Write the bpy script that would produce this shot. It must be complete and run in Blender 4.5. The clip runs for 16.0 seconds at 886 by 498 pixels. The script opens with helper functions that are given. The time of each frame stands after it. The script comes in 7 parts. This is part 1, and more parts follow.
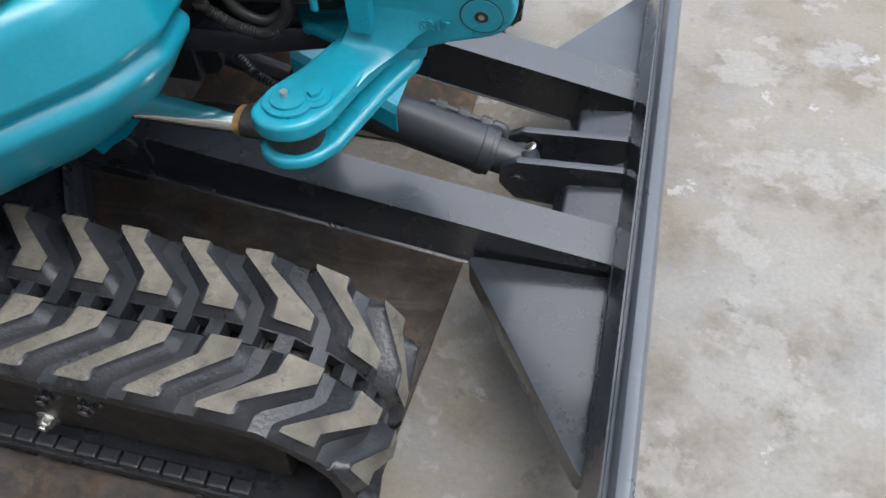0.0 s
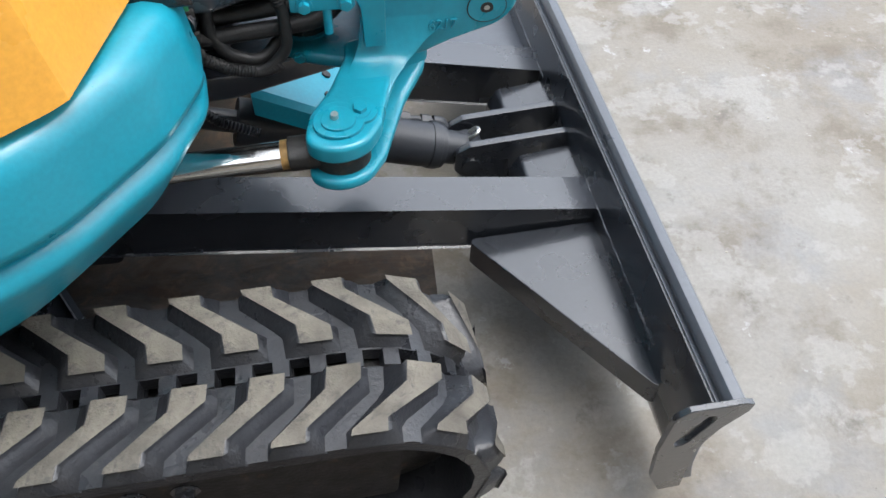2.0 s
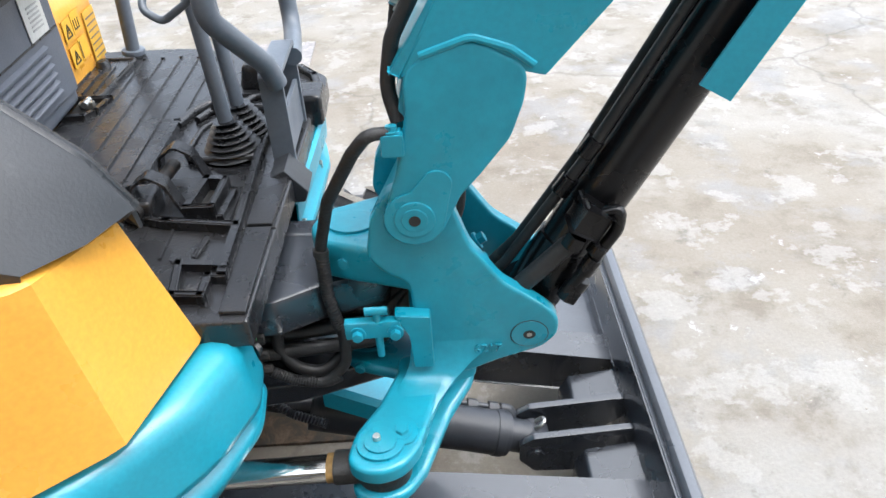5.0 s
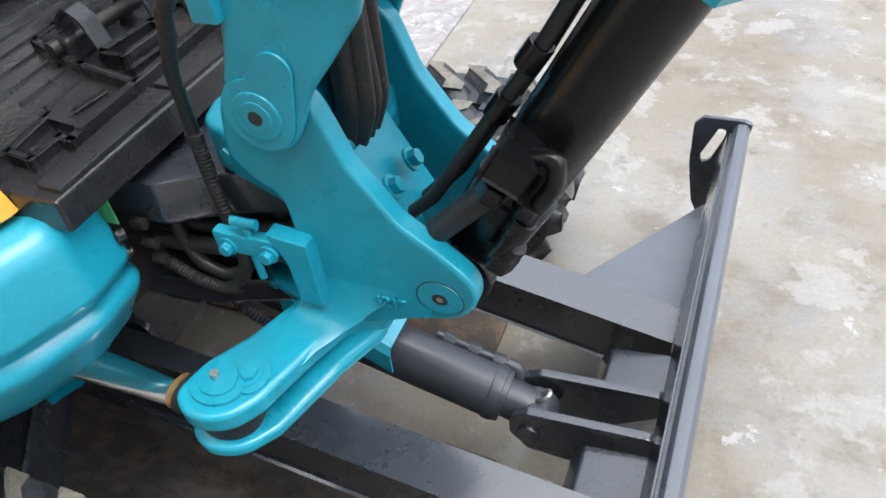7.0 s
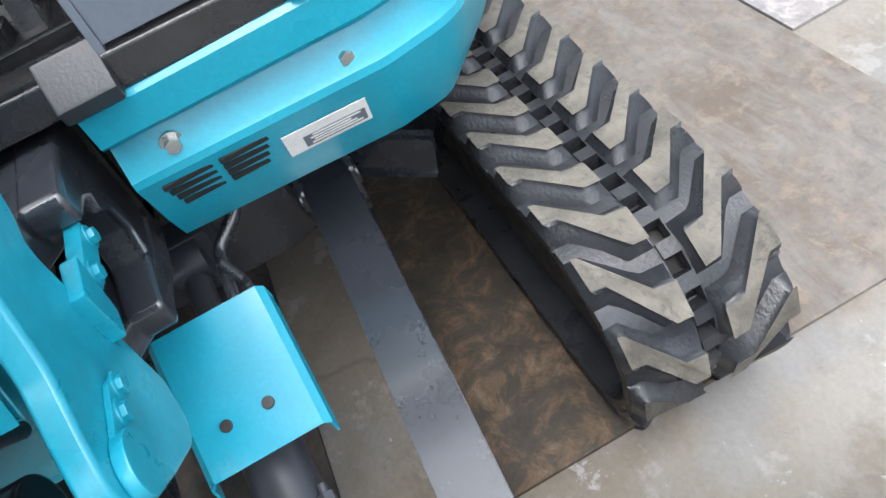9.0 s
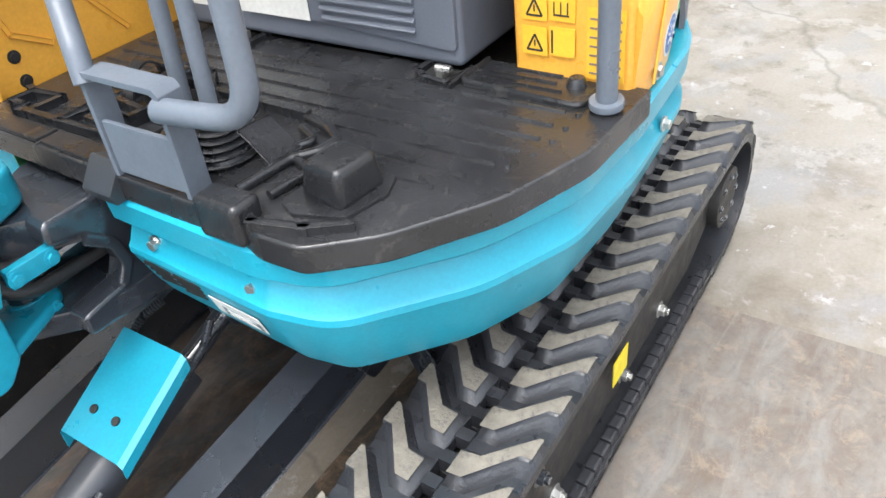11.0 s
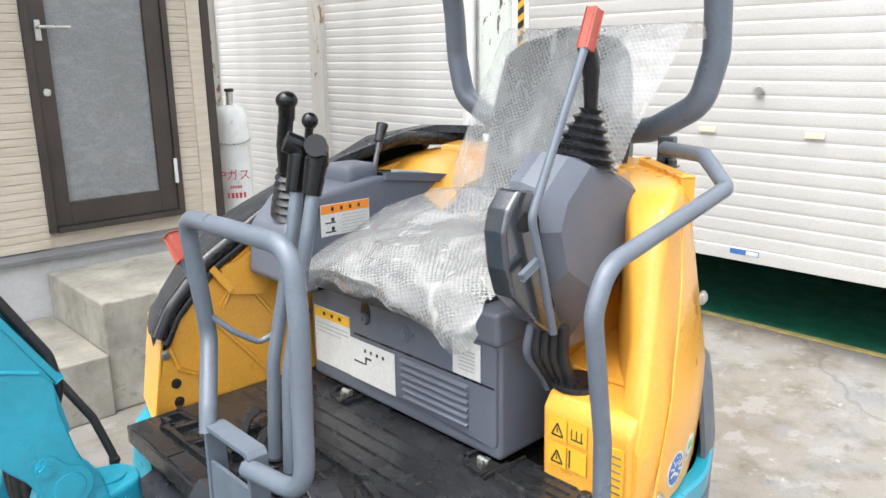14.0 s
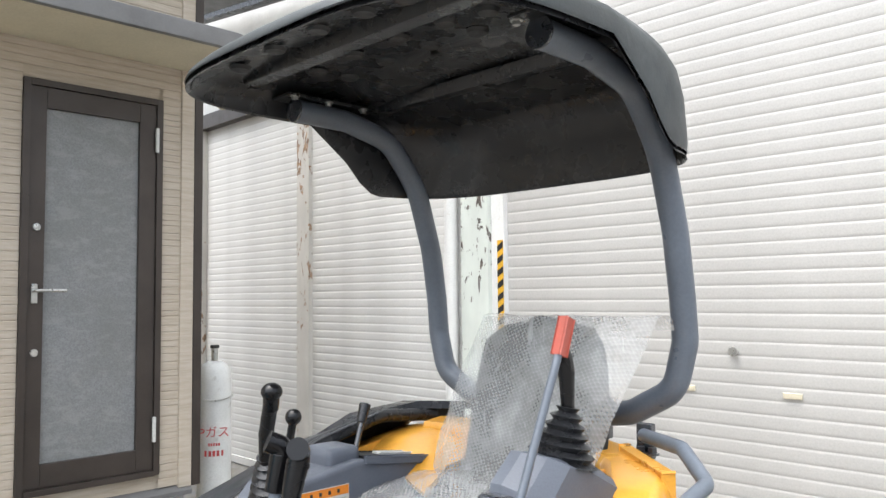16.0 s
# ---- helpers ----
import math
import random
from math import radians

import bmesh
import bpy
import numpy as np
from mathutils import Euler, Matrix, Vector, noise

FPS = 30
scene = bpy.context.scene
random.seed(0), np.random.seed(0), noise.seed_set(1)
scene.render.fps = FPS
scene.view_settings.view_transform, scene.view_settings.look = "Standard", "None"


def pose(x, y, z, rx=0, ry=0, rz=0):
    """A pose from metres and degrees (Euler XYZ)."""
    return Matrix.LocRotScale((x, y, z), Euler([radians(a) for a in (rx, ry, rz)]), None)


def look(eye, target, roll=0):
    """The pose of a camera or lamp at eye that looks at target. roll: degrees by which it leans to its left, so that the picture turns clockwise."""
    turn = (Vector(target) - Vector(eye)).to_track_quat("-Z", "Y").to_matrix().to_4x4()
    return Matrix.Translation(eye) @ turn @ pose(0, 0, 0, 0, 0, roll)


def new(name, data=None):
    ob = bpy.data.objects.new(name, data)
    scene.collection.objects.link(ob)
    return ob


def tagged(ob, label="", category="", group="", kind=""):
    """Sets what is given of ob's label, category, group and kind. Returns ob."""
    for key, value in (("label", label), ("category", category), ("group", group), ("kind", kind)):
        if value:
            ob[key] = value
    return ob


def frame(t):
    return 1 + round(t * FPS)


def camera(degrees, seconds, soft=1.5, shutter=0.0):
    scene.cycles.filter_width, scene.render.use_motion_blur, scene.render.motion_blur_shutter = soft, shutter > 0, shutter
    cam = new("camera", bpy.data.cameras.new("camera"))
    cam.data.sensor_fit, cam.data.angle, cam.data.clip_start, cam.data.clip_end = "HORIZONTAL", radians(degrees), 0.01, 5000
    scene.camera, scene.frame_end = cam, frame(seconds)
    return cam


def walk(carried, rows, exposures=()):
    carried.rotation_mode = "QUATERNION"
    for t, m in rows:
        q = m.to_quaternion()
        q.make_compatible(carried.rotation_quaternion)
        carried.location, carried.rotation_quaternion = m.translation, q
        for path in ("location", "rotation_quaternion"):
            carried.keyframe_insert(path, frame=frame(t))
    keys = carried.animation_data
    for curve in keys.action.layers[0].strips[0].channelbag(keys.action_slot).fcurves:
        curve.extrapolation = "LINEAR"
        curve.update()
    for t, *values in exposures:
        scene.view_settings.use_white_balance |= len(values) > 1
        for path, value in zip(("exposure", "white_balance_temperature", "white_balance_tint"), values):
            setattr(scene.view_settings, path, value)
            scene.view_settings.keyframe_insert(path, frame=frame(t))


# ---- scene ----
cam = camera(60.0, 16.0)
PATH = [
    (0, (1.202, -1.028, 1.257), (0.871, 0.136, -0.335), -2.7),
    (0.5, (1.062, -1.102, 1.247), (0.997, 0.056, -0.382), 1.0),
    (1, (1.033, -1.187, 1.256), (1.003, 0.017, -0.341), -1.8),
    (1.5, (0.913, -1.161, 1.271), (1.132, 0.066, -0.293), 2.0),
    (2, (0.794, -1.122, 1.275), (1.064, 0.105, -0.281), 2.6),
    (2.5, (0.776, -1.109, 1.284), (1.037, 0.138, -0.257), 3.2),
    (3, (0.803, -1.093, 1.32), (0.986, 0.265, -0.137), 1.7),
    (3.5, (0.843, -1.084, 1.368), (0.975, 0.405, 0.039), 0.8),
    (4, (0.858, -1.086, 1.415), (0.967, 0.513, 0.217), -0.9),
    (4.2, (0.867, -1.084, 1.431), (0.963, 0.546, 0.276), -1.2),
    (6.3, (1.128, -0.972, 1.363), (0.788, 0.6, 0.174), -6.6),
    (6.5, (1.175, -0.904, 1.322), (0.74, 0.597, 0.074), -5.3),
    (7, (1.311, -0.734, 1.267), (0.643, 0.576, -0.088), -8.2),
    (7.5, (1.532, -0.563, 1.238), (0.551, 0.533, -0.116), -12.0),
    (8, (1.612, -0.283, 1.15), (0.627, 0.662, -0.311), -11.9),
    (8.5, (1.56, -0.046, 1.116), (0.458, 0.684, -0.384), -17.7),
    (9, (1.451, 0.226, 1.136), (0.076, 0.398, -0.307), -24.1),
    (9.2, (1.403, 0.33, 1.156), (0.03, 0.378, -0.297), -19.0),
    (11.3, (1.186, 1.113, 1.382), (-0.065, 0.004, 0.283), -5.1),
    (11.5, (1.193, 1.164, 1.417), (-0.031, -0.038, 0.389), -3.7),
    (12, (1.212, 1.275, 1.492), (0.023, -0.086, 0.635), -2.5),
    (12.5, (1.227, 1.324, 1.533), (0.011, -0.103, 0.836), -2.2),
    (13, (1.219, 1.334, 1.551), (-0.035, -0.082, 0.903), -1.3),
    (13.5, (1.221, 1.316, 1.571), (-0.064, -0.097, 0.978), -1.2),
    (14, (1.226, 1.311, 1.603), (-0.102, -0.102, 1.114), -0.8),
    (14.5, (1.229, 1.315, 1.629), (-0.137, -0.098, 1.26), -0.1),
    (15, (1.228, 1.322, 1.654), (-0.168, -0.094, 1.438), -0.3),
    (15.2, (1.225, 1.316, 1.656), (-0.184, -0.095, 1.504), -0.6),
    (15.5, (1.237, 1.33, 1.688), (-0.168, -0.093, 1.631), -0.3),
    (16, (1.244, 1.338, 1.715), (-0.159, -0.082, 1.838), -0.6),
]
EXPOSURES = [(0, 1.26, 6150, 8), (1.0, 1.31, 6150, 8), (2.5, 1.47, 6150, 8), (3.5, 1.70, 6150, 8), (4.2, 1.76, 6150, 8), (6.5, 1.64, 6150, 8), (7.5, 1.60, 6150, 8), (9.0, 1.63, 6150, 8), (11.3, 2.02, 6350, 8), (12.5, 2.04, 6350, 8), (14.0, 1.83, 6350, 8), (15.0, 1.67, 6350, 8), (16.0, 1.55, 6350, 8)]
walk(cam, [(t, look(eye, target, roll)) for t, eye, target, roll in PATH], EXPOSURES)

# world and light: bright overcast sky
world = bpy.data.worlds.new("world")
scene.world = world
world.use_nodes = True
SKY_EL, SKY_ROT = 70, 96
sky = world.node_tree.nodes.new("ShaderNodeTexSky")
sky.sky_type = "NISHITA"
sky.sun_disc = False
sky.sun_elevation = radians(SKY_EL)
sky.sun_rotation = radians(SKY_ROT)
sky.dust_density = 5.0
sky.air_density = 1.0
soft_sky = world.node_tree.nodes.new("ShaderNodeHueSaturation")
soft_sky.inputs["Saturation"].default_value = 0.45
world.node_tree.links.new(sky.outputs[0], soft_sky.inputs["Color"])
world.node_tree.links.new(soft_sky.outputs[0], world.node_tree.nodes["Background"].inputs[0])
world.node_tree.nodes["Background"].inputs[1].default_value = 0.15
sun_lamp = bpy.data.lights.new("sun", "SUN")
sun_lamp.energy = 0.9
sun_lamp.angle = radians(110)
sun_lamp.color = (1.0, 0.98, 0.96)
sun = new("sun", sun_lamp)
sun.matrix_world = look((math.sin(radians(SKY_ROT)) * 5, math.cos(radians(SKY_ROT)) * 5, 5 * math.tan(radians(SKY_EL))), (0, 0, 0))

# ---------------------------------------------------------------- materials
def nodes_of(name):
    m = bpy.data.materials.new(name)
    m.use_nodes = True
    nt = m.node_tree
    return m, nt, nt.nodes["Principled BSDF"]


def add(nt, kind, **values):
    n = nt.nodes.new(kind)
    for key, value in values.items():
        n.inputs[key].default_value = value
    return n


def coords(nt, scale=(1, 1, 1)):
    tc = nt.nodes.new("ShaderNodeTexCoord")
    mp = add(nt, "ShaderNodeMapping", Scale=scale)
    nt.links.new(tc.outputs["Object"], mp.inputs["Vector"])
    return mp.outputs["Vector"]


def ramp(nt, fac, stops):
    r = nt.nodes.new("ShaderNodeValToRGB")
    e = r.color_ramp.elements
    e[0].position, e[0].color = stops[0][0], (*stops[0][1], 1)
    e[1].position, e[1].color = stops[-1][0], (*stops[-1][1], 1)
    for p, c in stops[1:-1]:
        x = e.new(p)
        x.color = (*c, 1)
    nt.links.new(fac, r.inputs["Fac"])
    return r.outputs["Color"]


def noise_tex(nt, vec, scale, detail=4.0, rough=0.55, dist=0.0):
    n = add(nt, "ShaderNodeTexNoise", Scale=scale, Detail=detail, Roughness=rough, Distortion=dist)
    nt.links.new(vec, n.inputs["Vector"])
    return n.outputs["Fac"]


def mix(nt, fac, a, b, mode="MIX"):
    n = nt.nodes.new("ShaderNodeMix")
    n.data_type, n.blend_type = "RGBA", mode
    for value, slot in ((fac, 0), (a, 6), (b, 7)):
        if isinstance(value, float):
            n.inputs[slot].default_value = value
        elif isinstance(value, tuple):
            n.inputs[slot].default_value = (*value, 1)
        else:
            nt.links.new(value, n.inputs[slot])
    return n.outputs[2]


def bumped(nt, b, height, strength, distance=0.01):
    n = add(nt, "ShaderNodeBump", Strength=strength, Distance=distance)
    nt.links.new(height, n.inputs["Height"])
    nt.links.new(n.outputs["Normal"], b.inputs["Normal"])


def shades(c, k):
    return tuple(max(0.0, min(1.0, v * k)) for v in c)


def surf(name, col, rough=0.4, metal=0.0, scale=6.0, vary=0.25, fine=90.0, bump=0.15, rvar=0.15, dirt=None, dirt_at=0.62, coat=0.0, spec=0.5):
    """Paint, rubber or plastic: broad tone drift, fine grain, patches of dirt, uneven gloss."""
    m, nt, b = nodes_of(name)
    v = coords(nt)
    broad = noise_tex(nt, v, scale, 5)
    grain = noise_tex(nt, v, fine, 3)
    c = ramp(nt, broad, [(0.3, shades(col, 1 - vary)), (0.7, shades(col, 1 + vary))])
    c = mix(nt, 0.25, c, ramp(nt, grain, [(0.3, (0.55, 0.55, 0.55)), (0.7, (1, 1, 1))]), "MULTIPLY")
    if dirt:
        d = noise_tex(nt, v, scale * 2.3, 8, 0.7, 0.4)
        c = mix(nt, ramp(nt, d, [(dirt_at, (0, 0, 0)), (dirt_at + 0.14, (0.8, 0.8, 0.8))]), c, dirt)
    nt.links.new(c, b.inputs["Base Color"])
    nt.links.new(ramp(nt, noise_tex(nt, v, scale * 1.7, 6), [(0.25, (max(0.03, rough - rvar),) * 3), (0.75, (min(1, rough + rvar),) * 3)]), b.inputs["Roughness"])
    b.inputs["Metallic"].default_value = metal
    b.inputs["Coat Weight"].default_value = coat
    b.inputs["Coat Roughness"].default_value = 0.12
    b.inputs["Specular IOR Level"].default_value = spec
    bumped(nt, b, grain, bump, 0.004)
    return m


TEAL = (0.015, 0.268, 0.375)
M_TEAL = surf("teal_enamel", TEAL, 0.33, scale=5, vary=0.12, fine=160, bump=0.05, rvar=0.1, dirt=(0.02, 0.14, 0.19), dirt_at=0.66, coat=0.18)
M_TEALC = surf("teal_enamel_on_casting", TEAL, 0.33, scale=9, vary=0.16, fine=70, bump=0.16, rvar=0.12, dirt=(0.03, 0.15, 0.2), dirt_at=0.68, coat=0.2)
M_YEL = surf("yellow_enamel", (0.76, 0.375, 0.050), 0.32, scale=4, vary=0.08, fine=150, bump=0.04, rvar=0.08, dirt=(0.55, 0.25, 0.02), dirt_at=0.7, coat=0.25)
M_GREY = surf("slate_grey_enamel", (0.115, 0.135, 0.165), 0.38, scale=6, vary=0.14, fine=140, bump=0.06, dirt=(0.16, 0.17, 0.19), dirt_at=0.66)
M_GREYP = surf("slate_grey_plastic", (0.105, 0.118, 0.145), 0.5, scale=7, vary=0.1, fine=260, bump=0.14, dirt=(0.15, 0.155, 0.165), dirt_at=0.67)
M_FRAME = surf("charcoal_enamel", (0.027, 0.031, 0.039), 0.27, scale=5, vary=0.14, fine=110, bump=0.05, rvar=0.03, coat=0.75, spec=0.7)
M_BARREL = surf("dull_charcoal_enamel", (0.034, 0.038, 0.046), 0.42, scale=7, vary=0.16, fine=110, bump=0.05, rvar=0.1, coat=0.1, spec=0.4)
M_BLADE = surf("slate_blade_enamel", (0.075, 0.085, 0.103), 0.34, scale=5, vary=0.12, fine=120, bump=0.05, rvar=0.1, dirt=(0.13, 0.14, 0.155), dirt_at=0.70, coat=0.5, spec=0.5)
M_BLK = surf("black_plastic", (0.017, 0.0178, 0.020), 0.28, scale=9, vary=0.35, fine=220, bump=0.12, rvar=0.14, dirt=(0.040, 0.036, 0.032), dirt_at=0.62)
M_MAT = surf("black_rubber_mat", (0.019, 0.0195, 0.0215), 0.25, scale=8, vary=0.4, fine=170, bump=0.2, rvar=0.19, dirt=(0.072, 0.067, 0.062), dirt_at=0.60, spec=0.6)
M_GLOSS = surf("gloss_black_enamel", (0.006, 0.006, 0.007), 0.26, scale=8, vary=0.3, fine=120, bump=0.03, rvar=0.05, dirt=(0.014, 0.014, 0.014), dirt_at=0.7, coat=0.1, spec=0.3)
M_HOSE = surf("hose_rubber", (0.017, 0.017, 0.018), 0.5, scale=20, vary=0.3, fine=240, bump=0.3, dirt=(0.07, 0.065, 0.06), dirt_at=0.6)
M_RUB = surf("track_rubber", (0.025, 0.0265, 0.031), 0.33, scale=11, vary=0.4, fine=150, bump=0.3, rvar=0.14, dirt=(0.065, 0.064, 0.062), dirt_at=0.60)
M_WORN = surf("worn_dusty_rubber", (0.128, 0.117, 0.097), 0.78, scale=19, vary=0.38, fine=170, bump=0.5, dirt=(0.042, 0.041, 0.041), dirt_at=0.535)
M_DARK = surf("greasy_steel", (0.015, 0.014, 0.0135), 0.55, scale=14, vary=0.5, fine=120, bump=0.3, dirt=(0.09, 0.055, 0.03), dirt_at=0.58)
M_CHROME = surf("chromed_rod", (0.72, 0.72, 0.71), 0.12, metal=1.0, scale=9, vary=0.08, fine=200, bump=0.02, rvar=0.06)
M_STEEL = surf("zinc_steel", (0.52, 0.52, 0.5), 0.34, metal=0.9, scale=20, vary=0.2, fine=200, bump=0.1, dirt=(0.2, 0.16, 0.12), dirt_at=0.66)
M_ROOF = surf("weathered_dark_plastic", (0.035, 0.042, 0.045), 0.5, scale=5, vary=0.25, fine=160, bump=0.15, dirt=(0.1, 0.105, 0.105), dirt_at=0.6)
M_HOOD = surf("dark_hood_plastic", (0.026, 0.029, 0.034), 0.42, scale=6, vary=0.2, fine=230, bump=0.12, dirt=(0.05, 0.052, 0.055), dirt_at=0.62)
M_RED = surf("red_plastic", (0.38, 0.085, 0.06), 0.45, scale=12, vary=0.15, fine=150, bump=0.1)
M_SEAT = surf("dark_seat_vinyl", (0.022, 0.023, 0.025), 0.55, scale=12, vary=0.2, fine=180, bump=0.25)
M_STICK = surf("white_sticker", (0.60, 0.60, 0.575), 0.4, scale=15, vary=0.05, fine=120, bump=0.02, dirt=(0.5, 0.47, 0.42), dirt_at=0.7)
M_STY = surf("yellow_sticker", (0.76, 0.43, 0.035), 0.4, scale=15, vary=0.05, fine=120, bump=0.02)
M_LEMON = surf("lemon_label", (0.72, 0.58, 0.02), 0.4, scale=15, vary=0.05, fine=120, bump=0.02)
M_STO = surf("orange_sticker", (0.75, 0.24, 0.02), 0.4, scale=15, vary=0.05, fine=120, bump=0.02)
# black print; also the shade in holes, wells and dimples, put in as colour
M_INK = surf("black_ink_and_holes", (0.02, 0.02, 0.02), 0.5, scale=30, vary=0.1, fine=120, bump=0.0)
# near-black colour that carries the darkness of open gaps
M_VOID = surf("unlit_gap", (0.004, 0.004, 0.004), 0.8, scale=30, vary=0.1, fine=120, bump=0.0)
M_INKG = surf("grey_ink", (0.42, 0.42, 0.41), 0.5, scale=30, vary=0.1, fine=120, bump=0.0)
M_BLUE = surf("blue_ink", (0.04, 0.13, 0.36), 0.4, scale=30, vary=0.1, fine=120, bump=0.0)
M_PALE = surf("pale_blue_ink", (0.26, 0.42, 0.60), 0.4, scale=30, vary=0.1, fine=120, bump=0.0)
M_GREEN = surf("green_ink", (0.1, 0.42, 0.16), 0.4, scale=30, vary=0.1, fine=120, bump=0.0)
M_OPANEL = surf("brown_grey_panel", (0.18, 0.14, 0.11), 0.4, scale=12, vary=0.2, fine=150, bump=0.05)


def concrete_ground():
    m, nt, b = nodes_of("old_patched_concrete")
    v = coords(nt)
    big = noise_tex(nt, v, 0.9, 6, 0.6, 0.3)
    mid = noise_tex(nt, v, 4.0, 9, 0.66, 0.12)
    flake = noise_tex(nt, v, 5.5, 11, 0.66, 0.1)
    grain = noise_tex(nt, v, 90, 5, 0.7)
    drag = noise_tex(nt, coords(nt, (1, 1.5, 1)), 2.2, 9, 0.64, 0.15)
    c = ramp(nt, big, [(0.34, (0.185, 0.155, 0.120)), (0.5, (0.236, 0.209, 0.172)), (0.64, (0.268, 0.250, 0.226))])
    c = mix(nt, ramp(nt, mid, [(0.50, (0, 0, 0)), (0.62, (0.7,) * 3)]), c, (0.158, 0.131, 0.100))
    c = mix(nt, ramp(nt, noise_tex(nt, v, 2.4, 9, 0.64, 0.15), [(0.52, (0, 0, 0)), (0.62, (0.6,) * 3)]), c, (0.226, 0.224, 0.227))
    c = mix(nt, ramp(nt, drag, [(0.53, (0, 0, 0)), (0.64, (0.42,) * 3)]), c, (0.300, 0.282, 0.255))
    c = mix(nt, ramp(nt, flake, [(0.55, (0, 0, 0)), (0.585, (0.62,) * 3)]), c, (0.312, 0.297, 0.274))
    c = mix(nt, ramp(nt, noise_tex(nt, v, 9, 10, 0.7, 0.1), [(0.63, (0, 0, 0)), (0.66, (0.8,) * 3)]), c, (0.385, 0.375, 0.362))
    c = mix(nt, ramp(nt, noise_tex(nt, v, 46, 5, 0.65, 0.0), [(0.68, (0, 0, 0)), (0.71, (0.6,) * 3)]), c, (0.38, 0.37, 0.355))
    c = mix(nt, ramp(nt, noise_tex(nt, v, 7, 9, 0.72, 0.1), [(0.59, (0, 0, 0)), (0.68, (0.6,) * 3)]), c, (0.110, 0.093, 0.075))
    c = mix(nt, ramp(nt, noise_tex(nt, v, 60, 5, 0.65, 0.0), [(0.69, (0, 0, 0)), (0.73, (0.5,) * 3)]), c, (0.09, 0.08, 0.07))
    vo = nt.nodes.new("ShaderNodeTexVoronoi")
    vo.feature = "DISTANCE_TO_EDGE"
    vo.inputs["Scale"].default_value = 0.3
    warp = nt.nodes.new("ShaderNodeVectorMath")
    warp.operation = "MULTIPLY_ADD"
    nz = add(nt, "ShaderNodeTexNoise", Scale=3.0, Detail=6.0)
    nt.links.new(v, nz.inputs["Vector"])
    nt.links.new(nz.outputs["Color"], warp.inputs[0])
    warp.inputs[1].default_value = (0.35, 0.35, 0)
    nt.links.new(v, warp.inputs[2])
    nt.links.new(warp.outputs[0], vo.inputs["Vector"])
    c = mix(nt, ramp(nt, vo.outputs["Distance"], [(0.0, (0.45,) * 3), (0.0022, (0, 0, 0))]), c, (0.09, 0.08, 0.07))
    c = mix(nt, 0.35, c, ramp(nt, grain, [(0.3, (0.5,) * 3), (0.7, (1, 1, 1))]), "MULTIPLY")
    c = mix(nt, 1.0, c, (0.89, 0.915, 0.94), "MULTIPLY")
    nt.links.new(c, b.inputs["Base Color"])
    nt.links.new(ramp(nt, mid, [(0.3, (0.62,) * 3), (0.7, (0.9,) * 3)]), b.inputs["Roughness"])
    h = mix(nt, 0.45, flake, grain)
    bumped(nt, b, h, 0.5, 0.006)
    return m


def steel_plate(name, base, rust, dust, amount, oil_shade=None):
    m, nt, b = nodes_of(name)
    v = coords(nt)
    big = noise_tex(nt, v, 3.2, 8, 0.7, 0.5)
    fine = noise_tex(nt, v, 26, 8, 0.75, 0.3)
    streak = noise_tex(nt, coords(nt, (1.5, 5, 1)), 3.0, 7, 0.7, 0.8)
    c = ramp(nt, fine, [(0.3, shades(base, 0.6)), (0.7, shades(base, 1.3))])
    c = mix(nt, ramp(nt, mix(nt, 0.45, big, fine), [(0.46, (0, 0, 0)), (0.57, (0.85,) * 3)]), c, rust)
    c = mix(nt, ramp(nt, noise_tex(nt, v, 17, 9, 0.75, 0.4), [(0.52, (0, 0, 0)), (0.62, (0.65,) * 3)]), c, shades(rust, 1.9))
    c = mix(nt, ramp(nt, streak, [(0.45, (0, 0, 0)), (0.7, (amount,) * 3)]), c, dust)
    # oily brown and the machine's shade, both put into the colour below this y
    if oil_shade is not None:
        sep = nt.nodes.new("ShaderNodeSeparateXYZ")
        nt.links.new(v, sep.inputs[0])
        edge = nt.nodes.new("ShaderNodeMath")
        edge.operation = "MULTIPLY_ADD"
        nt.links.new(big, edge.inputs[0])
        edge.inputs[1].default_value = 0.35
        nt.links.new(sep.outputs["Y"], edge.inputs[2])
        spill_shade = ramp(nt, noise_tex(nt, v, 13, 10, 0.78, 0.6), [(0.36, (0.022, 0.021, 0.019)), (0.50, (0.045, 0.036, 0.027)), (0.57, (0.10, 0.066, 0.038)), (0.66, (0.16, 0.125, 0.09))])
        c = mix(nt, ramp(nt, edge.outputs[0], [(oil_shade, (0.92,) * 3), (oil_shade + 0.16, (0, 0, 0))]), c, spill_shade)
    nt.links.new(c, b.inputs["Base Color"])
    nt.links.new(ramp(nt, big, [(0.3, (0.35,) * 3), (0.65, (0.85,) * 3)]), b.inputs["Roughness"])
    b.inputs["Metallic"].default_value = 0.15
    bumped(nt, b, fine, 0.4, 0.003)
    return m


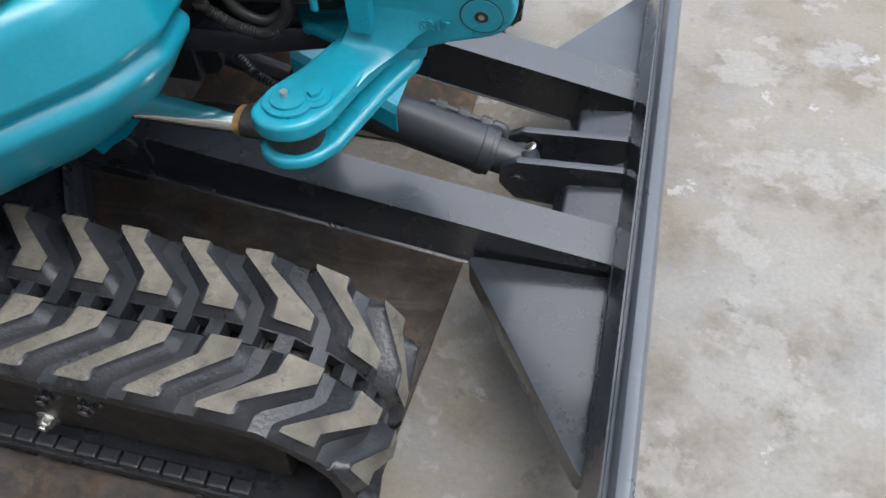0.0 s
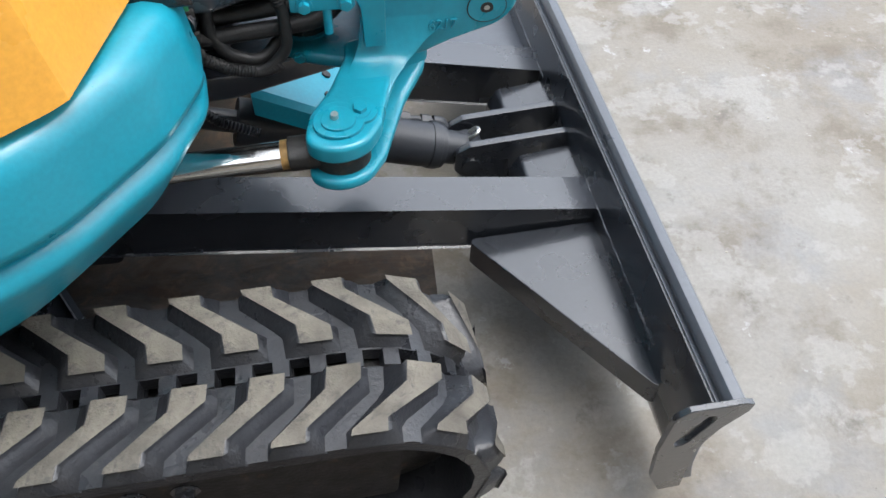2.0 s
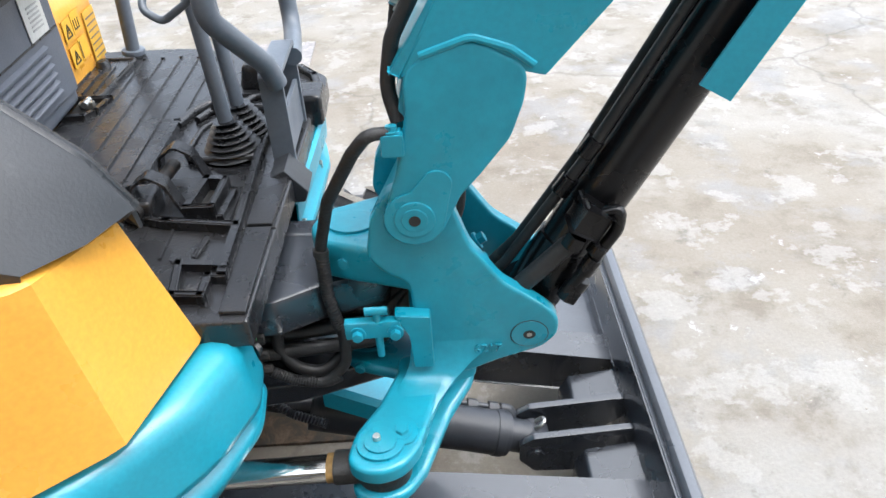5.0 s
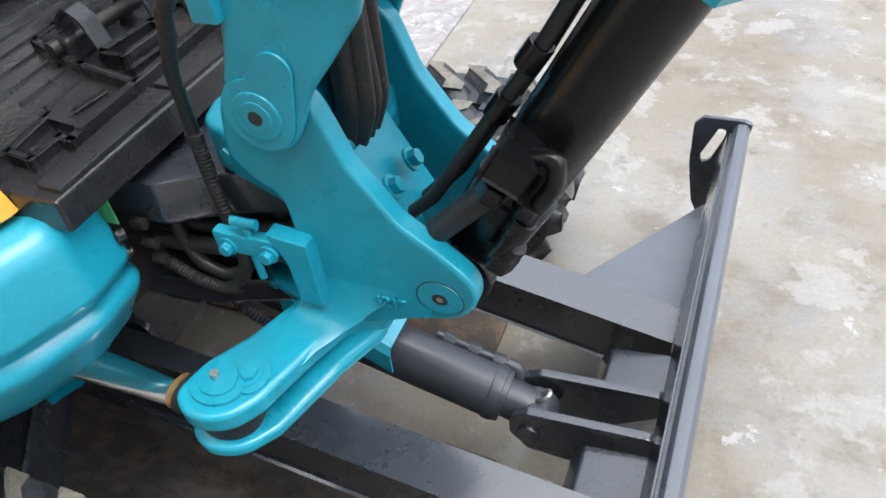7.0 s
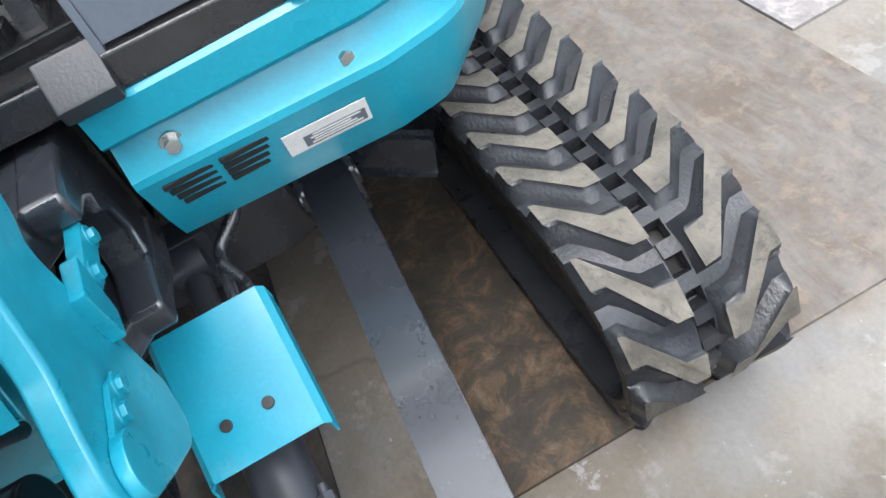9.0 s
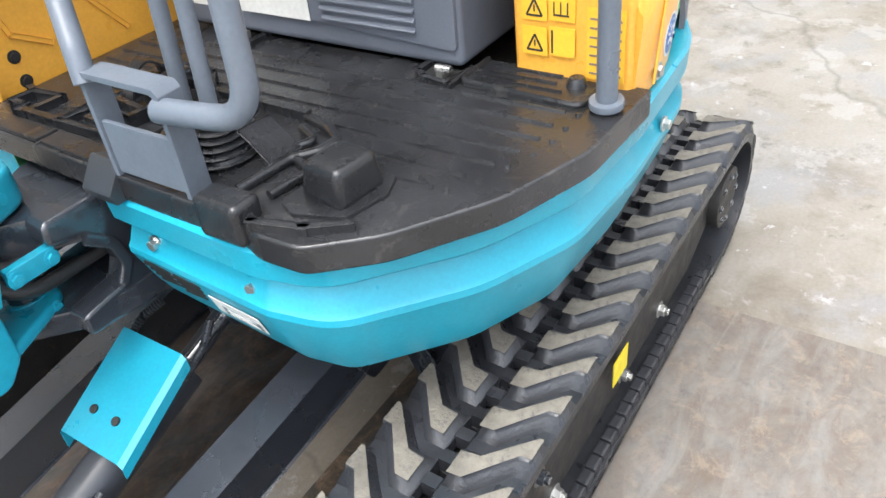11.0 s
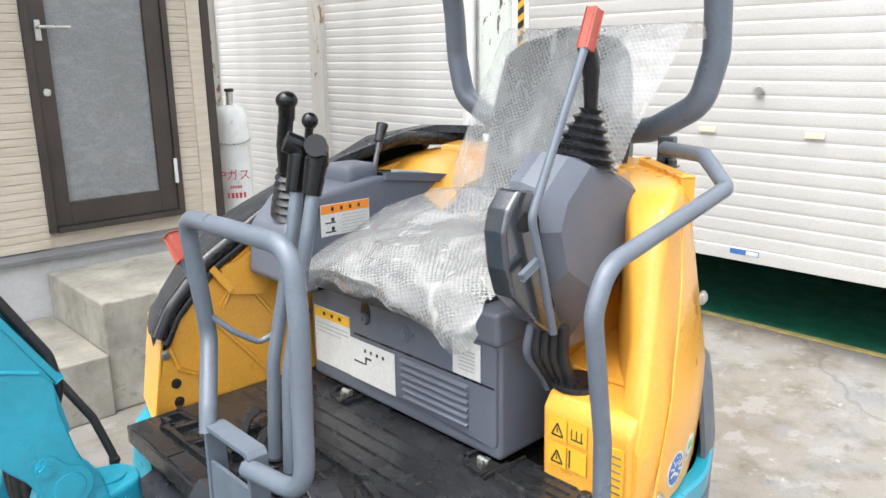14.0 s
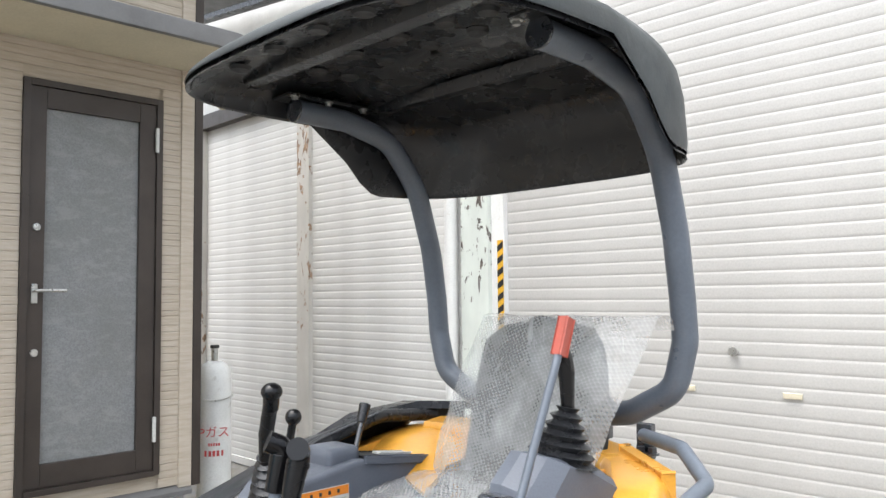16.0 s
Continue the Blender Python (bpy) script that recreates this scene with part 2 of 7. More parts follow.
def bubble_film():
    """Clear plastic with small round bubbles: mostly see-through, glossy, milky in clouds and in painted fold streaks.
    """
    m, nt, b = nodes_of("bubble_wrap")
    v = coords(nt)
    vo = nt.nodes.new("ShaderNodeTexVoronoi")
    vo.voronoi_dimensions = "2D"
    vo.inputs["Scale"].default_value = 100
    vo.inputs["Randomness"].default_value = 0.2
    # unrolled along the drape: across, and down the back, over the cushion and past its front
    sep = nt.nodes.new("ShaderNodeSeparateXYZ")
    nt.links.new(v, sep.inputs[0])
    down = nt.nodes.new("ShaderNodeMath")
    down.operation = "SUBTRACT"
    nt.links.new(sep.outputs["X"], down.inputs[0])
    nt.links.new(sep.outputs["Z"], down.inputs[1])
    flat = nt.nodes.new("ShaderNodeCombineXYZ")
    nt.links.new(sep.outputs["Y"], flat.inputs[0])
    nt.links.new(down.outputs[0], flat.inputs[1])
    slant = nt.nodes.new("ShaderNodeMapping")
    slant.inputs["Rotation"].default_value = (0, 0, 0.5)
    nt.links.new(flat.outputs[0], slant.inputs["Vector"])
    nt.links.new(slant.outputs[0], vo.inputs["Vector"])
    cloud = noise_tex(nt, v, 7, 6, 0.6, 0.6)
    folds = noise_tex(nt, coords(nt, (1, 1, 0.35)), 16, 4, 0.6, 1.5)
    b.inputs["Base Color"].default_value = (0.62, 0.625, 0.615, 1)
    b.inputs["Roughness"].default_value = 0.2
    bumped(nt, b, vo.outputs["Distance"], 0.35, 0.004)
    clear = nt.nodes.new("ShaderNodeBsdfTransparent")
    ms = nt.nodes.new("ShaderNodeMixShader")
    rim = ramp(nt, vo.outputs["Distance"], [(0.2, (0.34,) * 3), (0.45, (0.40,) * 3), (0.65, (0.60,) * 3)])
    milk = ramp(nt, cloud, [(0.35, (0.24,) * 3), (0.55, (0.44,) * 3), (0.72, (0.88,) * 3)])
    f = mix(nt, 0.5, rim, milk)
    # upright white streaks put the highlights of folds into the film
    f = mix(nt, ramp(nt, folds, [(0.60, (0, 0, 0)), (0.70, (0.55,) * 3)]), f, (0.85, 0.85, 0.85))
    nt.links.new(f, ms.inputs["Fac"])
    nt.links.new(clear.outputs[0], ms.inputs[1])
    nt.links.new(b.outputs[0], ms.inputs[2])
    nt.links.new(ms.outputs[0], nt.nodes["Material Output"].inputs["Surface"])
    return m


def siding_mat():
    m, nt, b = nodes_of("beige_siding")
    v = coords(nt, (3, 3, 30))
    oi = nt.nodes.new("ShaderNodeObjectInfo")
    n1 = noise_tex(nt, v, 2.0, 5)
    c = ramp(nt, n1, [(0.3, (0.42, 0.36, 0.285)), (0.5, (0.475, 0.415, 0.335)), (0.7, (0.52, 0.465, 0.39))])
    c = mix(nt, 0.15, c, ramp(nt, oi.outputs["Random"], [(0, (0.7,) * 3), (1, (1, 1, 1))]), "MULTIPLY")
    nt.links.new(c, b.inputs["Base Color"])
    b.inputs["Roughness"].default_value = 0.75
    bumped(nt, b, noise_tex(nt, coords(nt, (1, 1, 4)), 25, 5), 0.5, 0.006)
    return m


def frosted():
    m, nt, b = nodes_of("frosted_door_glass")
    v = coords(nt)
    sp = noise_tex(nt, v, 120, 4)
    cl = noise_tex(nt, v, 2.2, 5, 0.6, 0.6)
    c = ramp(nt, sp, [(0.35, (0.165, 0.17, 0.175)), (0.65, (0.225, 0.23, 0.235))])
    # dark and pale patches put a mottled reflection into the pane's colour
    c = mix(nt, ramp(nt, cl, [(0.45, (0, 0, 0)), (0.7, (0.45,) * 3)]), c, (0.14, 0.145, 0.135))
    c = mix(nt, ramp(nt, noise_tex(nt, coords(nt, (1, 1, 2.2)), 9, 6, 0.65, 0.5), [(0.5, (0, 0, 0)), (0.62, (0.4,) * 3)]), c, (0.27, 0.275, 0.27))
    nt.links.new(c, b.inputs["Base Color"])
    b.inputs["Roughness"].default_value = 0.35
    bumped(nt, b, sp, 0.5, 0.003)
    return m


M_GROUND = concrete_ground()
M_PLATE = steel_plate("rusty_steel_plate", (0.030, 0.030, 0.030), (0.052, 0.034, 0.022), (0.16, 0.155, 0.15), 0.35)
M_PLATE2 = steel_plate("dusty_steel_plate", (0.148, 0.133, 0.118), (0.112, 0.088, 0.068), (0.205, 0.20, 0.195), 0.6, oil_shade=0.72)
M_PLATE3 = steel_plate("dull_grey_plate", (0.22, 0.21, 0.215), (0.24, 0.22, 0.21), (0.29, 0.28, 0.28), 0.4)
M_SCUFF = surf("scuffed_weld", (0.20, 0.205, 0.21), 0.5, scale=30, vary=0.5, fine=150, bump=0.5, dirt=(0.06, 0.065, 0.075), dirt_at=0.5)
M_WRAP = bubble_film()
M_SIDING = siding_mat()
M_FROST = frosted()
M_BROWN = surf("bronze_aluminium", (0.052, 0.042, 0.036), 0.4, metal=0.3, scale=5, vary=0.15, fine=150, bump=0.05)
M_STEP = surf("weathered_concrete_step", (0.31, 0.29, 0.25), 0.85, scale=5, vary=0.3, fine=60, bump=0.5, dirt=(0.15, 0.145, 0.13), dirt_at=0.55)
M_FOUND = surf("pale_concrete_base", (0.48, 0.48, 0.47), 0.85, scale=4, vary=0.12, fine=60, bump=0.3, dirt=(0.3, 0.3, 0.28), dirt_at=0.62)
M_TRIM = surf("grey_drip_edge", (0.15, 0.15, 0.15), 0.5, scale=5, vary=0.15, fine=100, bump=0.05)
M_SHUT = surf("cream_shutter_steel", (0.45, 0.44, 0.42), 0.5, scale=2.5, vary=0.06, fine=90, bump=0.05, dirt=(0.5, 0.46, 0.4), dirt_at=0.68)
M_SHUTW = surf("greyish_shutter_steel", (0.66, 0.655, 0.635), 0.55, scale=3, vary=0.08, fine=90, bump=0.05, dirt=(0.42, 0.38, 0.33), dirt_at=0.64)
def peeling(name, paint, under, amount):
    m, nt, b = nodes_of(name)
    v = coords(nt, (1, 1, 0.45))
    flakes = noise_tex(nt, v, 16, 6, 0.62, 0.6)
    zone = noise_tex(nt, v, 1.9, 3)
    tone = noise_tex(nt, v, 5, 5)
    c = ramp(nt, tone, [(0.3, shades(paint, 0.88)), (0.7, shades(paint, 1.08))])
    mask = mix(nt, 0.35, flakes, zone)
    gone = ramp(nt, mask, [(amount, (0, 0, 0)), (amount + 0.02, (0.95,) * 3)])
    bare = ramp(nt, noise_tex(nt, v, 40, 4), [(0.35, shades(under, 0.5)), (0.65, shades(under, 1.7))])
    nt.links.new(mix(nt, gone, c, bare), b.inputs["Base Color"])
    b.inputs["Roughness"].default_value = 0.6
    bumped(nt, b, gone, -0.5, 0.004)
    return m


M_WHITE = surf("white_paint", (0.74, 0.74, 0.72), 0.5, scale=4, vary=0.06, fine=100, bump=0.06, dirt=(0.42, 0.33, 0.24), dirt_at=0.66)
M_POST = peeling("peeling_mint_paint", (0.62, 0.66, 0.61), (0.06, 0.045, 0.035), 0.57)
M_RUSTY = peeling("rusted_white_post", (0.58, 0.56, 0.52), (0.22, 0.13, 0.07), 0.565)
M_GASW = surf("gas_bottle_paint", (0.72, 0.73, 0.71), 0.5, scale=6, vary=0.1, fine=100, bump=0.1, dirt=(0.36, 0.34, 0.31), dirt_at=0.6)
M_REDINK = surf("red_lettering", (0.5, 0.06, 0.06), 0.5, scale=20, vary=0.2, fine=100, bump=0.0)
M_CREAM = surf("cream_soffit", (0.58, 0.53, 0.4), 0.7, scale=3, vary=0.06, fine=80, bump=0.05)
M_GWALL = surf("pale_grey_gable", (0.6, 0.6, 0.58), 0.7, scale=3, vary=0.08, fine=60, bump=0.1)
M_FGREEN = surf("green_floor_paint", (0.02, 0.14, 0.085), 0.4, scale=5, vary=0.3, fine=60, bump=0.2, dirt=(0.05, 0.05, 0.045), dirt_at=0.55)
M_FYEL = surf("faded_yellow_line", (0.42, 0.34, 0.11), 0.7, scale=9, vary=0.2, fine=70, bump=0.2, dirt=(0.3, 0.28, 0.22), dirt_at=0.5)
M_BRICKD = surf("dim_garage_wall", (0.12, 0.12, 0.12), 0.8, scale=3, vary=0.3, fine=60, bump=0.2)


# ---------------------------------------------------------------- mesh helpers
def part(name, bm, material, parent=None, label="", smooth=38, second=None):
    """Links a bmesh as one mesh object, under a thing or a part when one is given."""
    bmesh.ops.recalc_face_normals(bm, faces=bm.faces)
    me = bpy.data.meshes.new(name)
    bm.to_mesh(me)
    bm.free()
    me.materials.append(material)
    if second:
        me.materials.append(second)
    if smooth:
        me.shade_smooth()
        me.set_sharp_from_angle(angle=radians(smooth))
    ob = new(name, me)
    if smooth:
        # large faces keep their own normal beside the bevels
        wn = ob.modifiers.new("weighted_normal", "WEIGHTED_NORMAL")
        wn.keep_sharp = True
    if parent:
        # thing, part, sub-part and no deeper
        while parent.parent and parent.parent.parent:
            parent = parent.parent
        ob.parent = parent
    return tagged(ob, label)


def bev(bm, width, seg=2, angle=30):
    edges = [e for e in bm.edges if len(e.link_faces) == 2 and e.calc_face_angle(0) > radians(angle)]
    if edges and width > 0:
        bmesh.ops.bevel(bm, geom=edges, offset=width, segments=seg, affect="EDGES", profile=0.6, clamp_overlap=True)
    return bm


def box(x0, x1, y0, y1, z0, z1, width=0.004, seg=2, bm=None):
    b = bmesh.new()
    bmesh.ops.create_cube(b, size=1)
    for v in b.verts:
        v.co = ((x0 + x1) / 2 + v.co.x * (x1 - x0), (y0 + y1) / 2 + v.co.y * (y1 - y0), (z0 + z1) / 2 + v.co.z * (z1 - z0))
    bev(b, width, seg)
    return b if bm is None else joined(bm, b)


def joined(a, b):
    me = bpy.data.meshes.new("join")
    b.to_mesh(me)
    b.free()
    a.from_mesh(me)
    bpy.data.meshes.remove(me)
    return a


def turned(bm, m):
    bm.transform(m)
    return bm


def rod(a, b, r, r2=None, n=20, width=0.0, bm=None):
    """A round bar from a to b."""
    a, b = Vector(a), Vector(b)
    t = bmesh.new()
    bmesh.ops.create_cone(t, cap_ends=True, segments=n, radius1=r, radius2=r if r2 is None else r2, depth=(b - a).length)
    if width:
        bev(t, width, 2, 50)
    t.transform(Matrix.Translation((a + b) / 2) @ (b - a).to_track_quat("Z", "Y").to_matrix().to_4x4())
    return t if bm is None else joined(bm, t)


def bar(a, b, w, h, width=0.003, up=(0, 0, 1), bm=None):
    """A rectangular bar from a to b: w across, h along up."""
    a, b = Vector(a), Vector(b)
    d = (b - a).normalized()
    s = d.cross(Vector(up)).normalized()
    u = s.cross(d)
    t = bmesh.new()
    bmesh.ops.create_cube(t, size=1)
    length = (b - a).length
    for v in t.verts:
        v.co = (a + b) / 2 + d * v.co.x * length + s * v.co.y * w + u * v.co.z * h
    bev(t, width)
    return t if bm is None else joined(bm, t)


def fillet(points, radius, n=6, closed=False):
    """The polyline with its corners rounded."""
    pts = [Vector(p) for p in points]
    out = []
    for i, p in enumerate(pts):
        if not closed and i in (0, len(pts) - 1):
            out.append(p)
            continue
        a, b = pts[i - 1] - p, pts[(i + 1) % len(pts)] - p
        la, lb = a.length, b.length
        a, b = a / la, b / lb
        half = math.acos(max(-1, min(1, a.dot(b)))) / 2
        if half > radians(88):
            out.append(p)
            continue
        r = radius[i] if isinstance(radius, (list, tuple)) else radius
        d = min(r / math.tan(half), la * 0.48, lb * 0.48)
        s, e = p + a * d, p + b * d
        for k in range(n + 1):
            t = k / n
            out.append(s * (1 - t) ** 2 + p * 2 * t * (1 - t) + e * t * t)
    return out


def tube(points, r, radius=0.05, n=14, bend=6, bm=None, wave=0.0, pitch=0.012, flat=1.0):
    """A pipe or hose along a polyline with rounded bends; wave makes it corrugated."""
    path = fillet(points, radius, bend)
    if wave:
        fine = []
        for a, b in zip(path, path[1:]):
            k = max(1, int((b - a).length / (pitch / 2)))
            fine += [a.lerp(b, i / k) for i in range(k)]
        path = fine + [path[-1]]
    t = bmesh.new()
    rings = []
    side = None
    for i, p in enumerate(path):
        d = (path[min(i + 1, len(path) - 1)] - path[max(i - 1, 0)]).normalized()
        if side is None:
            side = d.cross(Vector((0, 0, 1)) if abs(d.z) < 0.9 else Vector((0, 1, 0))).normalized()
        side = (side - d * side.dot(d)).normalized()
        up = d.cross(side)
        q = r + (wave if i % 2 else -wave)
        rings.append([t.verts.new(p + (side * math.cos(a) + up * math.sin(a) * flat) * q) for a in (2 * math.pi * k / n for k in range(n))])
    for a, b in zip(rings, rings[1:]):
        for k in range(n):
            t.faces.new((a[k], a[(k + 1) % n], b[(k + 1) % n], b[k]))
    t.faces.new(rings[0])
    t.faces.new(rings[-1][::-1])
    return t if bm is None else joined(bm, t)


def prism(poly, axis, lo, hi, width=0.003, radius=0.0, seg=2, n=5, bm=None):
    """A plate: an outline in the plane across the axis, given as pairs in the order of the other two axes, from lo to hi."""
    pts = [(p[0], p[1], 0) for p in poly]
    if radius:
        pts = fillet(pts, radius, n, closed=True)
    place = {"x": lambda u, v, w: (w, u, v), "y": lambda u, v, w: (u, w, v), "z": lambda u, v, w: (u, v, w)}[axis]
    t = bmesh.new()
    a = [t.verts.new(place(p[0], p[1], lo)) for p in pts]
    b = [t.verts.new(place(p[0], p[1], hi)) for p in pts]
    t.faces.new(a)
    t.faces.new(b[::-1])
    for i in range(len(a)):
        j = (i + 1) % len(a)
        t.faces.new((a[i], b[i], b[j], a[j]))
    bmesh.ops.recalc_face_normals(t, faces=t.faces)
    bev(t, width, seg)
    return t if bm is None else joined(bm, t)


def loft(rows, closed=False, caps=False, bm=None):
    """Quads between rows of points."""
    t = bmesh.new()
    vs = [[t.verts.new(p) for p in row] for row in rows]
    for a, b in zip(vs, vs[1:]):
        k = len(a)
        for i in range(k if closed else k - 1):
            j = (i + 1) % k
            t.faces.new((a[i], a[j], b[j], b[i]))
    if caps:
        t.faces.new(vs[0])
        t.faces.new(vs[-1][::-1])
    return t if bm is None else joined(bm, t)


def thick(bm, t):
    """Gives a sheet its thickness, inward along the vertex normals."""
    bmesh.ops.remove_doubles(bm, verts=bm.verts, dist=0.0004)
    bmesh.ops.recalc_face_normals(bm, faces=bm.faces)
    bm.normal_update()
    inner = {v: bm.verts.new(v.co - v.normal * t) for v in bm.verts[:]}
    rims = [e.verts[:] for e in bm.edges if len(e.link_faces) == 1]
    for f in bm.faces[:]:
        bm.faces.new([inner[v] for v in reversed(f.verts)])
    for p, q in rims:
        bm.faces.new((p, q, inner[q], inner[p]))
    return bm


def hexbolt(at, axis, r=0.009, h=0.007, bm=None):
    """A hexagon bolt head with a washer."""
    a = Vector(at)
    d = Vector(axis).normalized()
    t = rod(a - d * 0.002, a + d * 0.002, r * 1.45, n=18, width=0.0006)
    t = rod(a, a + d * h, r, n=6, width=0.0012, bm=t)
    return t if bm is None else joined(bm, t)


def bellows(a, b, r1, r2, folds, bm=None):
    """A ribbed rubber boot from a to b."""
    a, b = Vector(a), Vector(b)
    d = (b - a).normalized()
    s = d.cross(Vector((0, 1, 0.1))).normalized()
    u = d.cross(s)
    rows = []
    steps = folds * 4
    for i in range(steps + 1):
        f = i / steps
        r = r1 + (r2 - r1) * f + (0.09 * r1) * math.cos(f * folds * 2 * math.pi)
        rows.append([a.lerp(b, f) + (s * math.cos(q) + u * math.sin(q)) * r for q in (2 * math.pi * k / 20 for k in range(20))])
    t = loft(rows, closed=True, caps=True)
    return t if bm is None else joined(bm, t)


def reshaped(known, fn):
    """Carries the vertices of all meshes that are not in known through fn: the assembled castings are shifted and
    stretched to fit the camera's view.
    """
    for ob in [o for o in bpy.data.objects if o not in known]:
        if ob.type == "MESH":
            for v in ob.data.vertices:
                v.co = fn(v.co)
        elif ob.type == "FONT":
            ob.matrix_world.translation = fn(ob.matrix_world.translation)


def empty(name, label, category, at=(0, 0, 0), **more):
    ob = new(name)
    ob.location = at
    return tagged(ob, label, category, **more)


# ---------------------------------------------------------------- ground and buildings
SHX = -2.9  # plane of the shutter wall
HY = -2.91  # face of the house wall


def build_ground():
    bm = bmesh.new()
    xs = [-900, -60, -8, -2, 0, 1, 3, 10, 60, 900]
    ys = [-900, -60, -10, -3, -1, 0, 1, 3, 10, 60, 900]
    loft([[(x, y, 0) for y in ys] for x in xs], bm=bm)
    tagged(part("ground", bm, M_GROUND, None, smooth=0), "old patched concrete yard with flaking skim coat and stains", "ground", kind="structure")
    for outline, m, lab in (
        (((-0.76, 0.06), (0.998, -0.025), (0.905, -1.25), (-0.80, -1.20)), M_PLATE, "rusty dark steel plate lying under the track"),
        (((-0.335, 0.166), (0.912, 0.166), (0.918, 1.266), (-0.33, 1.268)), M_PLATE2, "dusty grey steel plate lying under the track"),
        (((-1.30, 1.275), (0.312, 1.275), (0.30, 2.9), (-1.31, 2.9)), M_PLATE3, "dull grey flat steel plate on the yard"),
    ):
        tagged(part("steel_plate", prism(outline, "z", 0.0, 0.009, 0.002), m), lab, "steel plate", group="steel plates on the yard")
    bm = bmesh.new()
    rnd = random.Random(5)
    for _ in range(90):
        x, y, s = rnd.uniform(-0.5, 2.4), rnd.uniform(-0.6, 1.6), rnd.uniform(0.001, 0.0032)
        if abs(y) < 0.75 and x < 1.05 and not (-0.02 < y < 0.17):
            continue
        t = bmesh.new()
        bmesh.ops.create_icosphere(t, subdivisions=1, radius=s)
        t.transform(Matrix.Translation((x, y, s * 0.4)) @ Matrix.Diagonal((1.4, 1, 0.6, 1)))
        joined(bm, t)
    tagged(part("grit", bm, M_STEP), "small loose concrete crumbs on the yard", "grit", kind="stuff")


def build_house():
    x0, x1 = -0.875, 5.0
    # core wall behind the siding, with the door opening left free
    dx0, dx1, dz0, dz1 = -0.685, 0.05, 0.735, 2.86
    bm = box(x0 + 0.02, dx0, HY - 0.2, HY - 0.018, 0.6, 4.3, 0)
    box(dx1, x1, HY - 0.2, HY - 0.018, 0.6, 4.3, 0, bm=bm)
    box(dx0, dx1, HY - 0.2, HY - 0.018, dz1, 4.3, 0, bm=bm)
    box(dx0, dx1, HY - 0.2, HY - 0.018, 0.6, dz0, 0, bm=bm)
    box(x0 + 0.02, x0 + 0.2, HY - 4, HY - 0.2, 0.0, 4.3, 0, bm=bm)
    wall = tagged(part("wall_house", bm, M_SIDING, smooth=0), "beige layered-stone pattern siding on a small house", "wall", kind="structure")
    tagged(part("foundation", box(x0 + 0.03, x1, HY - 0.2, HY - 0.015, 0, 0.62, 0.004), M_FOUND), "pale rendered concrete house base", "foundation", kind="structure")
    tagged(part("drip_trim", prism([(HY - 0.02, 0.60), (HY + 0.03, 0.60), (HY + 0.03, 0.625), (HY - 0.02, 0.655)], "x", x0, x1, 0.003), M_TRIM), "grey metal drip edge along the wall foot", "trim", kind="structure")
    # corner strip
    tagged(part("corner_trim", box(x0 - 0.004, x0 + 0.075, HY - 0.075, HY + 0.012, 0.64, 4.25, 0.006), M_SIDING), "beige corner strip of the siding", "trim", kind="structure")
    tagged(part("corner_strip", box(x0 - 0.058, x0 - 0.006, HY - 0.06, HY + 0.014, 0.64, 4.2, 0.006), M_BROWN), "dark brown strip at the house corner", "trim", kind="structure")
    # door
    door = empty("door_1", "bronze aluminium door with tall frosted glass pane, closed", "door", kind="structure")
    fy0, fy1 = HY - 0.06, HY + 0.018
    part("side_frame", box(dx0, dx0 + 0.035, fy0, fy1, dz0, dz1, 0.003), M_BROWN, door)
    part("side_frame", box(dx1 - 0.035, dx1, fy0, fy1, dz0, dz1, 0.003), M_BROWN, door)
    part("head_frame", box(dx0 + 0.035, dx1 - 0.035, fy0, fy1, dz1 - 0.035, dz1, 0.003), M_BROWN, door)
    part("threshold", box(dx0 + 0.035, dx1 - 0.035, fy0, fy1 + 0.02, dz0, dz0 + 0.03, 0.003), M_BROWN, door)
    gx0, gx1, gz0, gz1 = -0.555, -0.065, 0.885, 2.715
    ly0, ly1 = HY - 0.035, HY + 0.005
    part("door_stile", box(dx0 + 0.037, gx0, ly0, ly1, dz0 + 0.032, dz1 - 0.037, 0.003), M_BROWN, door)
    part("door_stile", box(gx1, dx1 - 0.037, ly0, ly1, dz0 + 0.032, dz1 - 0.037, 0.003), M_BROWN, door)
    part("door_rail", box(gx0, gx1, ly0, ly1, dz0 + 0.032, gz0, 0.003), M_BROWN, door)
    part("door_rail", box(gx0, gx1, ly0, ly1, gz1, dz1 - 0.037, 0.003), M_BROWN, door)
    part("glass_pane", box(gx0 - 0.01, gx1 + 0.01, HY - 0.028, HY - 0.018, gz0 - 0.01, gz1 + 0.01, 0), M_FROST, door, "grey frosted glass pane")
    for z in (2.62, 0.99):
        part("hinge", box(dx0 + 0.028, dx0 + 0.046, fy1 - 0.004, fy1 + 0.012, z - 0.07, z + 0.07, 0.004), M_STICK, door, "pale hinge cover")
    handle = part("handle_plate", box(-0.035, -0.005, ly1, ly1 + 0.012, 1.70, 1.80, 0.005), M_STEEL, door, "satin metal handle plate")
    part("lever", tube([(-0.02, ly1 + 0.01, 1.765), (-0.02, ly1 + 0.05, 1.765), (-0.16, ly1 + 0.055, 1.765)], 0.009, 0.015), M_STEEL, handle)
    for z in (2.09, 1.45):
        part("lock", rod((-0.024, ly1 - 0.002, z), (-0.024, ly1 + 0.015, z), 0.019, width=0.003), M_STEEL, door, "round metal door lock")
    # awning over the door
    aw = empty("awning", "flat cream-lined door awning with grey metal edge", "awning")
    az = 3.06
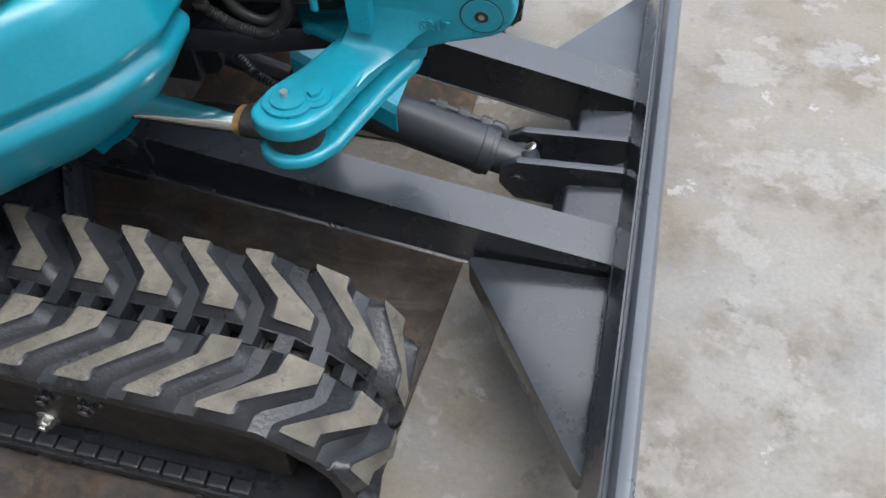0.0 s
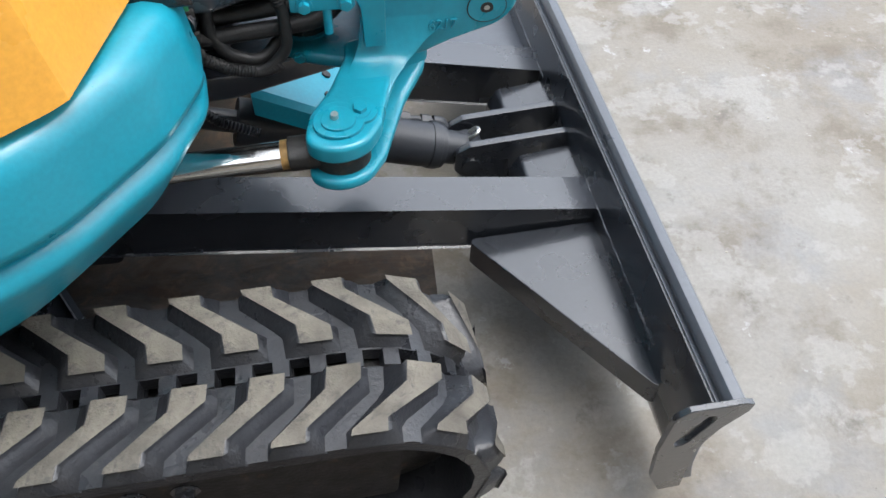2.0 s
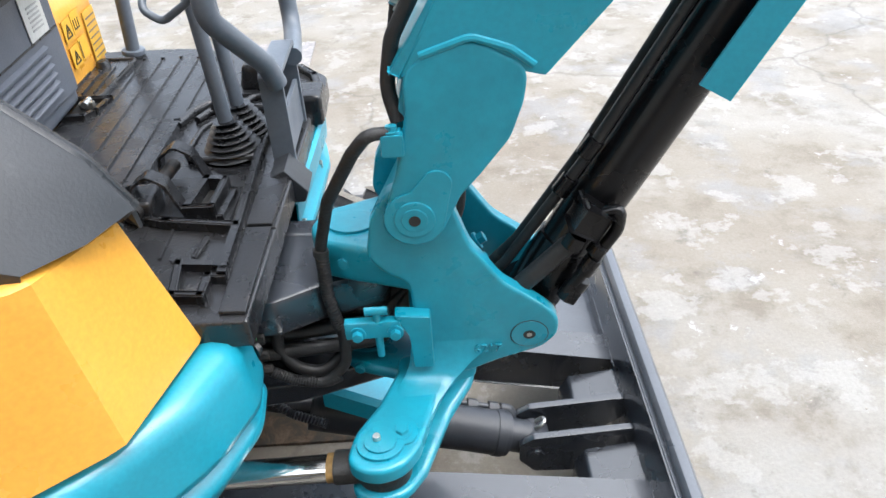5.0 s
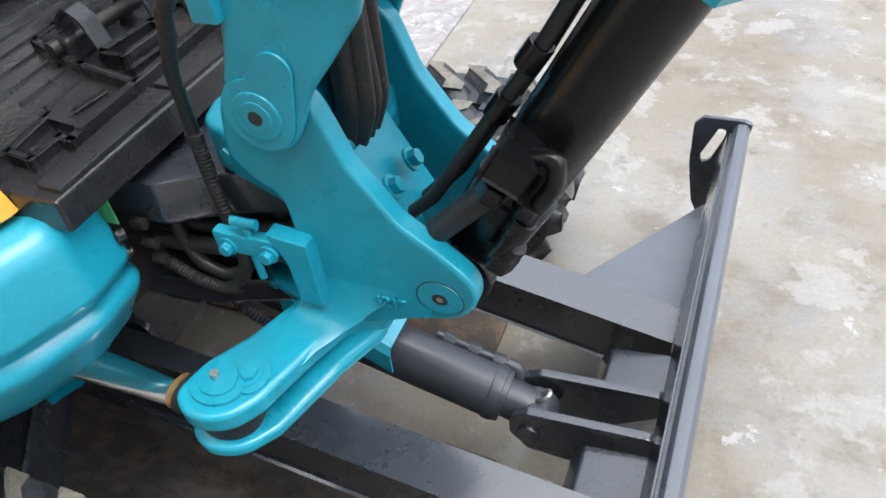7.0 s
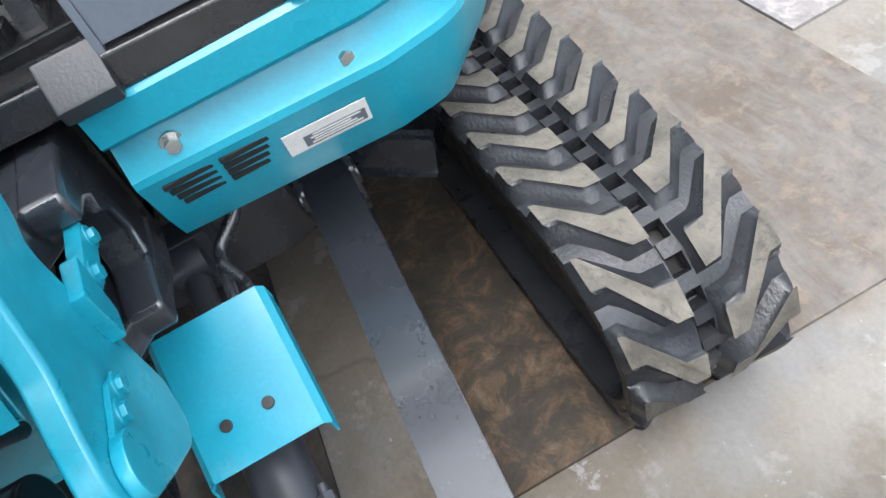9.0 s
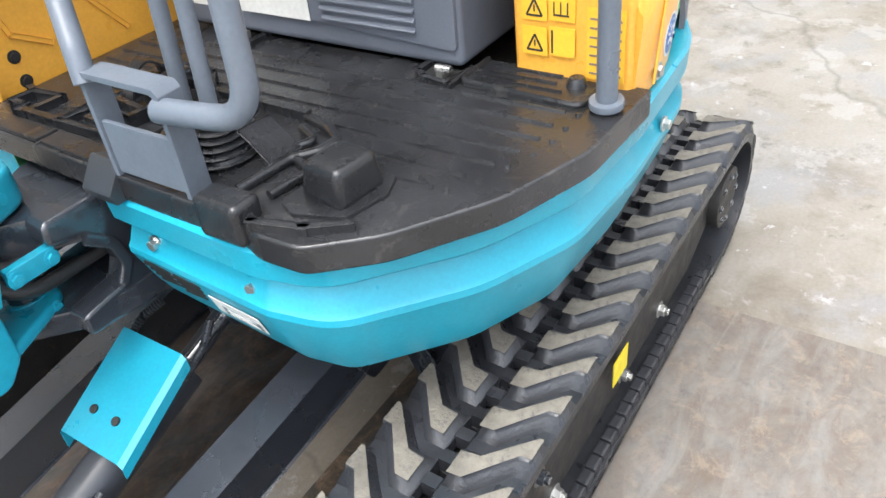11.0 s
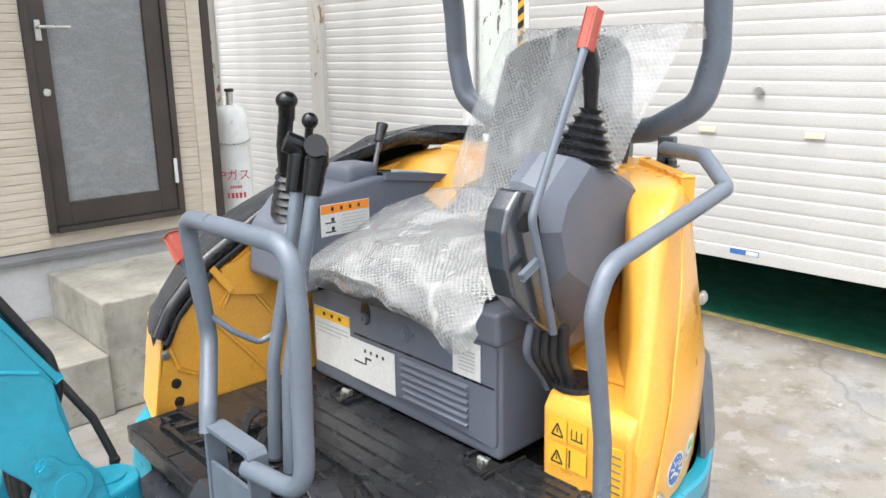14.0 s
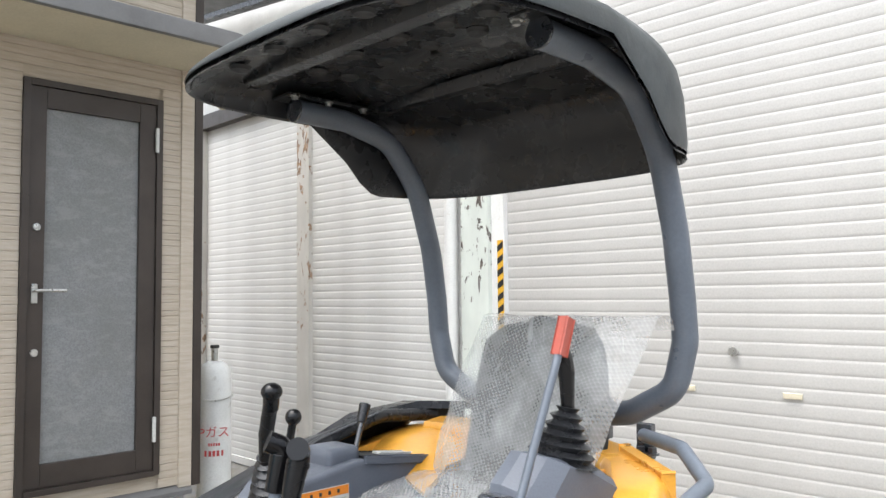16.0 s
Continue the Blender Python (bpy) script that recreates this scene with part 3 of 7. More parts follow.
    part("soffit_panel", box(-0.83, 1.2, HY + 0.005, -2.33, az, az + 0.02, 0.002), M_CREAM, aw)
    part("edge", box(-0.85, 1.2, -2.33, -2.29, az - 0.02, az + 0.075, 0.008), M_TRIM, aw, "grey metal awning edge")
    part("edge", box(-0.85, -0.832, HY + 0.005, -2.332, az - 0.02, az + 0.075, 0.004), M_TRIM, aw)
    part("top_panel", prism([(HY + 0.004, az + 0.16), (-2.30, az + 0.078), (-2.30, az + 0.07), (HY + 0.004, az + 0.07)], "x", -0.83, 1.2, 0.002), M_TRIM, aw)
    part("bracket", box(-0.45, -0.25, HY + 0.004, HY + 0.1, az + 0.17, az + 0.2, 0.01), M_TRIM, aw)
    # house roof above
    bm = prism([(-1.5, 4.05), (5, 4.05), (5, 4.4), (-1.5, 4.4)], "y", HY - 4, HY + 0.55, 0.01)
    tagged(part("roof_eaves", bm, M_GWALL), "pale underside of the house eaves", "roof", kind="structure")
    # concrete steps to the door
    st = empty("entrance_steps", "weathered grey cast concrete steps at the door", "steps")
    part("upper_step", box(-0.95, 0.09, HY - 0.005, -2.16, 0.0, 0.535, 0.012, 3), M_STEP, st)
    part("lower_step", box(0.092, 0.40, HY - 0.005, -2.13, 0.0, 0.30, 0.012, 3), M_STEP, st)
    part("side_block", box(0.402, 0.72, HY - 0.005, -2.10, 0.0, 0.13, 0.012, 3), M_STEP, st)


def build_gas():
    cx, cy, r = -1.18, -3.2, 0.105
    g = empty("gas_bottle", "white-grey painted steel gas bottle with red lettering", "gas bottle", at=(0, 0, 0))
    prof = [(0.0, 0.02), (r * 0.8, 0.02), (r, 0.05), (r, 1.20), (r * 0.93, 1.26), (r * 0.7, 1.30), (r * 0.35, 1.32), (0.0, 1.325)]
    rows = [[(cx + q * math.cos(a), cy + q * math.sin(a), z) for a in (2 * math.pi * k / 32 for k in range(32))] for q, z in prof[1:-1]]
    bm = loft(rows, closed=True, caps=True)
    part("shell", bm, M_GASW, g)
    part("foot_ring", rod((cx, cy, 0.0), (cx, cy, 0.06), r * 0.85, n=28), M_GASW, g)
    part("valve", rod((cx, cy, 1.32), (cx, cy, 1.40), 0.022, width=0.003), M_STEEL, g, "brass-grey bottle valve")
    part("valve_knob", rod((cx, cy, 1.40), (cx, cy, 1.42), 0.03, n=8, width=0.004), M_DARK, g)
    # red letters, turned to the camera's last place to fit its view
    d = Vector((1.24 - cx, 1.33 - cy, 0)).normalized()
    side = Vector((-d.y, d.x, 0))
    face = Matrix((( side.x, 0, d.x, 0), (side.y, 0, d.y, 0), (0, 1, 0, 0), (0, 0, 0, 1)))
    for body, size, z, ink in (("P\u30ac\u30b9", 0.075, 0.86, M_REDINK),):
        cu = bpy.data.curves.new("lettering", "FONT")
        cu.body, cu.size, cu.align_x, cu.extrude = body, size, "CENTER", 0.0004
        cu.materials.append(ink)
        ob = new("lettering", cu)
        ob.parent = g
        ob.matrix_world = Matrix.Translation((cx + d.x * (r + 0.002), cy + d.y * (r + 0.002), z)) @ face
    for z, h, w in ((0.81, 0.018, 0.075), (0.755, 0.035, 0.12)):
        bm = bmesh.new()
        for k in range(5):
            a = (k - 2) * w / 5
            c = Vector((cx, cy, z)) + d * (math.sqrt(max(0, r * r - a * a)) + 0.001) + side * a
            joined(bm, turned(box(-w / 14, w / 14, -h / 2, h / 2, -0.0005, 0.0005, 0), Matrix.Translation(c) @ face))
        part("marking", bm, M_REDINK, g, "unreadable red marking", 0)
    bm = bmesh.new()
    for k in range(26):
        f = k / 25
        a = radians(-60 + 240 * f)
        p = Vector((cx + (r + 0.006) * math.cos(a), cy + (r + 0.006) * math.sin(a), 1.09 + 0.01 * math.sin(f * 9)))
        t = bmesh.new()
        bmesh.ops.create_icosphere(t, subdivisions=1, radius=0.008)
        joined(bm, turned(t, Matrix.Translation(p) @ Matrix.Diagonal((1, 1, 0.6, 1))))
    for k in range(16):
        p = Vector((-0.88, HY - 0.1, 1.10)).lerp(Vector((cx + r, cy, 1.09)), k / 15)
        t = bmesh.new()
        bmesh.ops.create_icosphere(t, subdivisions=1, radius=0.007)
        joined(bm, turned(t, Matrix.Translation(p - Vector((0, 0, 0.02 * math.sin(k / 15 * math.pi))))))
    tagged(part("chain", bm, M_STEEL), "thin steel safety chain round the gas bottle", "chain")


def build_shutter_wall():
    # walls round the shutters and behind them
    bm = box(SHX - 0.25, SHX - 0.06, -7.2, 7.0, 3.75, 6.0, 0)
    box(SHX - 0.25, SHX - 0.06, 2.6, 7.0, 0, 3.75, 0, bm=bm)
    box(SHX - 0.25, SHX - 0.06, -7.2, -6.85, 0, 3.75, 0, bm=bm)
    tagged(part("wall_garage", bm, M_GWALL), "pale grey garage front above the roller shutters", "wall", kind="structure")
    # garage inside; its unlit dimness is put into the dark wall colour
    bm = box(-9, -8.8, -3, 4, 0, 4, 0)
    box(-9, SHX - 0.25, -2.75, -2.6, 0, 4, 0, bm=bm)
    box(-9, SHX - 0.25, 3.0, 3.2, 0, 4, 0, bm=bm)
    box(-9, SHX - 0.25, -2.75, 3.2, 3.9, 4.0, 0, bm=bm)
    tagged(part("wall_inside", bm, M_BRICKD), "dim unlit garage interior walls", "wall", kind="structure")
    tagged(part("garage_floor", box(-8.8, -3.16, -2.6, 3.0, 0.001, 0.006, 0), M_FGREEN), "worn green painted garage floor", "floor", kind="structure")
    tagged(part("floor_line", box(-3.16, -3.11, -2.6, 3.0, 0.001, 0.0065, 0), M_FYEL), "faded yellow line at the garage edge", "floor line", kind="structure")
    # posts between the shutters
    tagged(part("post_1", box(SHX - 0.05, SHX + 0.03, -4.80, -4.60, 0, 3.75, 0.006), M_RUSTY), "white shutter rail with rust streaks", "post", kind="structure")
    tagged(part("post_2", box(SHX - 0.05, SHX + 0.07, -6.85, -6.63, 0, 3.75, 0.006), M_RUSTY), "rust-stained shutter rail in the corner", "post", kind="structure")
    tagged(part("post_3", box(SHX - 0.05, SHX + 0.07, -2.60, -2.33, 0, 3.75, 0.006), M_POST), "steel post with peeling mint-white paint", "post", kind="structure")
    tagged(part("post_4", box(SHX - 0.05, SHX + 0.035, -2.328, -2.21, 0, 3.75, 0.006), M_WHITE), "white painted shutter guide rail", "post", kind="structure")
    tagged(part("post_5", box(SHX - 0.05, SHX + 0.035, 2.42, 2.6, 0, 3.75, 0.006), M_WHITE), "white painted shutter guide rail", "post", kind="structure")
    tagged(part("lintel", box(SHX - 0.06, SHX + 0.09, -6.9, -2.6, 3.60, 3.76, 0.006), M_BROWN), "dark brown steel lintel over the shutters", "lintel", kind="structure")
    tagged(part("downpipe", rod((SHX + 0.06, -2.71, 0), (SHX + 0.06, -2.71, 3.9), 0.05, n=24), M_WHITE), "white plastic rain downpipe on the wall", "downpipe", kind="structure")
    bm = tube([(-1.0, -3.35, 0.7), (-1.0, -3.35, 3.5), (-1.3, -3.7, 3.9)], 0.035, 0.1)
    tagged(part("corner_pipe", bm, M_BROWN), "dark brown downpipe at the house corner", "downpipe", kind="structure")
    # hazard tape on the guide rail
    tape = empty("hazard_tape", "black and yellow striped hazard tape on the rail", "hazard tape")
    y0, y1, zb, zt = -2.27, -2.215, 0.7, 2.11
    part("yellow_strip", box(SHX + 0.0355, SHX + 0.037, y0, y1, zb, zt, 0), M_STY, tape, "", 0)
    n = 16
    for k in range(n):
        z = zb + (zt - zb) * k / n
        t = bmesh.new()
        f = [t.verts.new(p) for p in ((SHX + 0.0385, y0, z), (SHX + 0.0385, y1, z + 0.035), (SHX + 0.0385, y1, z + 0.08), (SHX + 0.0385, y0, z + 0.045))]
        t.faces.new(f)
        part("black_stripe", t, M_INK, tape, "", 0)
    # gable roof edge over the garage
    bm = bar((SHX + 0.3, -7.0, 4.9), (SHX + 0.3, -4.0, 4.55), 0.5, 0.06)
    tagged(part("roof_edge", bm, M_TRIM), "grey sheet-metal roof edge over the garage", "roof", kind="structure")
    bm = bar((SHX + 0.45, -7.0, 4.72), (SHX + 0.45, -4.0, 4.37), 0.05, 0.05)
    tagged(part("gutter", bm, M_BLK), "black gutter under the roof edge", "gutter", kind="structure")
    cable = tube([(-1.0, -3.3, 3.6), (-1.6, -4.2, 3.3), (-2.3, -5.2, 3.5), (-2.8, -5.7, 3.72)], 0.012, 0.4, n=8)
    tagged(part("cable", cable, M_CREAM), "slack pale cable under the eaves", "cable")


def build_shutters():
    """Roller shutters: each slat is a piece of its own."""

    def slat_mesh(length, material, pitch):
        prof = [(0.0012, 0.0), (0.0024, 0.003), (0.0031, 0.016), (0.0033, 0.035), (0.0031, pitch - 0.017), (0.0024, pitch - 0.006), (0.0012, pitch - 0.004), (0.0012, pitch)]
        bm = loft([[(SHX - 0.012 + p, y, z) for p, z in prof] for y in (0, length)])
        me = bpy.data.meshes.new("slat")
        bm.to_mesh(me)
        bm.free()
        me.materials.append(material)
        me.shade_smooth()
        me.set_sharp_from_angle(angle=radians(50))
        return me

    for name, y0, y1, z0, z1, m, lab in (
        ("shutter_1", -2.212, 2.42, 0.52, 3.75, M_SHUT, "cream steel roller shutter, raised a little off the ground"),
        ("shutter_2", -4.602, -2.60, 0.09, 3.60, M_SHUTW, "closed pale grey steel roller shutter"),
        ("shutter_3", -6.632, -4.798, 0.09, 3.60, M_SHUTW, "closed pale grey steel roller shutter"),
    ):
        sh = empty(name, lab, "roller shutter", kind="structure")
        pitch = 0.0775 if name == "shutter_1" else 0.07
        me = slat_mesh(y1 - y0, m, pitch)
        for k in range(int((z1 - z0) / pitch) + 1):
            s = new("slat", me)
            s.parent = sh
            s.location = (0, y0, z0 + k * pitch)
        part("bottom_bar", box(SHX - 0.03, SHX + 0.012, y0, y1, z0 - 0.075, z0 - 0.001, 0.006), m, sh)
        if name == "shutter_1":
            part("nameplate", box(SHX + 0.012, SHX + 0.0145, -0.665, -0.495, z0 - 0.035, z0 - 0.005, 0.001), M_BLUE, sh, "small blue and white nameplate")
            part("nameplate", box(SHX + 0.012, SHX + 0.0148, -0.57, -0.50, z0 - 0.033, z0 - 0.009, 0.001), M_STICK, sh, "white half of the nameplate")
            part("lock_knob", rod((SHX, -0.575, 1.395), (SHX + 0.02, -0.575, 1.395), 0.026, width=0.004), M_STEEL, sh, "round shutter lock")
            for y in (-0.265, -0.86):
                part("finger_grip", box(SHX - 0.005, SHX + 0.007, y - 0.05, y + 0.05, 1.158, 1.19, 0.005), M_CREAM, sh, "beige recessed finger grip")
    # molded siding boards of the house wall
    board = 0.455

    def board_mesh(length, seed):
        r = random.Random(seed)
        zs, rows, z = [], [], 0.0
        while z < board - 0.03:
            h = r.uniform(0.03, 0.052)
            if z + h > board - 0.03:
                h = board - z
            zs.append((z, z + h, r.uniform(0.0025, 0.0045)))
            z += h
        bm = bmesh.new()
        for za, zb, d in zs:
            n = max(1, int(length / 0.3))
            prof = [(-0.002, za), (d - 0.0015, za + 0.0015), (d, za + 0.006), (d, zb - 0.005), (d - 0.0015, zb - 0.001), (-0.002, zb)]
            loft([[(x, HY - 0.006 + p + 0.0015 * math.sin(x * 9 + seed + za * 50), zz) for p, zz in prof] for x in [length * i / n for i in range(n + 1)]], bm=bm)
        me = bpy.data.meshes.new("siding_board")
        bm.to_mesh(me)
        bm.free()
        me.materials.append(M_SIDING)
        return me

    wall = bpy.data.objects["wall_house"]
    rows = int((4.25 - 0.655) / board) + 1
    for k in range(rows):
        z = 0.655 + k * board
        spans = [(-0.80, -0.687), (0.052, 1.3)] if z < 2.86 else [(-0.80, 1.3)]
        for a, b in spans:
            ob = new("siding_board", board_mesh(b - a, k))
            ob.parent = wall
            ob.location = (a, 0, z)


# ---------------------------------------------------------------- the excavator
EX = empty("mini_excavator", "teal and yellow compact tracked excavator with grey canopy, parked", "excavator")
TX0, TX1, TR = -0.72, 1.0, 0.178  # outer ends and radius of the belts
TZ = TR + 0.026  # height of the wheel axles


def belt_point(s, r):
    """Place and heading at s metres along a belt of radius r, from the top front going back: (x, z, angle)."""
    c0, c1, zc = TX0 + TR + 0.02, TX1 - TR - 0.02, TZ
    run, arc = c1 - c0, math.pi * (TR - 0.01)
    s %= 2 * (run + arc)
    if s < run:
        return c1 - s, zc + r, 0.0
    s -= run
    if s < arc:
        a = s / arc * math.pi
        return c0 - r * math.sin(a), zc + r * math.cos(a), a
    s -= arc
    if s < run:
        return c0 + s, zc - r, math.pi
    a = math.pi + (s - run) / arc * math.pi
    return c1 - r * math.sin(a), zc + r * math.cos(a), a


BELT = 2 * ((TX1 - TX0 - 2 * TR - 0.04) + math.pi * (TR - 0.01))


def lug_mesh(flip):
    """One chevron lug: worn pale crown over dark tapering flanks. Forward is +x, outward is +y."""
    top = [(0.004, 0.025), (0.048, 0.025), (0.046, 0.049), (-0.015, 0.098), (-0.017, 0.117), (-0.059, 0.117), (-0.057, 0.109), (0.000, 0.056)]
    base = [(-0.010, 0.017), (0.061, 0.017), (0.060, 0.054), (-0.003, 0.103), (-0.004, 0.1265), (-0.071, 0.1265), (-0.070, 0.104), (-0.013, 0.050)]
    bm = bmesh.new()
    f = -1 if flip else 1
    mid = (-0.005, 0.072)

    def ring(pts, z, grow, sx=1.0):
        out = []
        for x, y in pts:
            dx, dy = x - mid[0], y - mid[1]
            out.append(bm.verts.new(((mid[0] + dx * sx) + math.copysign(grow, dx), min(y + math.copysign(grow * 0.7, dy), 0.1265) * f, z)))
        return out

    rings = [ring(base, -0.003, 0.005), ring(base, 0.003, 0.0), ring([((p[0] * 0.35 + q[0] * 0.65), (p[1] * 0.35 + q[1] * 0.65)) for p, q in zip(base, top)], 0.018, -0.0005), ring(top, 0.0235, -0.0005), ring(top, 0.0262, -0.0030), ring(top, 0.0272, -0.0065)]
    for p, q in zip(rings, rings[1:]):
        for i in range(8):
            j = (i + 1) % 8
            bm.faces.new((p[i], p[j], q[j], q[i]))
    c = rings[-1]
    bm.faces.new(c).material_index = 1
    bmesh.ops.recalc_face_normals(bm, faces=bm.faces)
    me = bpy.data.meshes.new("lug")
    bm.to_mesh(me)
    bm.free()
    me.materials.append(M_RUB)
    me.materials.append(M_WORN)
    me.shade_smooth()
    me.set_sharp_from_angle(angle=radians(85))
    return me


LUG_OUT, LUG_IN = lug_mesh(False), lug_mesh(True)


def build_track(cy, sign, shift, skew):
    """A rubber belt with its undercarriage; sign +1 has its outer side to +y."""
    links, lugs = 76, 38
    step = BELT / links
    bm = bmesh.new()
    hw, hole = 0.125, 0.0135

    def quad_strip(y0, y1, s0, s1, r_out, r_in):
        n = 1
        ring = []
        for k in range(n + 1):
            s = s0 + (s1 - s0) * k / n
            xo, zo, _ = belt_point(s, r_out)
            xi, zi, _ = belt_point(s, r_in)
            ring.append([bm.verts.new(p) for p in ((xo, cy + y0, zo), (xo, cy + y1, zo), (xi, cy + y1, zi), (xi, cy + y0, zi))])
        for a, b in zip(ring, ring[1:]):
            for i in range(4):
                j = (i + 1) % 4
                bm.faces.new((a[i], a[j], b[j], b[i]))
        if y0 > -hw + 0.001 and y1 < hw - 0.001:
            bm.faces.new(ring[0])
            bm.faces.new(ring[-1][::-1])

    ro, ri = TR - 0.008, TR - 0.032
    for k in range(links):
        s0, s1 = (k - 0.15) * step, (k + 0.85) * step
        quad_strip(-hw, -hole, s0, s1, ro, ri)
        quad_strip(hole, hw, s0, s1, ro, ri)
        quad_strip(-hole, hole, s0, s0 + step * 0.45, ro + 0.004, ri)
    bmesh.ops.remove_doubles(bm, verts=bm.verts, dist=0.0004)
    track = part("rubber_track", bm, M_RUB, EX, "black rubber crawler belt with worn chevron lugs")
    # lugs: flat ones on the straight runs, bent ones round the wheels
    run = TX1 - TX0 - 2 * TR - 0.04
    for k in range(lugs):
        for me, off in ((LUG_OUT, 0.0), (LUG_IN, skew)):
            s = (k + off + shift) * BELT / lugs % BELT
            if 0.075 < s % (BELT / 2) < run - 0.075:
                x, z, a = belt_point(s, TR - 0.009)
                ob = new("lug", me)
                ob.matrix_local = Matrix.Translation((x, cy, z)) @ Matrix.Rotation(-a, 4, "Y")
            else:
                bent = me.copy()
                for v in bent.vertices:
                    x, z, a = belt_point(s - v.co.x, TR - 0.009 + v.co.z)
                    v.co = (x, cy + v.co.y, z)
                ob = new("lug", bent)
            ob.parent = track
    # raised ribs between the holes and drive links inside
    for k in range(links):
        x, z, a = belt_point((k + 0.07) * step, TR - 0.036)
        if k % 2 == 0:
            t = box(-0.012, 0.012, -0.045, 0.045, -0.016, 0.004, 0.003, 1)
            ob = part("drive_lug", turned(t, Matrix.Translation((x, cy, z)) @ Matrix.Rotation(-a, 4, "Y")), M_RUB, track, "", 40)
    # shoulder blocks on the inside of the lower run
    shoulder = box(-0.0178, 0.0178, -0.013, 0.013, -0.008, 0.021, 0.005, 2)
    me = bpy.data.meshes.new("shoulder_block")
    shoulder.to_mesh(me)
    shoulder.free()
    me.materials.append(M_RUB)
    for k in range(30):
        ob = new("shoulder_block", me)
        ob.parent = track
        ob.matrix_local = Matrix.Translation((-0.36 + k * 0.0385, cy + sign * 0.108, 0.057))
    # undercarriage
    prof = [(-0.33, 0.10), (0.835, 0.10), (0.842, 0.11), (0.852, 0.255), (0.82, 0.285), (0.72, 0.305), (-0.36, 0.305), (-0.46, 0.25), (-0.46, 0.16)]
    frame_ = part("track_frame", prism(prof, "y", cy - 0.085, cy + 0.085, 0.006, 0.02), M_DARK, EX, "charcoal painted track frame beam")
    for x, z, m in ((0.477, 0.234, M_FRAME), (0.547, 0.233, M_FRAME), (0.418, 0.112, M_STEEL), (-0.12, 0.135, M_STEEL), (0.10, 0.130, M_STEEL)):
        nut = hexbolt((x, cy + sign * 0.085, z), (0, sign, 0), 0.014, 0.012)
        hexbolt((x, cy + sign * 0.097, z), (0, sign, 0), 0.009, 0.010, bm=nut)
        part("frame_bolt", nut, m, frame_, "bright zinc bolt" if m is M_STEEL else "")
    for x, r, nm in ((TX1 - TR - 0.02, 0.135, "idler_wheel"), (TX0 + TR + 0.02, 0.13, "drive_sprocket")):
        zc = TZ
        w = rod((x, cy - 0.05, zc), (x, cy + 0.05, zc), r, n=36, width=0.008)
        rod((x, cy - 0.07, zc), (x, cy + 0.07, zc), 0.075, n=28, width=0.006, bm=w)
        rod((x, cy - 0.08, zc), (x, cy + 0.08, zc), 0.035, n=20, width=0.004, bm=w)
        if nm == "drive_sprocket":
            rod((x, cy + sign * 0.02, zc), (x, cy + sign * 0.112, zc), 0.082, n=32, width=0.008, bm=w)
        wheel = part(nm, w, M_DARK, EX, "greasy dark steel " + nm.replace("_", " "))
        if nm == "drive_sprocket":
            for k in range(8):
                a = k * math.pi / 4
                part("hub_bolt", hexbolt((x + 0.06 * math.cos(a), cy + sign * 0.112, zc + 0.06 * math.sin(a)), (0, sign, 0), 0.007, 0.006), M_FRAME, wheel)
    for x in (-0.22, 0.1, 0.42):
        part("track_roller", rod((x, cy - 0.075, 0.10), (x, cy + 0.075, 0.10), 0.05, n=24, width=0.006), M_DARK, EX, "small greasy track roller")
    # braced link to the centre frame
    bm = bar((0.28, cy - sign * 0.08, 0.27), (0.12, sign * 0.22, 0.33), 0.30, 0.09, 0.012)
    part("cross_beam", bm, M_FRAME, EX, "sloping charcoal cross beam of the undercarriage")


def build_undercarriage():
    build_track(-0.581, -1, 0.85, -0.32)
    build_track(0.561, 1, 0.2, 0.58)
    part("yellow_label", turned(box(-0.035, 0.035, -0.001, 0.001, -0.032, 0.032, 0), Matrix.Translation((0.156, 0.662, 0.215))), M_LEMON, EX, "small yellow warning label", 0)
    part("centre_frame", prism([(-0.35, -0.24), (0.38, -0.24), (0.42, -0.12), (0.42, 0.12), (0.38, 0.24), (-0.35, 0.24)], "z", 0.24, 0.40, 0.01), M_FRAME, EX, "charcoal centre frame under the slew ring")
    part("slew_ring", rod((0.05, 0, 0.40), (0.05, 0, 0.50), 0.27, n=48, width=0.006), M_DARK, EX, "greasy slew ring under the body")
    part("underbelly", rod((0.05, 0, 0.50), (0.05, 0, 0.56), 0.5, n=48, width=0.01), M_DARK, EX, "dark underside of the slewing body")


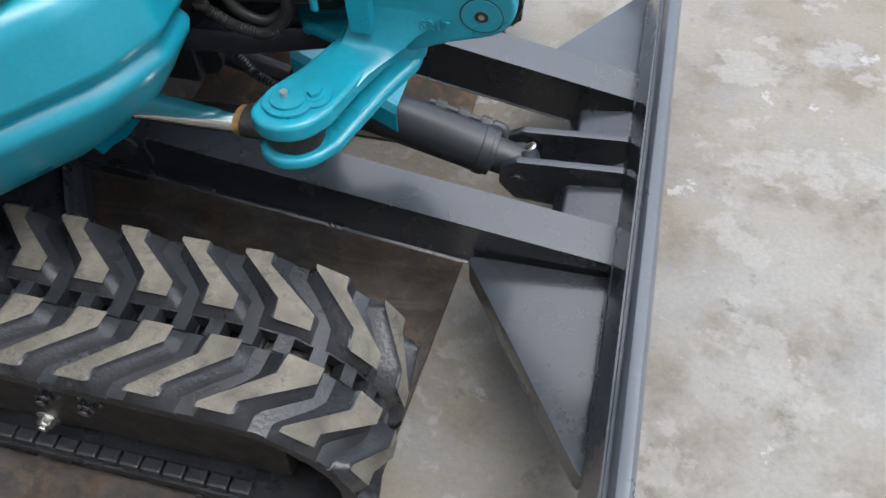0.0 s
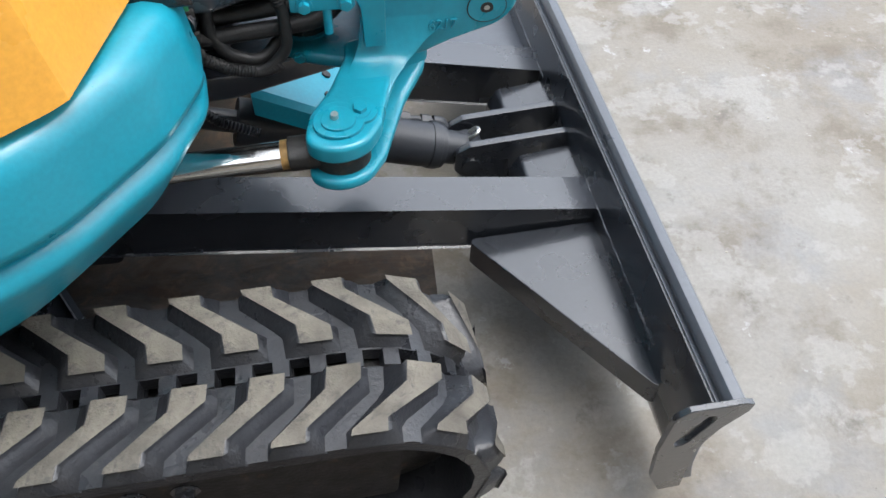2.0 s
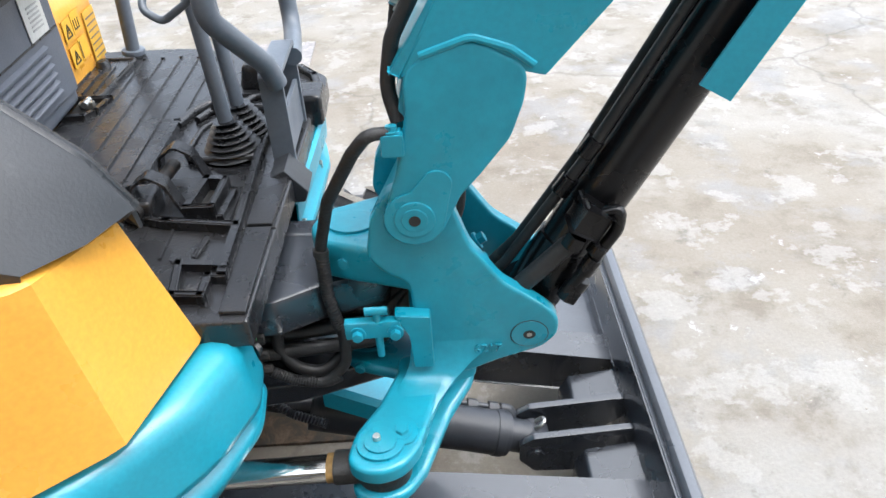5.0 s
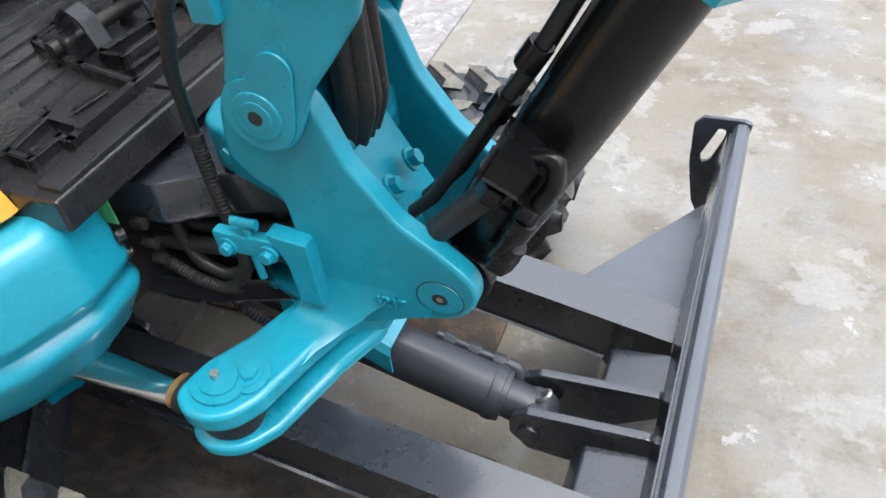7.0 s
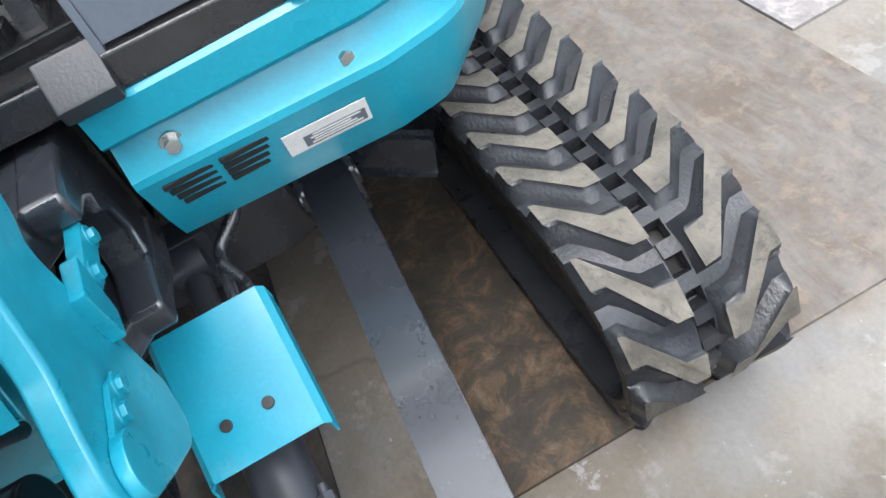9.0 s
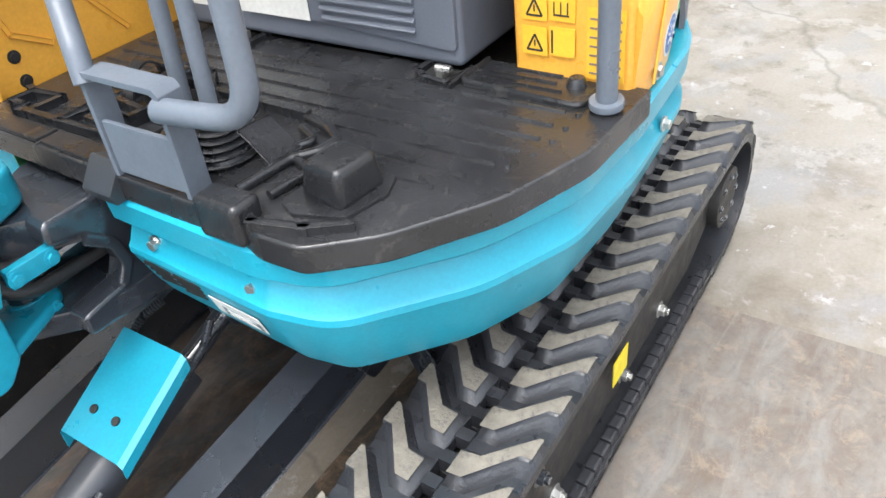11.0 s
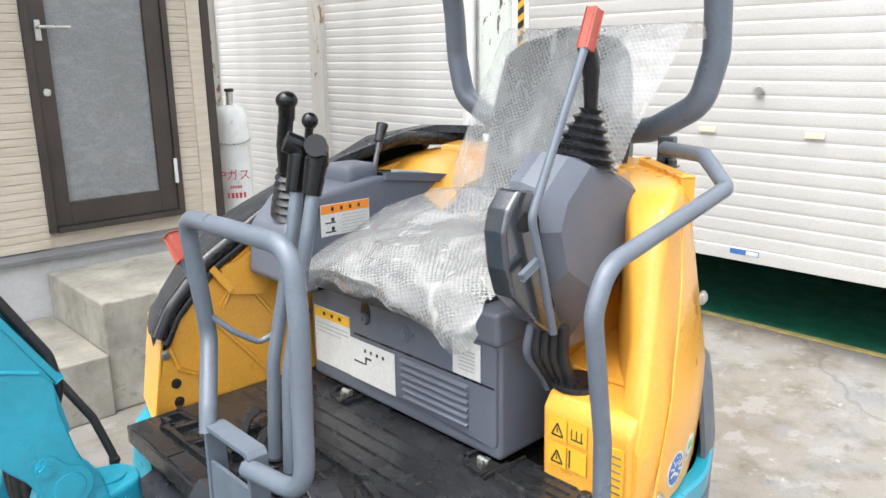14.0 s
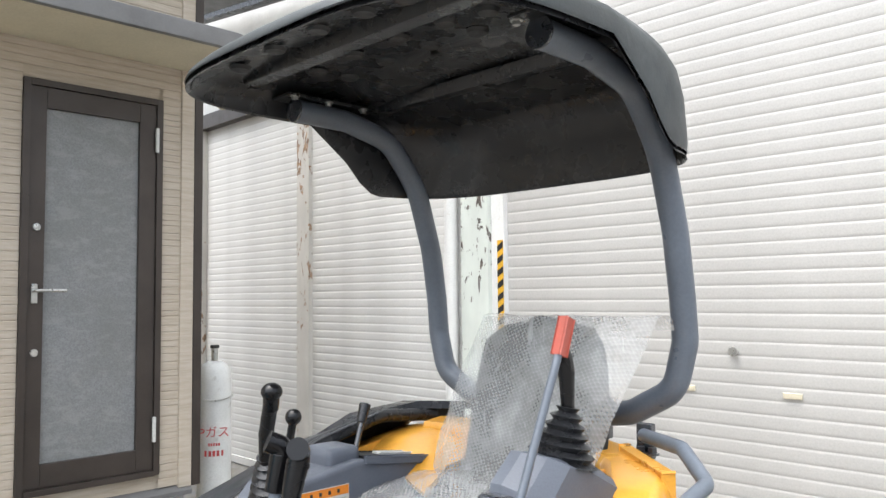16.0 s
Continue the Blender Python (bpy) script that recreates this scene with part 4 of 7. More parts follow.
def build_blade():
    known = set(bpy.data.objects)
    zt, zb = 0.35, 0.105
    # mouldboard: concave front, seen in section
    prof = [(1.300, zt - 0.012), (1.286, 0.28), (1.283, 0.22), (1.290, 0.16), (1.305, zb), (1.325, zb), (1.312, 0.16), (1.305, 0.22), (1.308, 0.28), (1.322, zt - 0.012)]
    blade = part("dozer_blade", prism(prof, "y", -0.69, 0.69, 0.002), M_BLADE, EX, "grey painted dozer blade with charcoal back")
    lip = prism([(1.307, zt - 0.014), (1.336, zt - 0.014), (1.338, zt), (1.330, zt + 0.012), (1.313, zt + 0.012), (1.305, zt)], "y", -0.693, 0.693, 0.004)
    part("top_lip", lip, M_BLADE, blade, "light grey rolled top edge")
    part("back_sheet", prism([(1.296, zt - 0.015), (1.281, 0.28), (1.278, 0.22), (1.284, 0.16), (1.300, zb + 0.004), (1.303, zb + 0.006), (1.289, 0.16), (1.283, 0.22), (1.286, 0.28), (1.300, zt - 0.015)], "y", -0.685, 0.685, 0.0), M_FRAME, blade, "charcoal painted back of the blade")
    part("cutting_edge", prism([(1.314, 0.112), (1.326, 0.112), (1.334, 0.09), (1.320, 0.085)], "y", -0.684, 0.684, 0.003), M_BLADE, blade, "grey cutting edge with a scuffed seam")
    # weld beads
    bm = tube([(1.325, -0.68, 0.114), (1.325, 0.68, 0.114)], 0.003, n=8)
    part("weld_bead", bm, M_SCUFF, blade, "pale scuffed weld seam")
    rnd = random.Random(3)
    for y0, y1 in ((-0.53, -0.245), (-0.245, -0.145), (0.145, 0.245), (0.245, 0.53)):
        pts = [(1.281 + rnd.uniform(-0.001, 0.002), y0 + (y1 - y0) * k / 14, 0.262 + rnd.uniform(-0.0015, 0.0015)) for k in range(15)]
        part("weld_bead", tube(pts, 0.0045, 0.002, n=8, bend=1), M_FRAME, blade)
    # end plates with a lifting slot
    for y, s in ((-0.69, -1), (0.69, 1)):
        out = [(1.228, 0.350), (1.244, 0.368), (1.338, 0.368), (1.345, 0.352), (1.312, 0.30), (1.293, 0.24), (1.300, 0.16), (1.326, 0.135), (1.338, 0.092), (1.256, 0.088), (1.240, 0.16), (1.228, 0.25)]
        bm = bmesh.new()
        hole = [(1.278, 0.345), (1.292, 0.343), (1.292, 0.325), (1.268, 0.262), (1.254, 0.256), (1.246, 0.27)]
        n = 36

        def ray_poly(poly, c, a):
            d = Vector((math.cos(a), math.sin(a)))
            best = 9.0
            for p, q in zip(poly, poly[1:] + poly[:1]):
                p, q = Vector(p) - c, Vector(q) - c
                e = q - p
                den = d.x * e.y - d.y * e.x
                if abs(den) > 1e-9:
                    t = (p.x * e.y - p.y * e.x) / den
                    u = (p.x * d.y - p.y * d.x) / den
                    if t > 0 and -1e-6 <= u <= 1 + 1e-6:
                        best = min(best, t)
            return c + d * best

        c = Vector((1.270, 0.302))
        rows = []
        for k in range(n + 1):
            a = 2 * math.pi * k / n
            o, h = ray_poly(out, c, a), ray_poly(hole, c, a)
            rows.append([(h.x, y - s * 0.004, h.y), (o.x, y - s * 0.004, o.y), (o.x, y + s * 0.006, o.y), (h.x, y + s * 0.006, h.y)])
        loft(rows, closed=True, bm=bm)
        bmesh.ops.remove_doubles(bm, verts=bm.verts, dist=0.0003)
        bev(bm, 0.0012, 1, 50)
        part("end_plate", bm, M_FRAME, blade, "charcoal end plate with a lifting slot")
    # push arms
    for s in (-1, 1):
        rear, front = (0.198, 0.196) if s < 0 else (0.258, 0.204)
        bm = bar((0.25, s * rear, 0.375), (1.290, s * front, 0.211), 0.067, 0.104, 0.007)
        part("push_arm", bm, M_FRAME, EX, "charcoal box-section blade arm")
        for off in (-0.043, 0.043):
            y = s * (rear - 0.012) + off
            lug = part("arm_lug", prism([(0.25, 0.28), (0.45, 0.27), (0.485, 0.33), (0.475, 0.39), (0.42, 0.425), (0.25, 0.43)], "y", y - 0.006, y + 0.006, 0.004, 0.02), M_FRAME, EX, "charcoal pivot ear beside the blade arm")
            o = 1 if off > 0 else -1
            part("lug_washer", rod((0.445, y, 0.36), (0.445, y + o * 0.011, 0.36), 0.024, n=24, width=0.002), M_FRAME, lug)
        # triangular gusset: a folded plate
        top = [(1.036, s * 0.240), (1.285, s * 0.235), (1.287, s * 0.600)]
        # right gusset takes the darker enamel, left the lighter one
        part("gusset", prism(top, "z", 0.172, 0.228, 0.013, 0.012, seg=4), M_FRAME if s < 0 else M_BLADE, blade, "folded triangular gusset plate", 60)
        # box stiffener between the arm and the middle
        rows = []
        for x, z in ((1.160, 0.105), (1.163, 0.20), (1.182, 0.236), (1.283, 0.25)):
            rows.append([(x, s * 0.052, z), (x, s * 0.150, z)])
        bm = loft(rows + [[(1.283, s * 0.052, 0.105), (1.283, s * 0.150, 0.105)]])
        bmesh.ops.holes_fill(bm, edges=bm.edges)
        bev(bm, 0.006, 2, 25)
        part("box_stiffener", bm, M_FRAME, blade, "charcoal welded box stiffener")
    # clevis cheeks for the cylinder
    for y in (-0.033, 0.047):
        out = [(1.055, 0.245), (1.085, 0.262), (1.285, 0.277), (1.285, 0.225), (1.19, 0.16), (1.085, 0.165), (1.055, 0.20)]
        ch = part("clevis_cheek", prism(out, "y", y - 0.008, y + 0.008, 0.003, 0.014), M_FRAME, blade, "charcoal clevis cheek plate")
        part("pin", rod((1.088, y - 0.014, 0.212), (1.088, y + 0.014, 0.212), 0.019, n=24, width=0.003), M_FRAME, ch)
    part("pin_clip", tube([(1.094, 0.018, 0.246), (1.108, 0.018, 0.258), (1.112, 0.006, 0.262), (1.102, -0.004, 0.256), (1.092, 0.0, 0.247)], 0.004, 0.012, n=8), M_STEEL, blade, "bright bent wire pin clip")
    # blade cylinder
    a, b = Vector((0.50, 0.0, 0.395)), Vector((1.088, 0.006, 0.212))
    d = (b - a).normalized()
    cyl = part("blade_cylinder", rod(a + d * 0.16, b - d * 0.055, 0.045, n=32, width=0.004), M_BARREL, EX, "dark grey hydraulic blade cylinder")
    part("gland", rod(b - d * 0.085, b - d * 0.065, 0.0475, n=32, width=0.003), M_BARREL, cyl)
    part("rod_eye", joined(rod(b - d * 0.062, b - d * 0.0, 0.034, n=20, width=0.004), rod(b + Vector((0, -0.024, 0)), b + Vector((0, 0.024, 0)), 0.034, n=28, width=0.004)), M_BARREL, cyl)
    part("cylinder_rod", rod(a, a + d * 0.17, 0.021, n=20), M_BARREL, cyl)
    part("end_eye", joined(rod(a + Vector((0, -0.03, 0)), a + Vector((0, 0.03, 0)), 0.04, n=28, width=0.004), box(0.40, 0.50, -0.05, 0.05, 0.35, 0.44, 0.01)), M_BARREL, cyl)
    # fittings on top of the cylinder
    q = a + d * 0.42 + Vector((0.0, 0.046, 0.024))
    e = q + d * 0.13
    part("pipe", rod(q, e, 0.007, n=12), M_BARREL, cyl)
    for f in (0.1, 0.45, 0.8):
        part("pipe_nut", rod(q.lerp(e, f), q.lerp(e, f + 0.16), 0.013, n=6, width=0.0015), M_BARREL, cyl)
    part("elbow", tube([e, e + d * 0.02, e + d * 0.03 + Vector((0, -0.015, -0.03))], 0.012, 0.012, n=12), M_BARREL, cyl)
    # folded teal cover over the cylinder
    base, end = Vector((0.696, 0.021, 0.467)), Vector((0.874, 0.021, 0.370))
    rows = []
    for p in (base, end):
        rows.append([p + Vector((0, y, z)) for y, z in ((-0.088, -0.05), (-0.086, -0.012), (-0.076, 0.0), (0.076, 0.0), (0.086, -0.008), (0.088, -0.03))])
    guard = part("cylinder_guard", thick(loft(rows), 0.004), M_TEAL, EX, "folded teal sheet guard over the blade cylinder", 25)
    up = (end - base).cross(Vector((0, 1, 0))).normalized()
    up = up if up.z > 0 else -up
    for y in (-0.019, 0.040):
        p = Vector((0.824, y + 0.007, 0.3975))
        part("rivet", rod(p - up * 0.004, p + up * 0.004, 0.0085, n=16, width=0.002), M_DARK, guard, "dark round bolt head")
    for y in (-0.115, 0.10):
        part("spring_hose", tube([(0.60, y * 0.6, 0.45), (0.64, y * 0.8, 0.43), (0.70, y * 0.82, 0.40)], 0.008, 0.02, n=10, wave=0.0015, pitch=0.006), M_FRAME, EX, "hose in a steel spring sleeve")
    part("bent_pipe", tube([(0.50, 0.10, 0.50), (0.53, 0.115, 0.47), (0.56, 0.06, 0.44), (0.66, 0.05, 0.40)], 0.011, 0.03), M_FRAME, EX, "bent grey hydraulic pipe")
    reshaped(known, lambda p: p + Vector((-0.012, -0.024, -0.021)))


def build_swing():
    """Swing bracket, its cylinder and the post on the body."""
    known = set(bpy.data.objects)
    yr, yl = -0.245, 0.003
    br = empty("swing_bracket", "", "")
    br.parent = EX
    side = [(0.905, 0.925), (0.948, 0.905), (0.972, 0.838), (1.012, 0.782), (1.055, 0.752), (1.085, 0.728), (1.088, 0.695), (1.068, 0.664), (1.005, 0.640), (0.950, 0.612), (0.905, 0.625), (0.893, 0.66), (0.893, 0.745), (0.890, 0.79), (0.862, 0.805), (0.840, 0.83), (0.850, 0.88), (0.873, 0.92)]
    low = [(0.905, 0.925), (0.948, 0.905), (0.972, 0.838), (1.012, 0.782), (1.055, 0.752), (1.085, 0.728), (1.088, 0.695), (1.066, 0.660), (1.020, 0.610), (0.955, 0.535), (0.925, 0.535), (0.895, 0.585), (0.893, 0.66), (0.893, 0.745), (0.890, 0.79), (0.862, 0.805), (0.840, 0.83), (0.850, 0.88), (0.873, 0.92)]
    for y0, y1 in ((yr, yr + 0.032), (yl - 0.032, yl)):
        part("side_plate", prism(side if y0 == yr else low, "y", y0, y1, 0.006, 0.06, seg=3, n=8), M_TEALC, br)
        ym, s = (y0, -1) if y0 == yr else (y1, 1)
        if s > 0:
            # boss with a bolted keeper on the far flank
            keep = part("pin_keeper", prism([(1.07, 0.672), (1.072, 0.716), (1.04, 0.722), (0.985, 0.722), (0.962, 0.708), (0.966, 0.690), (1.03, 0.672)], "y", ym, ym + 0.008, 0.002, 0.015, seg=2, n=5), M_TEALC, br, "teal keeper plate bolted over the pin")
            part("pin_boss", rod((1.05, ym, 0.696), (1.05, ym + 0.016, 0.696), 0.029, n=32, width=0.003), M_TEALC, keep)
            for bx in (1.006, 0.978):
                part("keeper_bolt", hexbolt((bx, ym + 0.008, 0.706), (0, 1, 0), 0.009, 0.008), M_TEALC, keep)
            continue
        # groove and hole are flat black discs in place of shaded recesses
        for (x, z), r in (((1.047, 0.694), 0.03),):
            part("pin_groove", rod((x, ym, z), (x, ym + s * 0.0007, z), 0.0262, n=36), M_INK, br)
            part("pin_cap", rod((x, ym, z), (x, ym + s * 0.0016, z), 0.0248, n=36, width=0.0008), M_TEALC, br)
            part("pin_hole", rod((x, ym, z), (x, ym + s * 0.0021, z), 0.0085, n=20), M_INK, br)
            part("grease_screw", rod((x, ym, z), (x, ym + s * 0.0026, z), 0.0038, n=12), M_STEEL, br)
    part("web", prism([(0.935, 0.60), (0.96, 0.615), (0.93, 0.74), (0.915, 0.89), (0.89, 0.89), (0.885, 0.70)], "y", yr + 0.03, yl - 0.03, 0.004), M_TEALC, br, "teal cast web between the side plates")
    # bolted clamp plate between the sides
    cl = part("clamp_plate", bar((0.966, yr + 0.034, 0.772), (0.966, yl - 0.078, 0.772), 0.085, 0.012, 0.003, up=(0.85, 0, 0.5)), M_TEALC, br, "teal bolted hose clamp plate")
    for y in (-0.112, -0.175):
        part("clamp_bolt", hexbolt((0.985, y, 0.781), (0.85, 0, 0.5), 0.009, 0.012), M_TEALC, cl)
    part("clamp_tube", rod((0.935, yr + 0.035, 0.80), (0.935, yl - 0.04, 0.80), 0.012, n=16), M_TEALC, cl)
    # upper and lower swing ears round the vertical pin
    for z0, z1, rr in ((0.772, 0.826, 0.062), (0.580, 0.606, 0.062)):
        pin = (0.815, -0.125)
        out = [(pin[0] - 0.05, pin[1] - 0.05), (0.815, -0.20), (0.90, yr + 0.004), (0.945, yr + 0.004), (0.945, yl - 0.004), (0.90, yl - 0.004), (0.815, -0.05), (pin[0] - 0.05, pin[1] + 0.05), (pin[0] - 0.062, pin[1])]
        if z0 < 0.7:
            out = [(max(x, 0.768 + 0.25 * abs(y - pin[1])), y) for x, y in out]
        ear = part("swing_ear", prism(out, "z", z0, z1, 0.010, 0.05, seg=3, n=8), M_TEALC, br, "rounded teal cast pivot ear")
        part("pin_cover", rod((pin[0], pin[1], z1 - 0.004), (pin[0], pin[1], z1 + 0.004), 0.036, n=32, width=0.002), M_TEALC, ear)
        for s in (-1, 1):
            part("ear_bolt", hexbolt((pin[0] - 0.01, pin[1] + s * 0.064, (z0 + z1) / 2), (-0.3, s, 0), 0.009, 0.01), M_TEALC, ear)
    # rib that runs up from the ear to the boom foot
    part("rib", prism([(0.845, 0.825), (0.895, 0.915), (0.92, 0.90), (0.90, 0.815)], "y", -0.19, -0.06, 0.006), M_TEALC, br)
    # lever arm to the swing cylinder: two stacked ears that reach out to the right
    tip = Vector((0.842, -0.358, 0))
    for z0, z1 in ((0.590, 0.622), (0.522, 0.546)):
        if z0 > 0.56:
            out = [(0.806, -0.340), (0.796, -0.385), (0.832, -0.410), (0.872, -0.398), (0.892, -0.362), (0.911, -0.306), (0.938, -0.250), (0.975, -0.238), (0.97, -0.19), (0.862, -0.20), (0.862, -0.245), (0.838, -0.300)]
        else:
            out = [(0.806, -0.340), (0.796, -0.385), (0.832, -0.410), (0.872, -0.398), (0.897, -0.358), (0.932, -0.292), (0.972, -0.238), (0.965, -0.19), (0.885, -0.215), (0.868, -0.262), (0.845, -0.312)]
        bm = prism(out, "z", z0, z1, 0.008, 0.05, seg=3, n=8)
        for v in bm.verts:
            k = max(0.0, min(1.0, (v.co.y + 0.33) / 0.12))
            v.co.z += k * (0.006 if z0 > 0.56 else 0.075)
        arm = part("cylinder_ear", bm, M_TEALC, br, "teal ear that holds the swing cylinder")
        if z0 > 0.56:
            part("pin_disc", rod((tip.x, tip.y, z1), (tip.x, tip.y, z1 + 0.006), 0.031, n=32, width=0.002), M_TEALC, arm)
            part("pin_head", rod((tip.x, tip.y, z1), (tip.x, tip.y, z1 + 0.010), 0.021, n=28, width=0.002), M_TEALC, arm)
            part("grease_nipple", rod((tip.x - 0.004, tip.y + 0.003, z1), (tip.x - 0.004, tip.y + 0.003, z1 + 0.018), 0.005, n=10, width=0.001), M_STEEL, arm)
            part("flag_plate", rod((0.870, -0.342, z1), (0.870, -0.342, z1 + 0.005), 0.021, n=24, width=0.002), M_TEALC, arm)
            part("flag_bolt", hexbolt((0.870, -0.342, z1 + 0.005), (0, 0, 1), 0.009, 0.008), M_TEALC, arm)
    # small stop bracket with its screws
    lk = part("lock_block", prism([(0.868, 0.755), (0.915, 0.75), (0.915, 0.655), (0.888, 0.655), (0.885, 0.72)], "y", yr - 0.024, yr + 0.004, 0.003), M_TEALC, br, "teal stop block with lock screws")
    part("lock_plate", box(0.80, 0.875, yr - 0.026, yr - 0.008, 0.722, 0.748, 0.003), M_TEALC, lk)
    for x in (0.818, 0.868):
        part("lock_bolt", hexbolt((x, yr - 0.026, 0.732), (0, -1, 0), 0.0075, 0.008), M_TEALC, lk)
    part("lock_pin", rod((0.845, yr - 0.02, 0.765), (0.845, yr - 0.02, 0.685), 0.0055, n=12), M_TEALC, lk)
    part("lock_pin", rod((0.83, yr - 0.02, 0.762), (0.86, yr - 0.02, 0.762), 0.006, n=12), M_TEALC, lk)
    # the same on the other flank
    part("lock_block", prism([(0.868, 0.755), (0.915, 0.75), (0.915, 0.69), (0.888, 0.70)], "y", yl - 0.004, yl + 0.018, 0.003), M_TEALC, br)
    lk2 = part("lock_plate", box(0.79, 0.865, yl - 0.01, yl + 0.012, 0.708, 0.738, 0.003), M_TEALC, br)
    for x in (0.80, 0.855):
        part("lock_bolt", hexbolt((x, yl + 0.012, 0.722), (0, 1, 0), 0.009, 0.009), M_TEALC, lk2)
    # number cast into the flank
    cu = bpy.data.curves.new("cast_number", "FONT")
    cu.body, cu.size, cu.extrude, cu.bevel_depth, cu.align_x = "6217", 0.021, 0.0012, 0.0004, "CENTER"
    cu.materials.append(M_TEALC)
    ob = new("cast_number", cu)
    ob.parent = br
    ob.matrix_world = Matrix.Translation((0.990, yr - 0.0045, 0.664)) @ Matrix.Rotation(radians(90), 4, "X")
    # swing cylinder
    eye = Vector((0.842, -0.358, 0.568))
    back = Vector((0.42, -0.352, 0.545))
    d = (eye - back).normalized()
    sc = part("swing_cylinder", rod(back, eye - d * 0.045, 0.020, n=28), M_CHROME, EX, "polished chrome swing cylinder rod")
    part("eye", joined(rod(eye + Vector((0, 0, -0.021)), eye + Vector((0, 0, 0.021)), 0.037, n=28, width=0.004), rod(eye - d * 0.068, eye - d * 0.02, 0.025, n=20, width=0.003)), M_DARK, sc, "greasy dark rod eye")
    part("rust_ring", rod(eye - d * 0.078, eye - d * 0.066, 0.0215, n=20), surf("rusty_ring", (0.2, 0.12, 0.04), 0.7, metal=0.4, scale=60, vary=0.5), sc)
    part("barrel", rod(back - d * 0.25, back + d * 0.02, 0.034, n=24, width=0.004), M_FRAME, sc)
    # post on the machine body: forked black casting
    post = part("swing_post", prism([(0.60, -0.24), (0.70, -0.235), (0.77, -0.19), (0.86, -0.155), (0.86, -0.095), (0.78, -0.02), (0.73, 0.02), (0.60, 0.03)], "z", 0.712, 0.768, 0.008, 0.02), M_FRAME, EX, "charcoal forked swing post casting")
    part("lower_fork", prism([(0.45, -0.24), (0.70, -0.22), (0.86, -0.155), (0.86, -0.095), (0.76, 0.02), (0.70, 0.06), (0.45, 0.12)], "z", 0.53, 0.588, 0.008, 0.02), M_FRAME, post)
    part("pivot_pin", rod((0.815, -0.125, 0.55), (0.815, -0.125, 0.815), 0.03, n=24), M_FRAME, post)
    cheek = [(0.58, 0.772), (0.80, 0.770), (0.80, 0.738), (0.745, 0.728), (0.708, 0.695), (0.698, 0.640), (0.716, 0.604), (0.80, 0.590), (0.80, 0.535), (0.70, 0.528), (0.58, 0.50)]
    part("post_cheek", prism(cheek, "y", -0.035, 0.024, 0.010, 0.014, seg=3), M_FRAME, post, "charcoal C-shaped cheek of the post casting")
    part("post_rib", tube([(0.745, 0.024, 0.722), (0.706, 0.026, 0.692), (0.696, 0.026, 0.640), (0.715, 0.024, 0.606)], 0.011, 0.03), M_FRAME, post)
    part("post_wall", box(0.56, 0.60, -0.27, 0.05, 0.55, 0.77, 0.006), M_DARK, post)
    # bundle of hoses that runs through the post into the boom
    rnd = random.Random(8)
    for k in range(7):
        y = -0.20 + k * 0.026
        z = 0.66 + 0.022 * (k % 3)
        p = [(0.57, y - 0.02, z), (0.70, y, z + rnd.uniform(-0.015, 0.015)), (0.84, y + 0.01, z), (0.905, -0.15 + k * 0.010, 0.74), (0.945 + 0.012 * (k % 2), -0.155 + k * 0.010, 0.85), (0.945 + 0.014 * (k % 2) + rnd.uniform(-0.006, 0.006), -0.155 + k * 0.0105, 0.94), (0.950 + 0.014 * (k % 2), -0.150 + k * 0.010, 1.10)]
        part("hose", tube(p, 0.0135, 0.06, n=12, bend=5), M_HOSE, EX, "black hydraulic hose")
    # loop of hose on the right flank
    loop = [(0.885, -0.262, 1.01), (0.862, -0.268, 1.012), (0.842, -0.262, 0.985), (0.800, -0.232, 0.905), (0.776, -0.206, 0.83), (0.775, -0.206, 0.76), (0.789, -0.214, 0.69), (0.789, -0.224, 0.635), (0.752, -0.232, 0.600), (0.708, -0.234, 0.612), (0.672, -0.234, 0.634), (0.650, -0.232, 0.650)]
    part("hose_loop", tube(loop, 0.0085, 0.04, n=14, bend=5), M_HOSE, EX, "black rubber hose hanging in a loop")
    part("hose_sleeve", tube([(0.668, -0.234, 0.637), (0.708, -0.234, 0.612), (0.752, -0.232, 0.600), (0.775, -0.228, 0.612)], 0.0098, 0.04, n=12, wave=0.0006, pitch=0.0045), M_HOSE, EX, "ribbed black hose sleeve")
    part("hose_sleeve", tube([(0.785, -0.213, 0.705), (0.775, -0.206, 0.76), (0.776, -0.206, 0.83)], 0.0096, 0.03, n=12, wave=0.0006, pitch=0.0045), M_HOSE, EX, "ribbed black hose sleeve")
    part("hose_tie", rod((0.775, -0.206, 0.818), (0.776, -0.206, 0.828), 0.0115, n=14, width=0.002), M_INK, EX, "black cable tie")
    part("hose_loop", tube([(0.64, -0.20, 0.745), (0.688, -0.202, 0.735), (0.682, -0.204, 0.665), (0.705, -0.210, 0.622), (0.75, -0.21, 0.605), (0.79, -0.18, 0.64), (0.82, -0.16, 0.68)], 0.0105, 0.04, n=14, bend=5), M_HOSE, EX, "black rubber hose curving into the post")
    for k in range(3):
        z = 0.72 - k * 0.035
        part("fitting", rod((0.655, -0.252 + k * 0.004, z), (0.676, -0.250 + k * 0.004, z), 0.009, n=8, width=0.002), M_DARK, EX, "dark hydraulic fitting")

